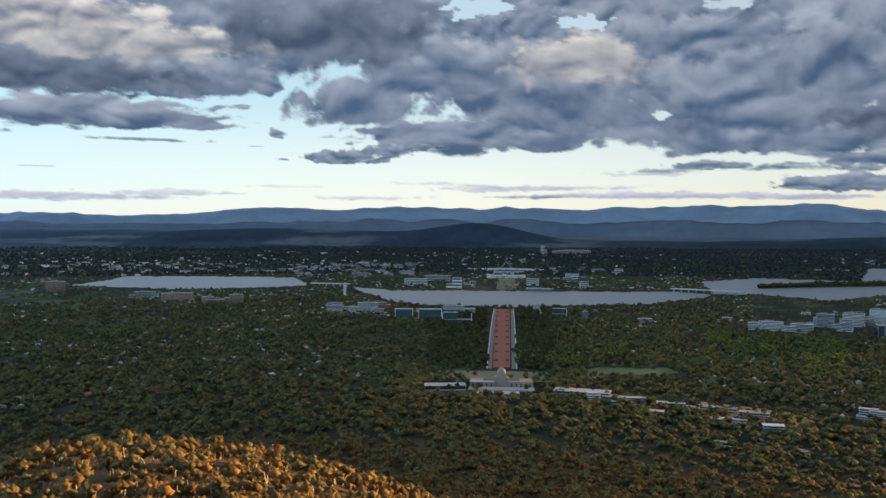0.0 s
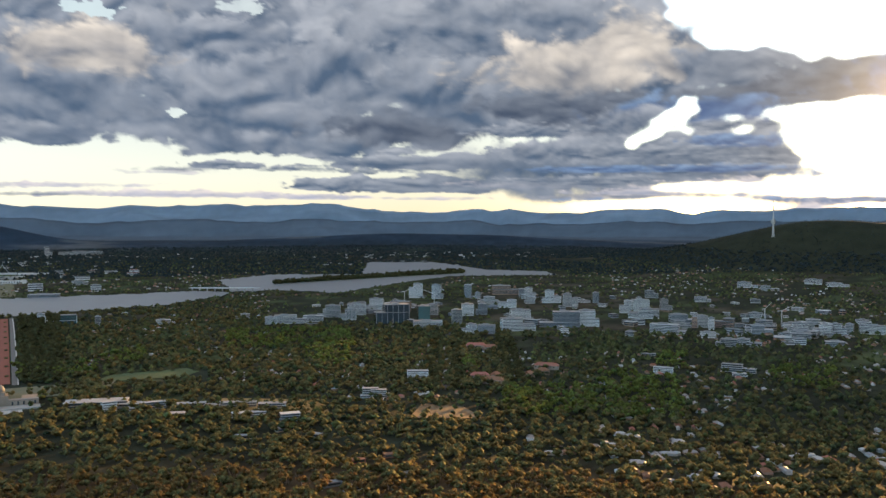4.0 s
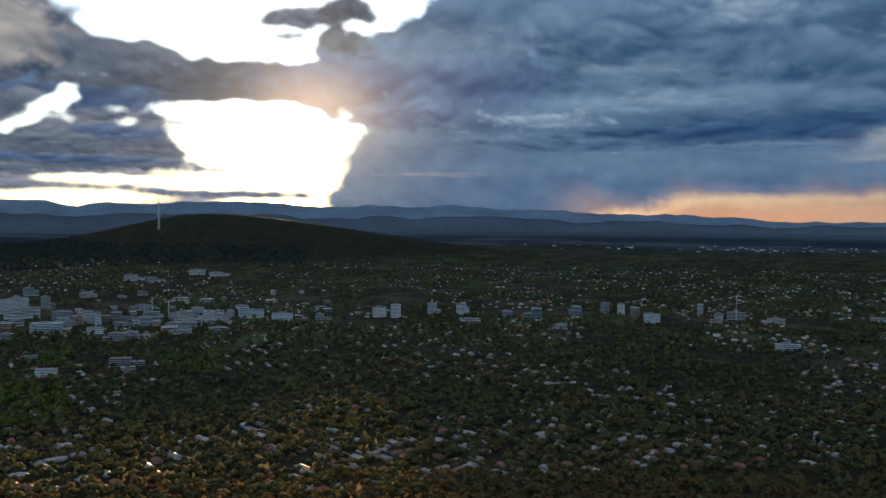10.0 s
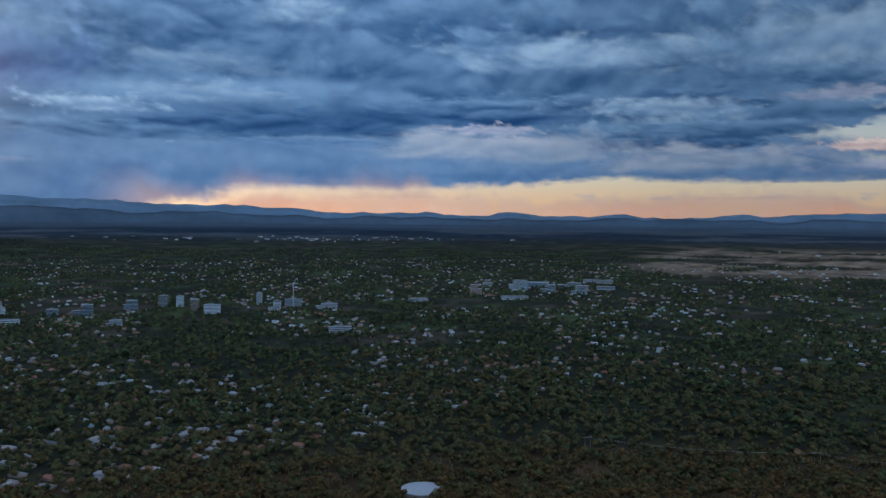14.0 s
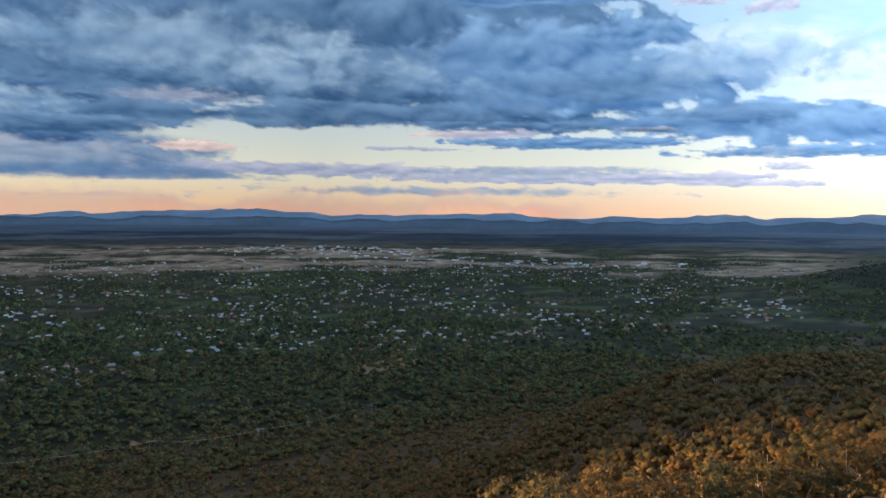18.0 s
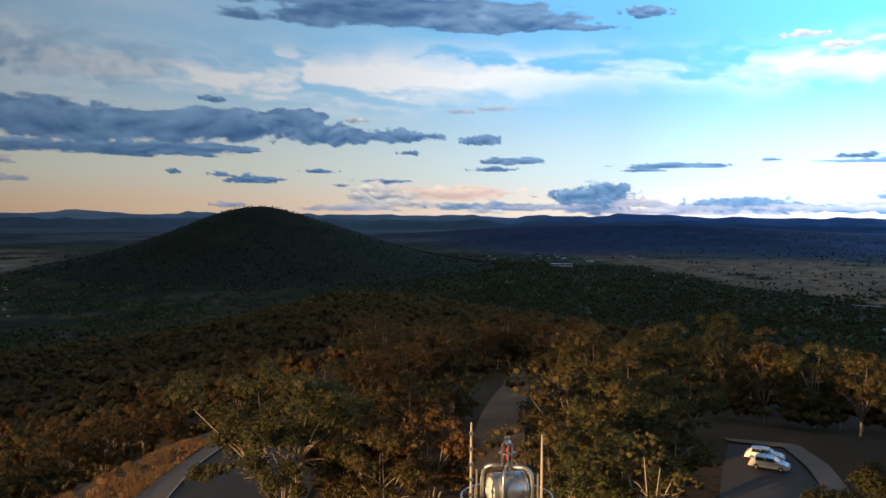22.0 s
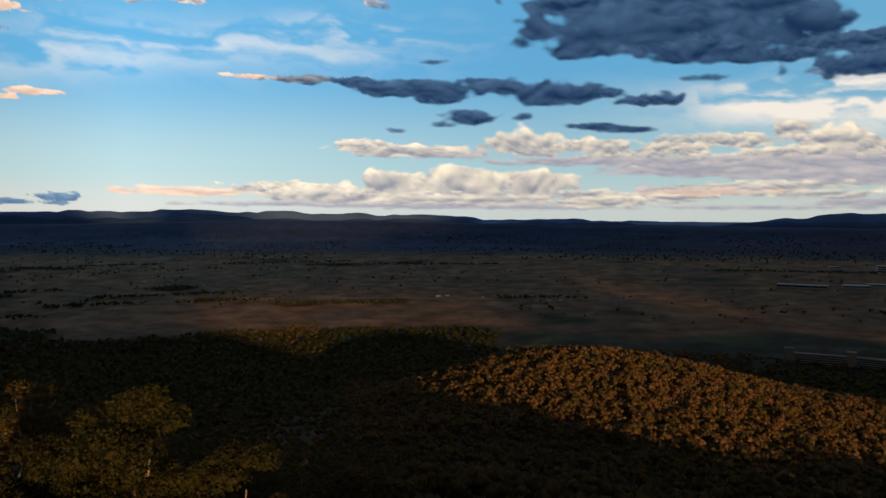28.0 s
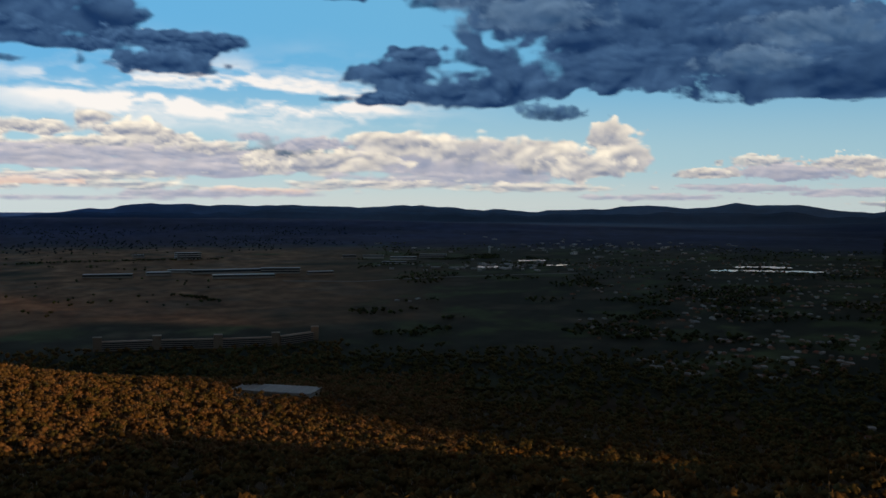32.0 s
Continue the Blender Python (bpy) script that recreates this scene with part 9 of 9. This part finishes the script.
def build_clouds():
    e, a = np.radians(sky_e), np.radians(sky_a)
    radius = 4830.0
    x, y, z = -np.sin(a) * np.cos(e) * radius, np.cos(a) * np.cos(e) * radius, EYE_Z + np.sin(e) * radius
    verts = np.stack([x, y, z], -1).reshape(-1, 3)
    nr, na = sky_a.shape
    i, j = np.meshgrid(np.arange(nr - 1), np.arange(na), indexing="ij")
    k = (j + 1) % na
    faces = np.stack([i * na + j, i * na + k, (i + 1) * na + k, (i + 1) * na + j], -1).reshape(-1, 4)
    me = mesh_of("cloud_backdrop", verts, faces, None, True)
    col = me.attributes.new("cloud", "FLOAT_COLOR", "POINT")
    data = np.concatenate([cloud_colour, cover[..., None]], -1).reshape(-1, 4)
    col.data.foreach_set("color", data.astype(np.float32).ravel())
    thin = me.attributes.new("veil", "FLOAT_COLOR", "POINT")
    data = np.concatenate([veil_colour, veil[..., None]], -1).reshape(-1, 4)
    thin.data.foreach_set("color", data.astype(np.float32).ravel())
    m = bpy.data.materials.new("evening_clouds")
    m.use_nodes = True
    n, l = m.node_tree.nodes, m.node_tree.links
    n.remove(n["Principled BSDF"])
    at = n.new("ShaderNodeAttribute")
    at.attribute_name = "cloud"
    co, no = n.new("ShaderNodeTexCoord"), n.new("ShaderNodeTexNoise")
    no.inputs["Scale"].default_value, no.inputs["Detail"].default_value = 0.012, 7
    l.new(co.outputs["Object"], no.inputs["Vector"])
    br = n.new("ShaderNodeMapRange")
    br.inputs["From Min"].default_value, br.inputs["From Max"].default_value = 0.3, 0.7
    br.inputs["To Min"].default_value, br.inputs["To Max"].default_value = 0.94, 1.06
    l.new(no.outputs[0], br.inputs["Value"])
    em, tr, mix = n.new("ShaderNodeEmission"), n.new("ShaderNodeBsdfTransparent"), n.new("ShaderNodeMixShader")
    l.new(at.outputs["Color"], em.inputs["Color"])
    l.new(br.outputs[0], em.inputs["Strength"])
    # ragged edges
    ad = n.new("ShaderNodeMath")
    ad.operation = "MULTIPLY_ADD"
    ad.inputs[1].default_value, ad.inputs[2].default_value = 0.5, -0.25
    l.new(no.outputs[0], ad.inputs[0])
    sm = n.new("ShaderNodeMath")
    sm.operation = "ADD"
    l.new(at.outputs["Alpha"], sm.inputs[0])
    l.new(ad.outputs[0], sm.inputs[1])
    ra = n.new("ShaderNodeMapRange")
    ra.interpolation_type = "SMOOTHSTEP"
    ra.inputs["From Min"].default_value, ra.inputs["From Max"].default_value = 0.12, 0.88
    l.new(sm.outputs[0], ra.inputs["Value"])
    l.new(ra.outputs[0], mix.inputs[0])
    ve, vm, ha = n.new("ShaderNodeAttribute"), n.new("ShaderNodeMixShader"), n.new("ShaderNodeEmission")
    ve.attribute_name = "veil"
    l.new(ve.outputs["Color"], ha.inputs["Color"])
    l.new(ve.outputs["Alpha"], vm.inputs[0])
    l.new(tr.outputs[0], vm.inputs[1])
    l.new(ha.outputs[0], vm.inputs[2])
    l.new(vm.outputs[0], mix.inputs[1])
    l.new(em.outputs[0], mix.inputs[2])
    l.new(mix.outputs[0], n["Material Output"].inputs["Surface"])
    m.cycles.emission_sampling = "NONE"
    me.materials.append(m)
    return tagged(new("cloud_backdrop", me), "broken slate and sunlit evening clouds with bright gaps", "clouds", kind="structure")


build_clouds()
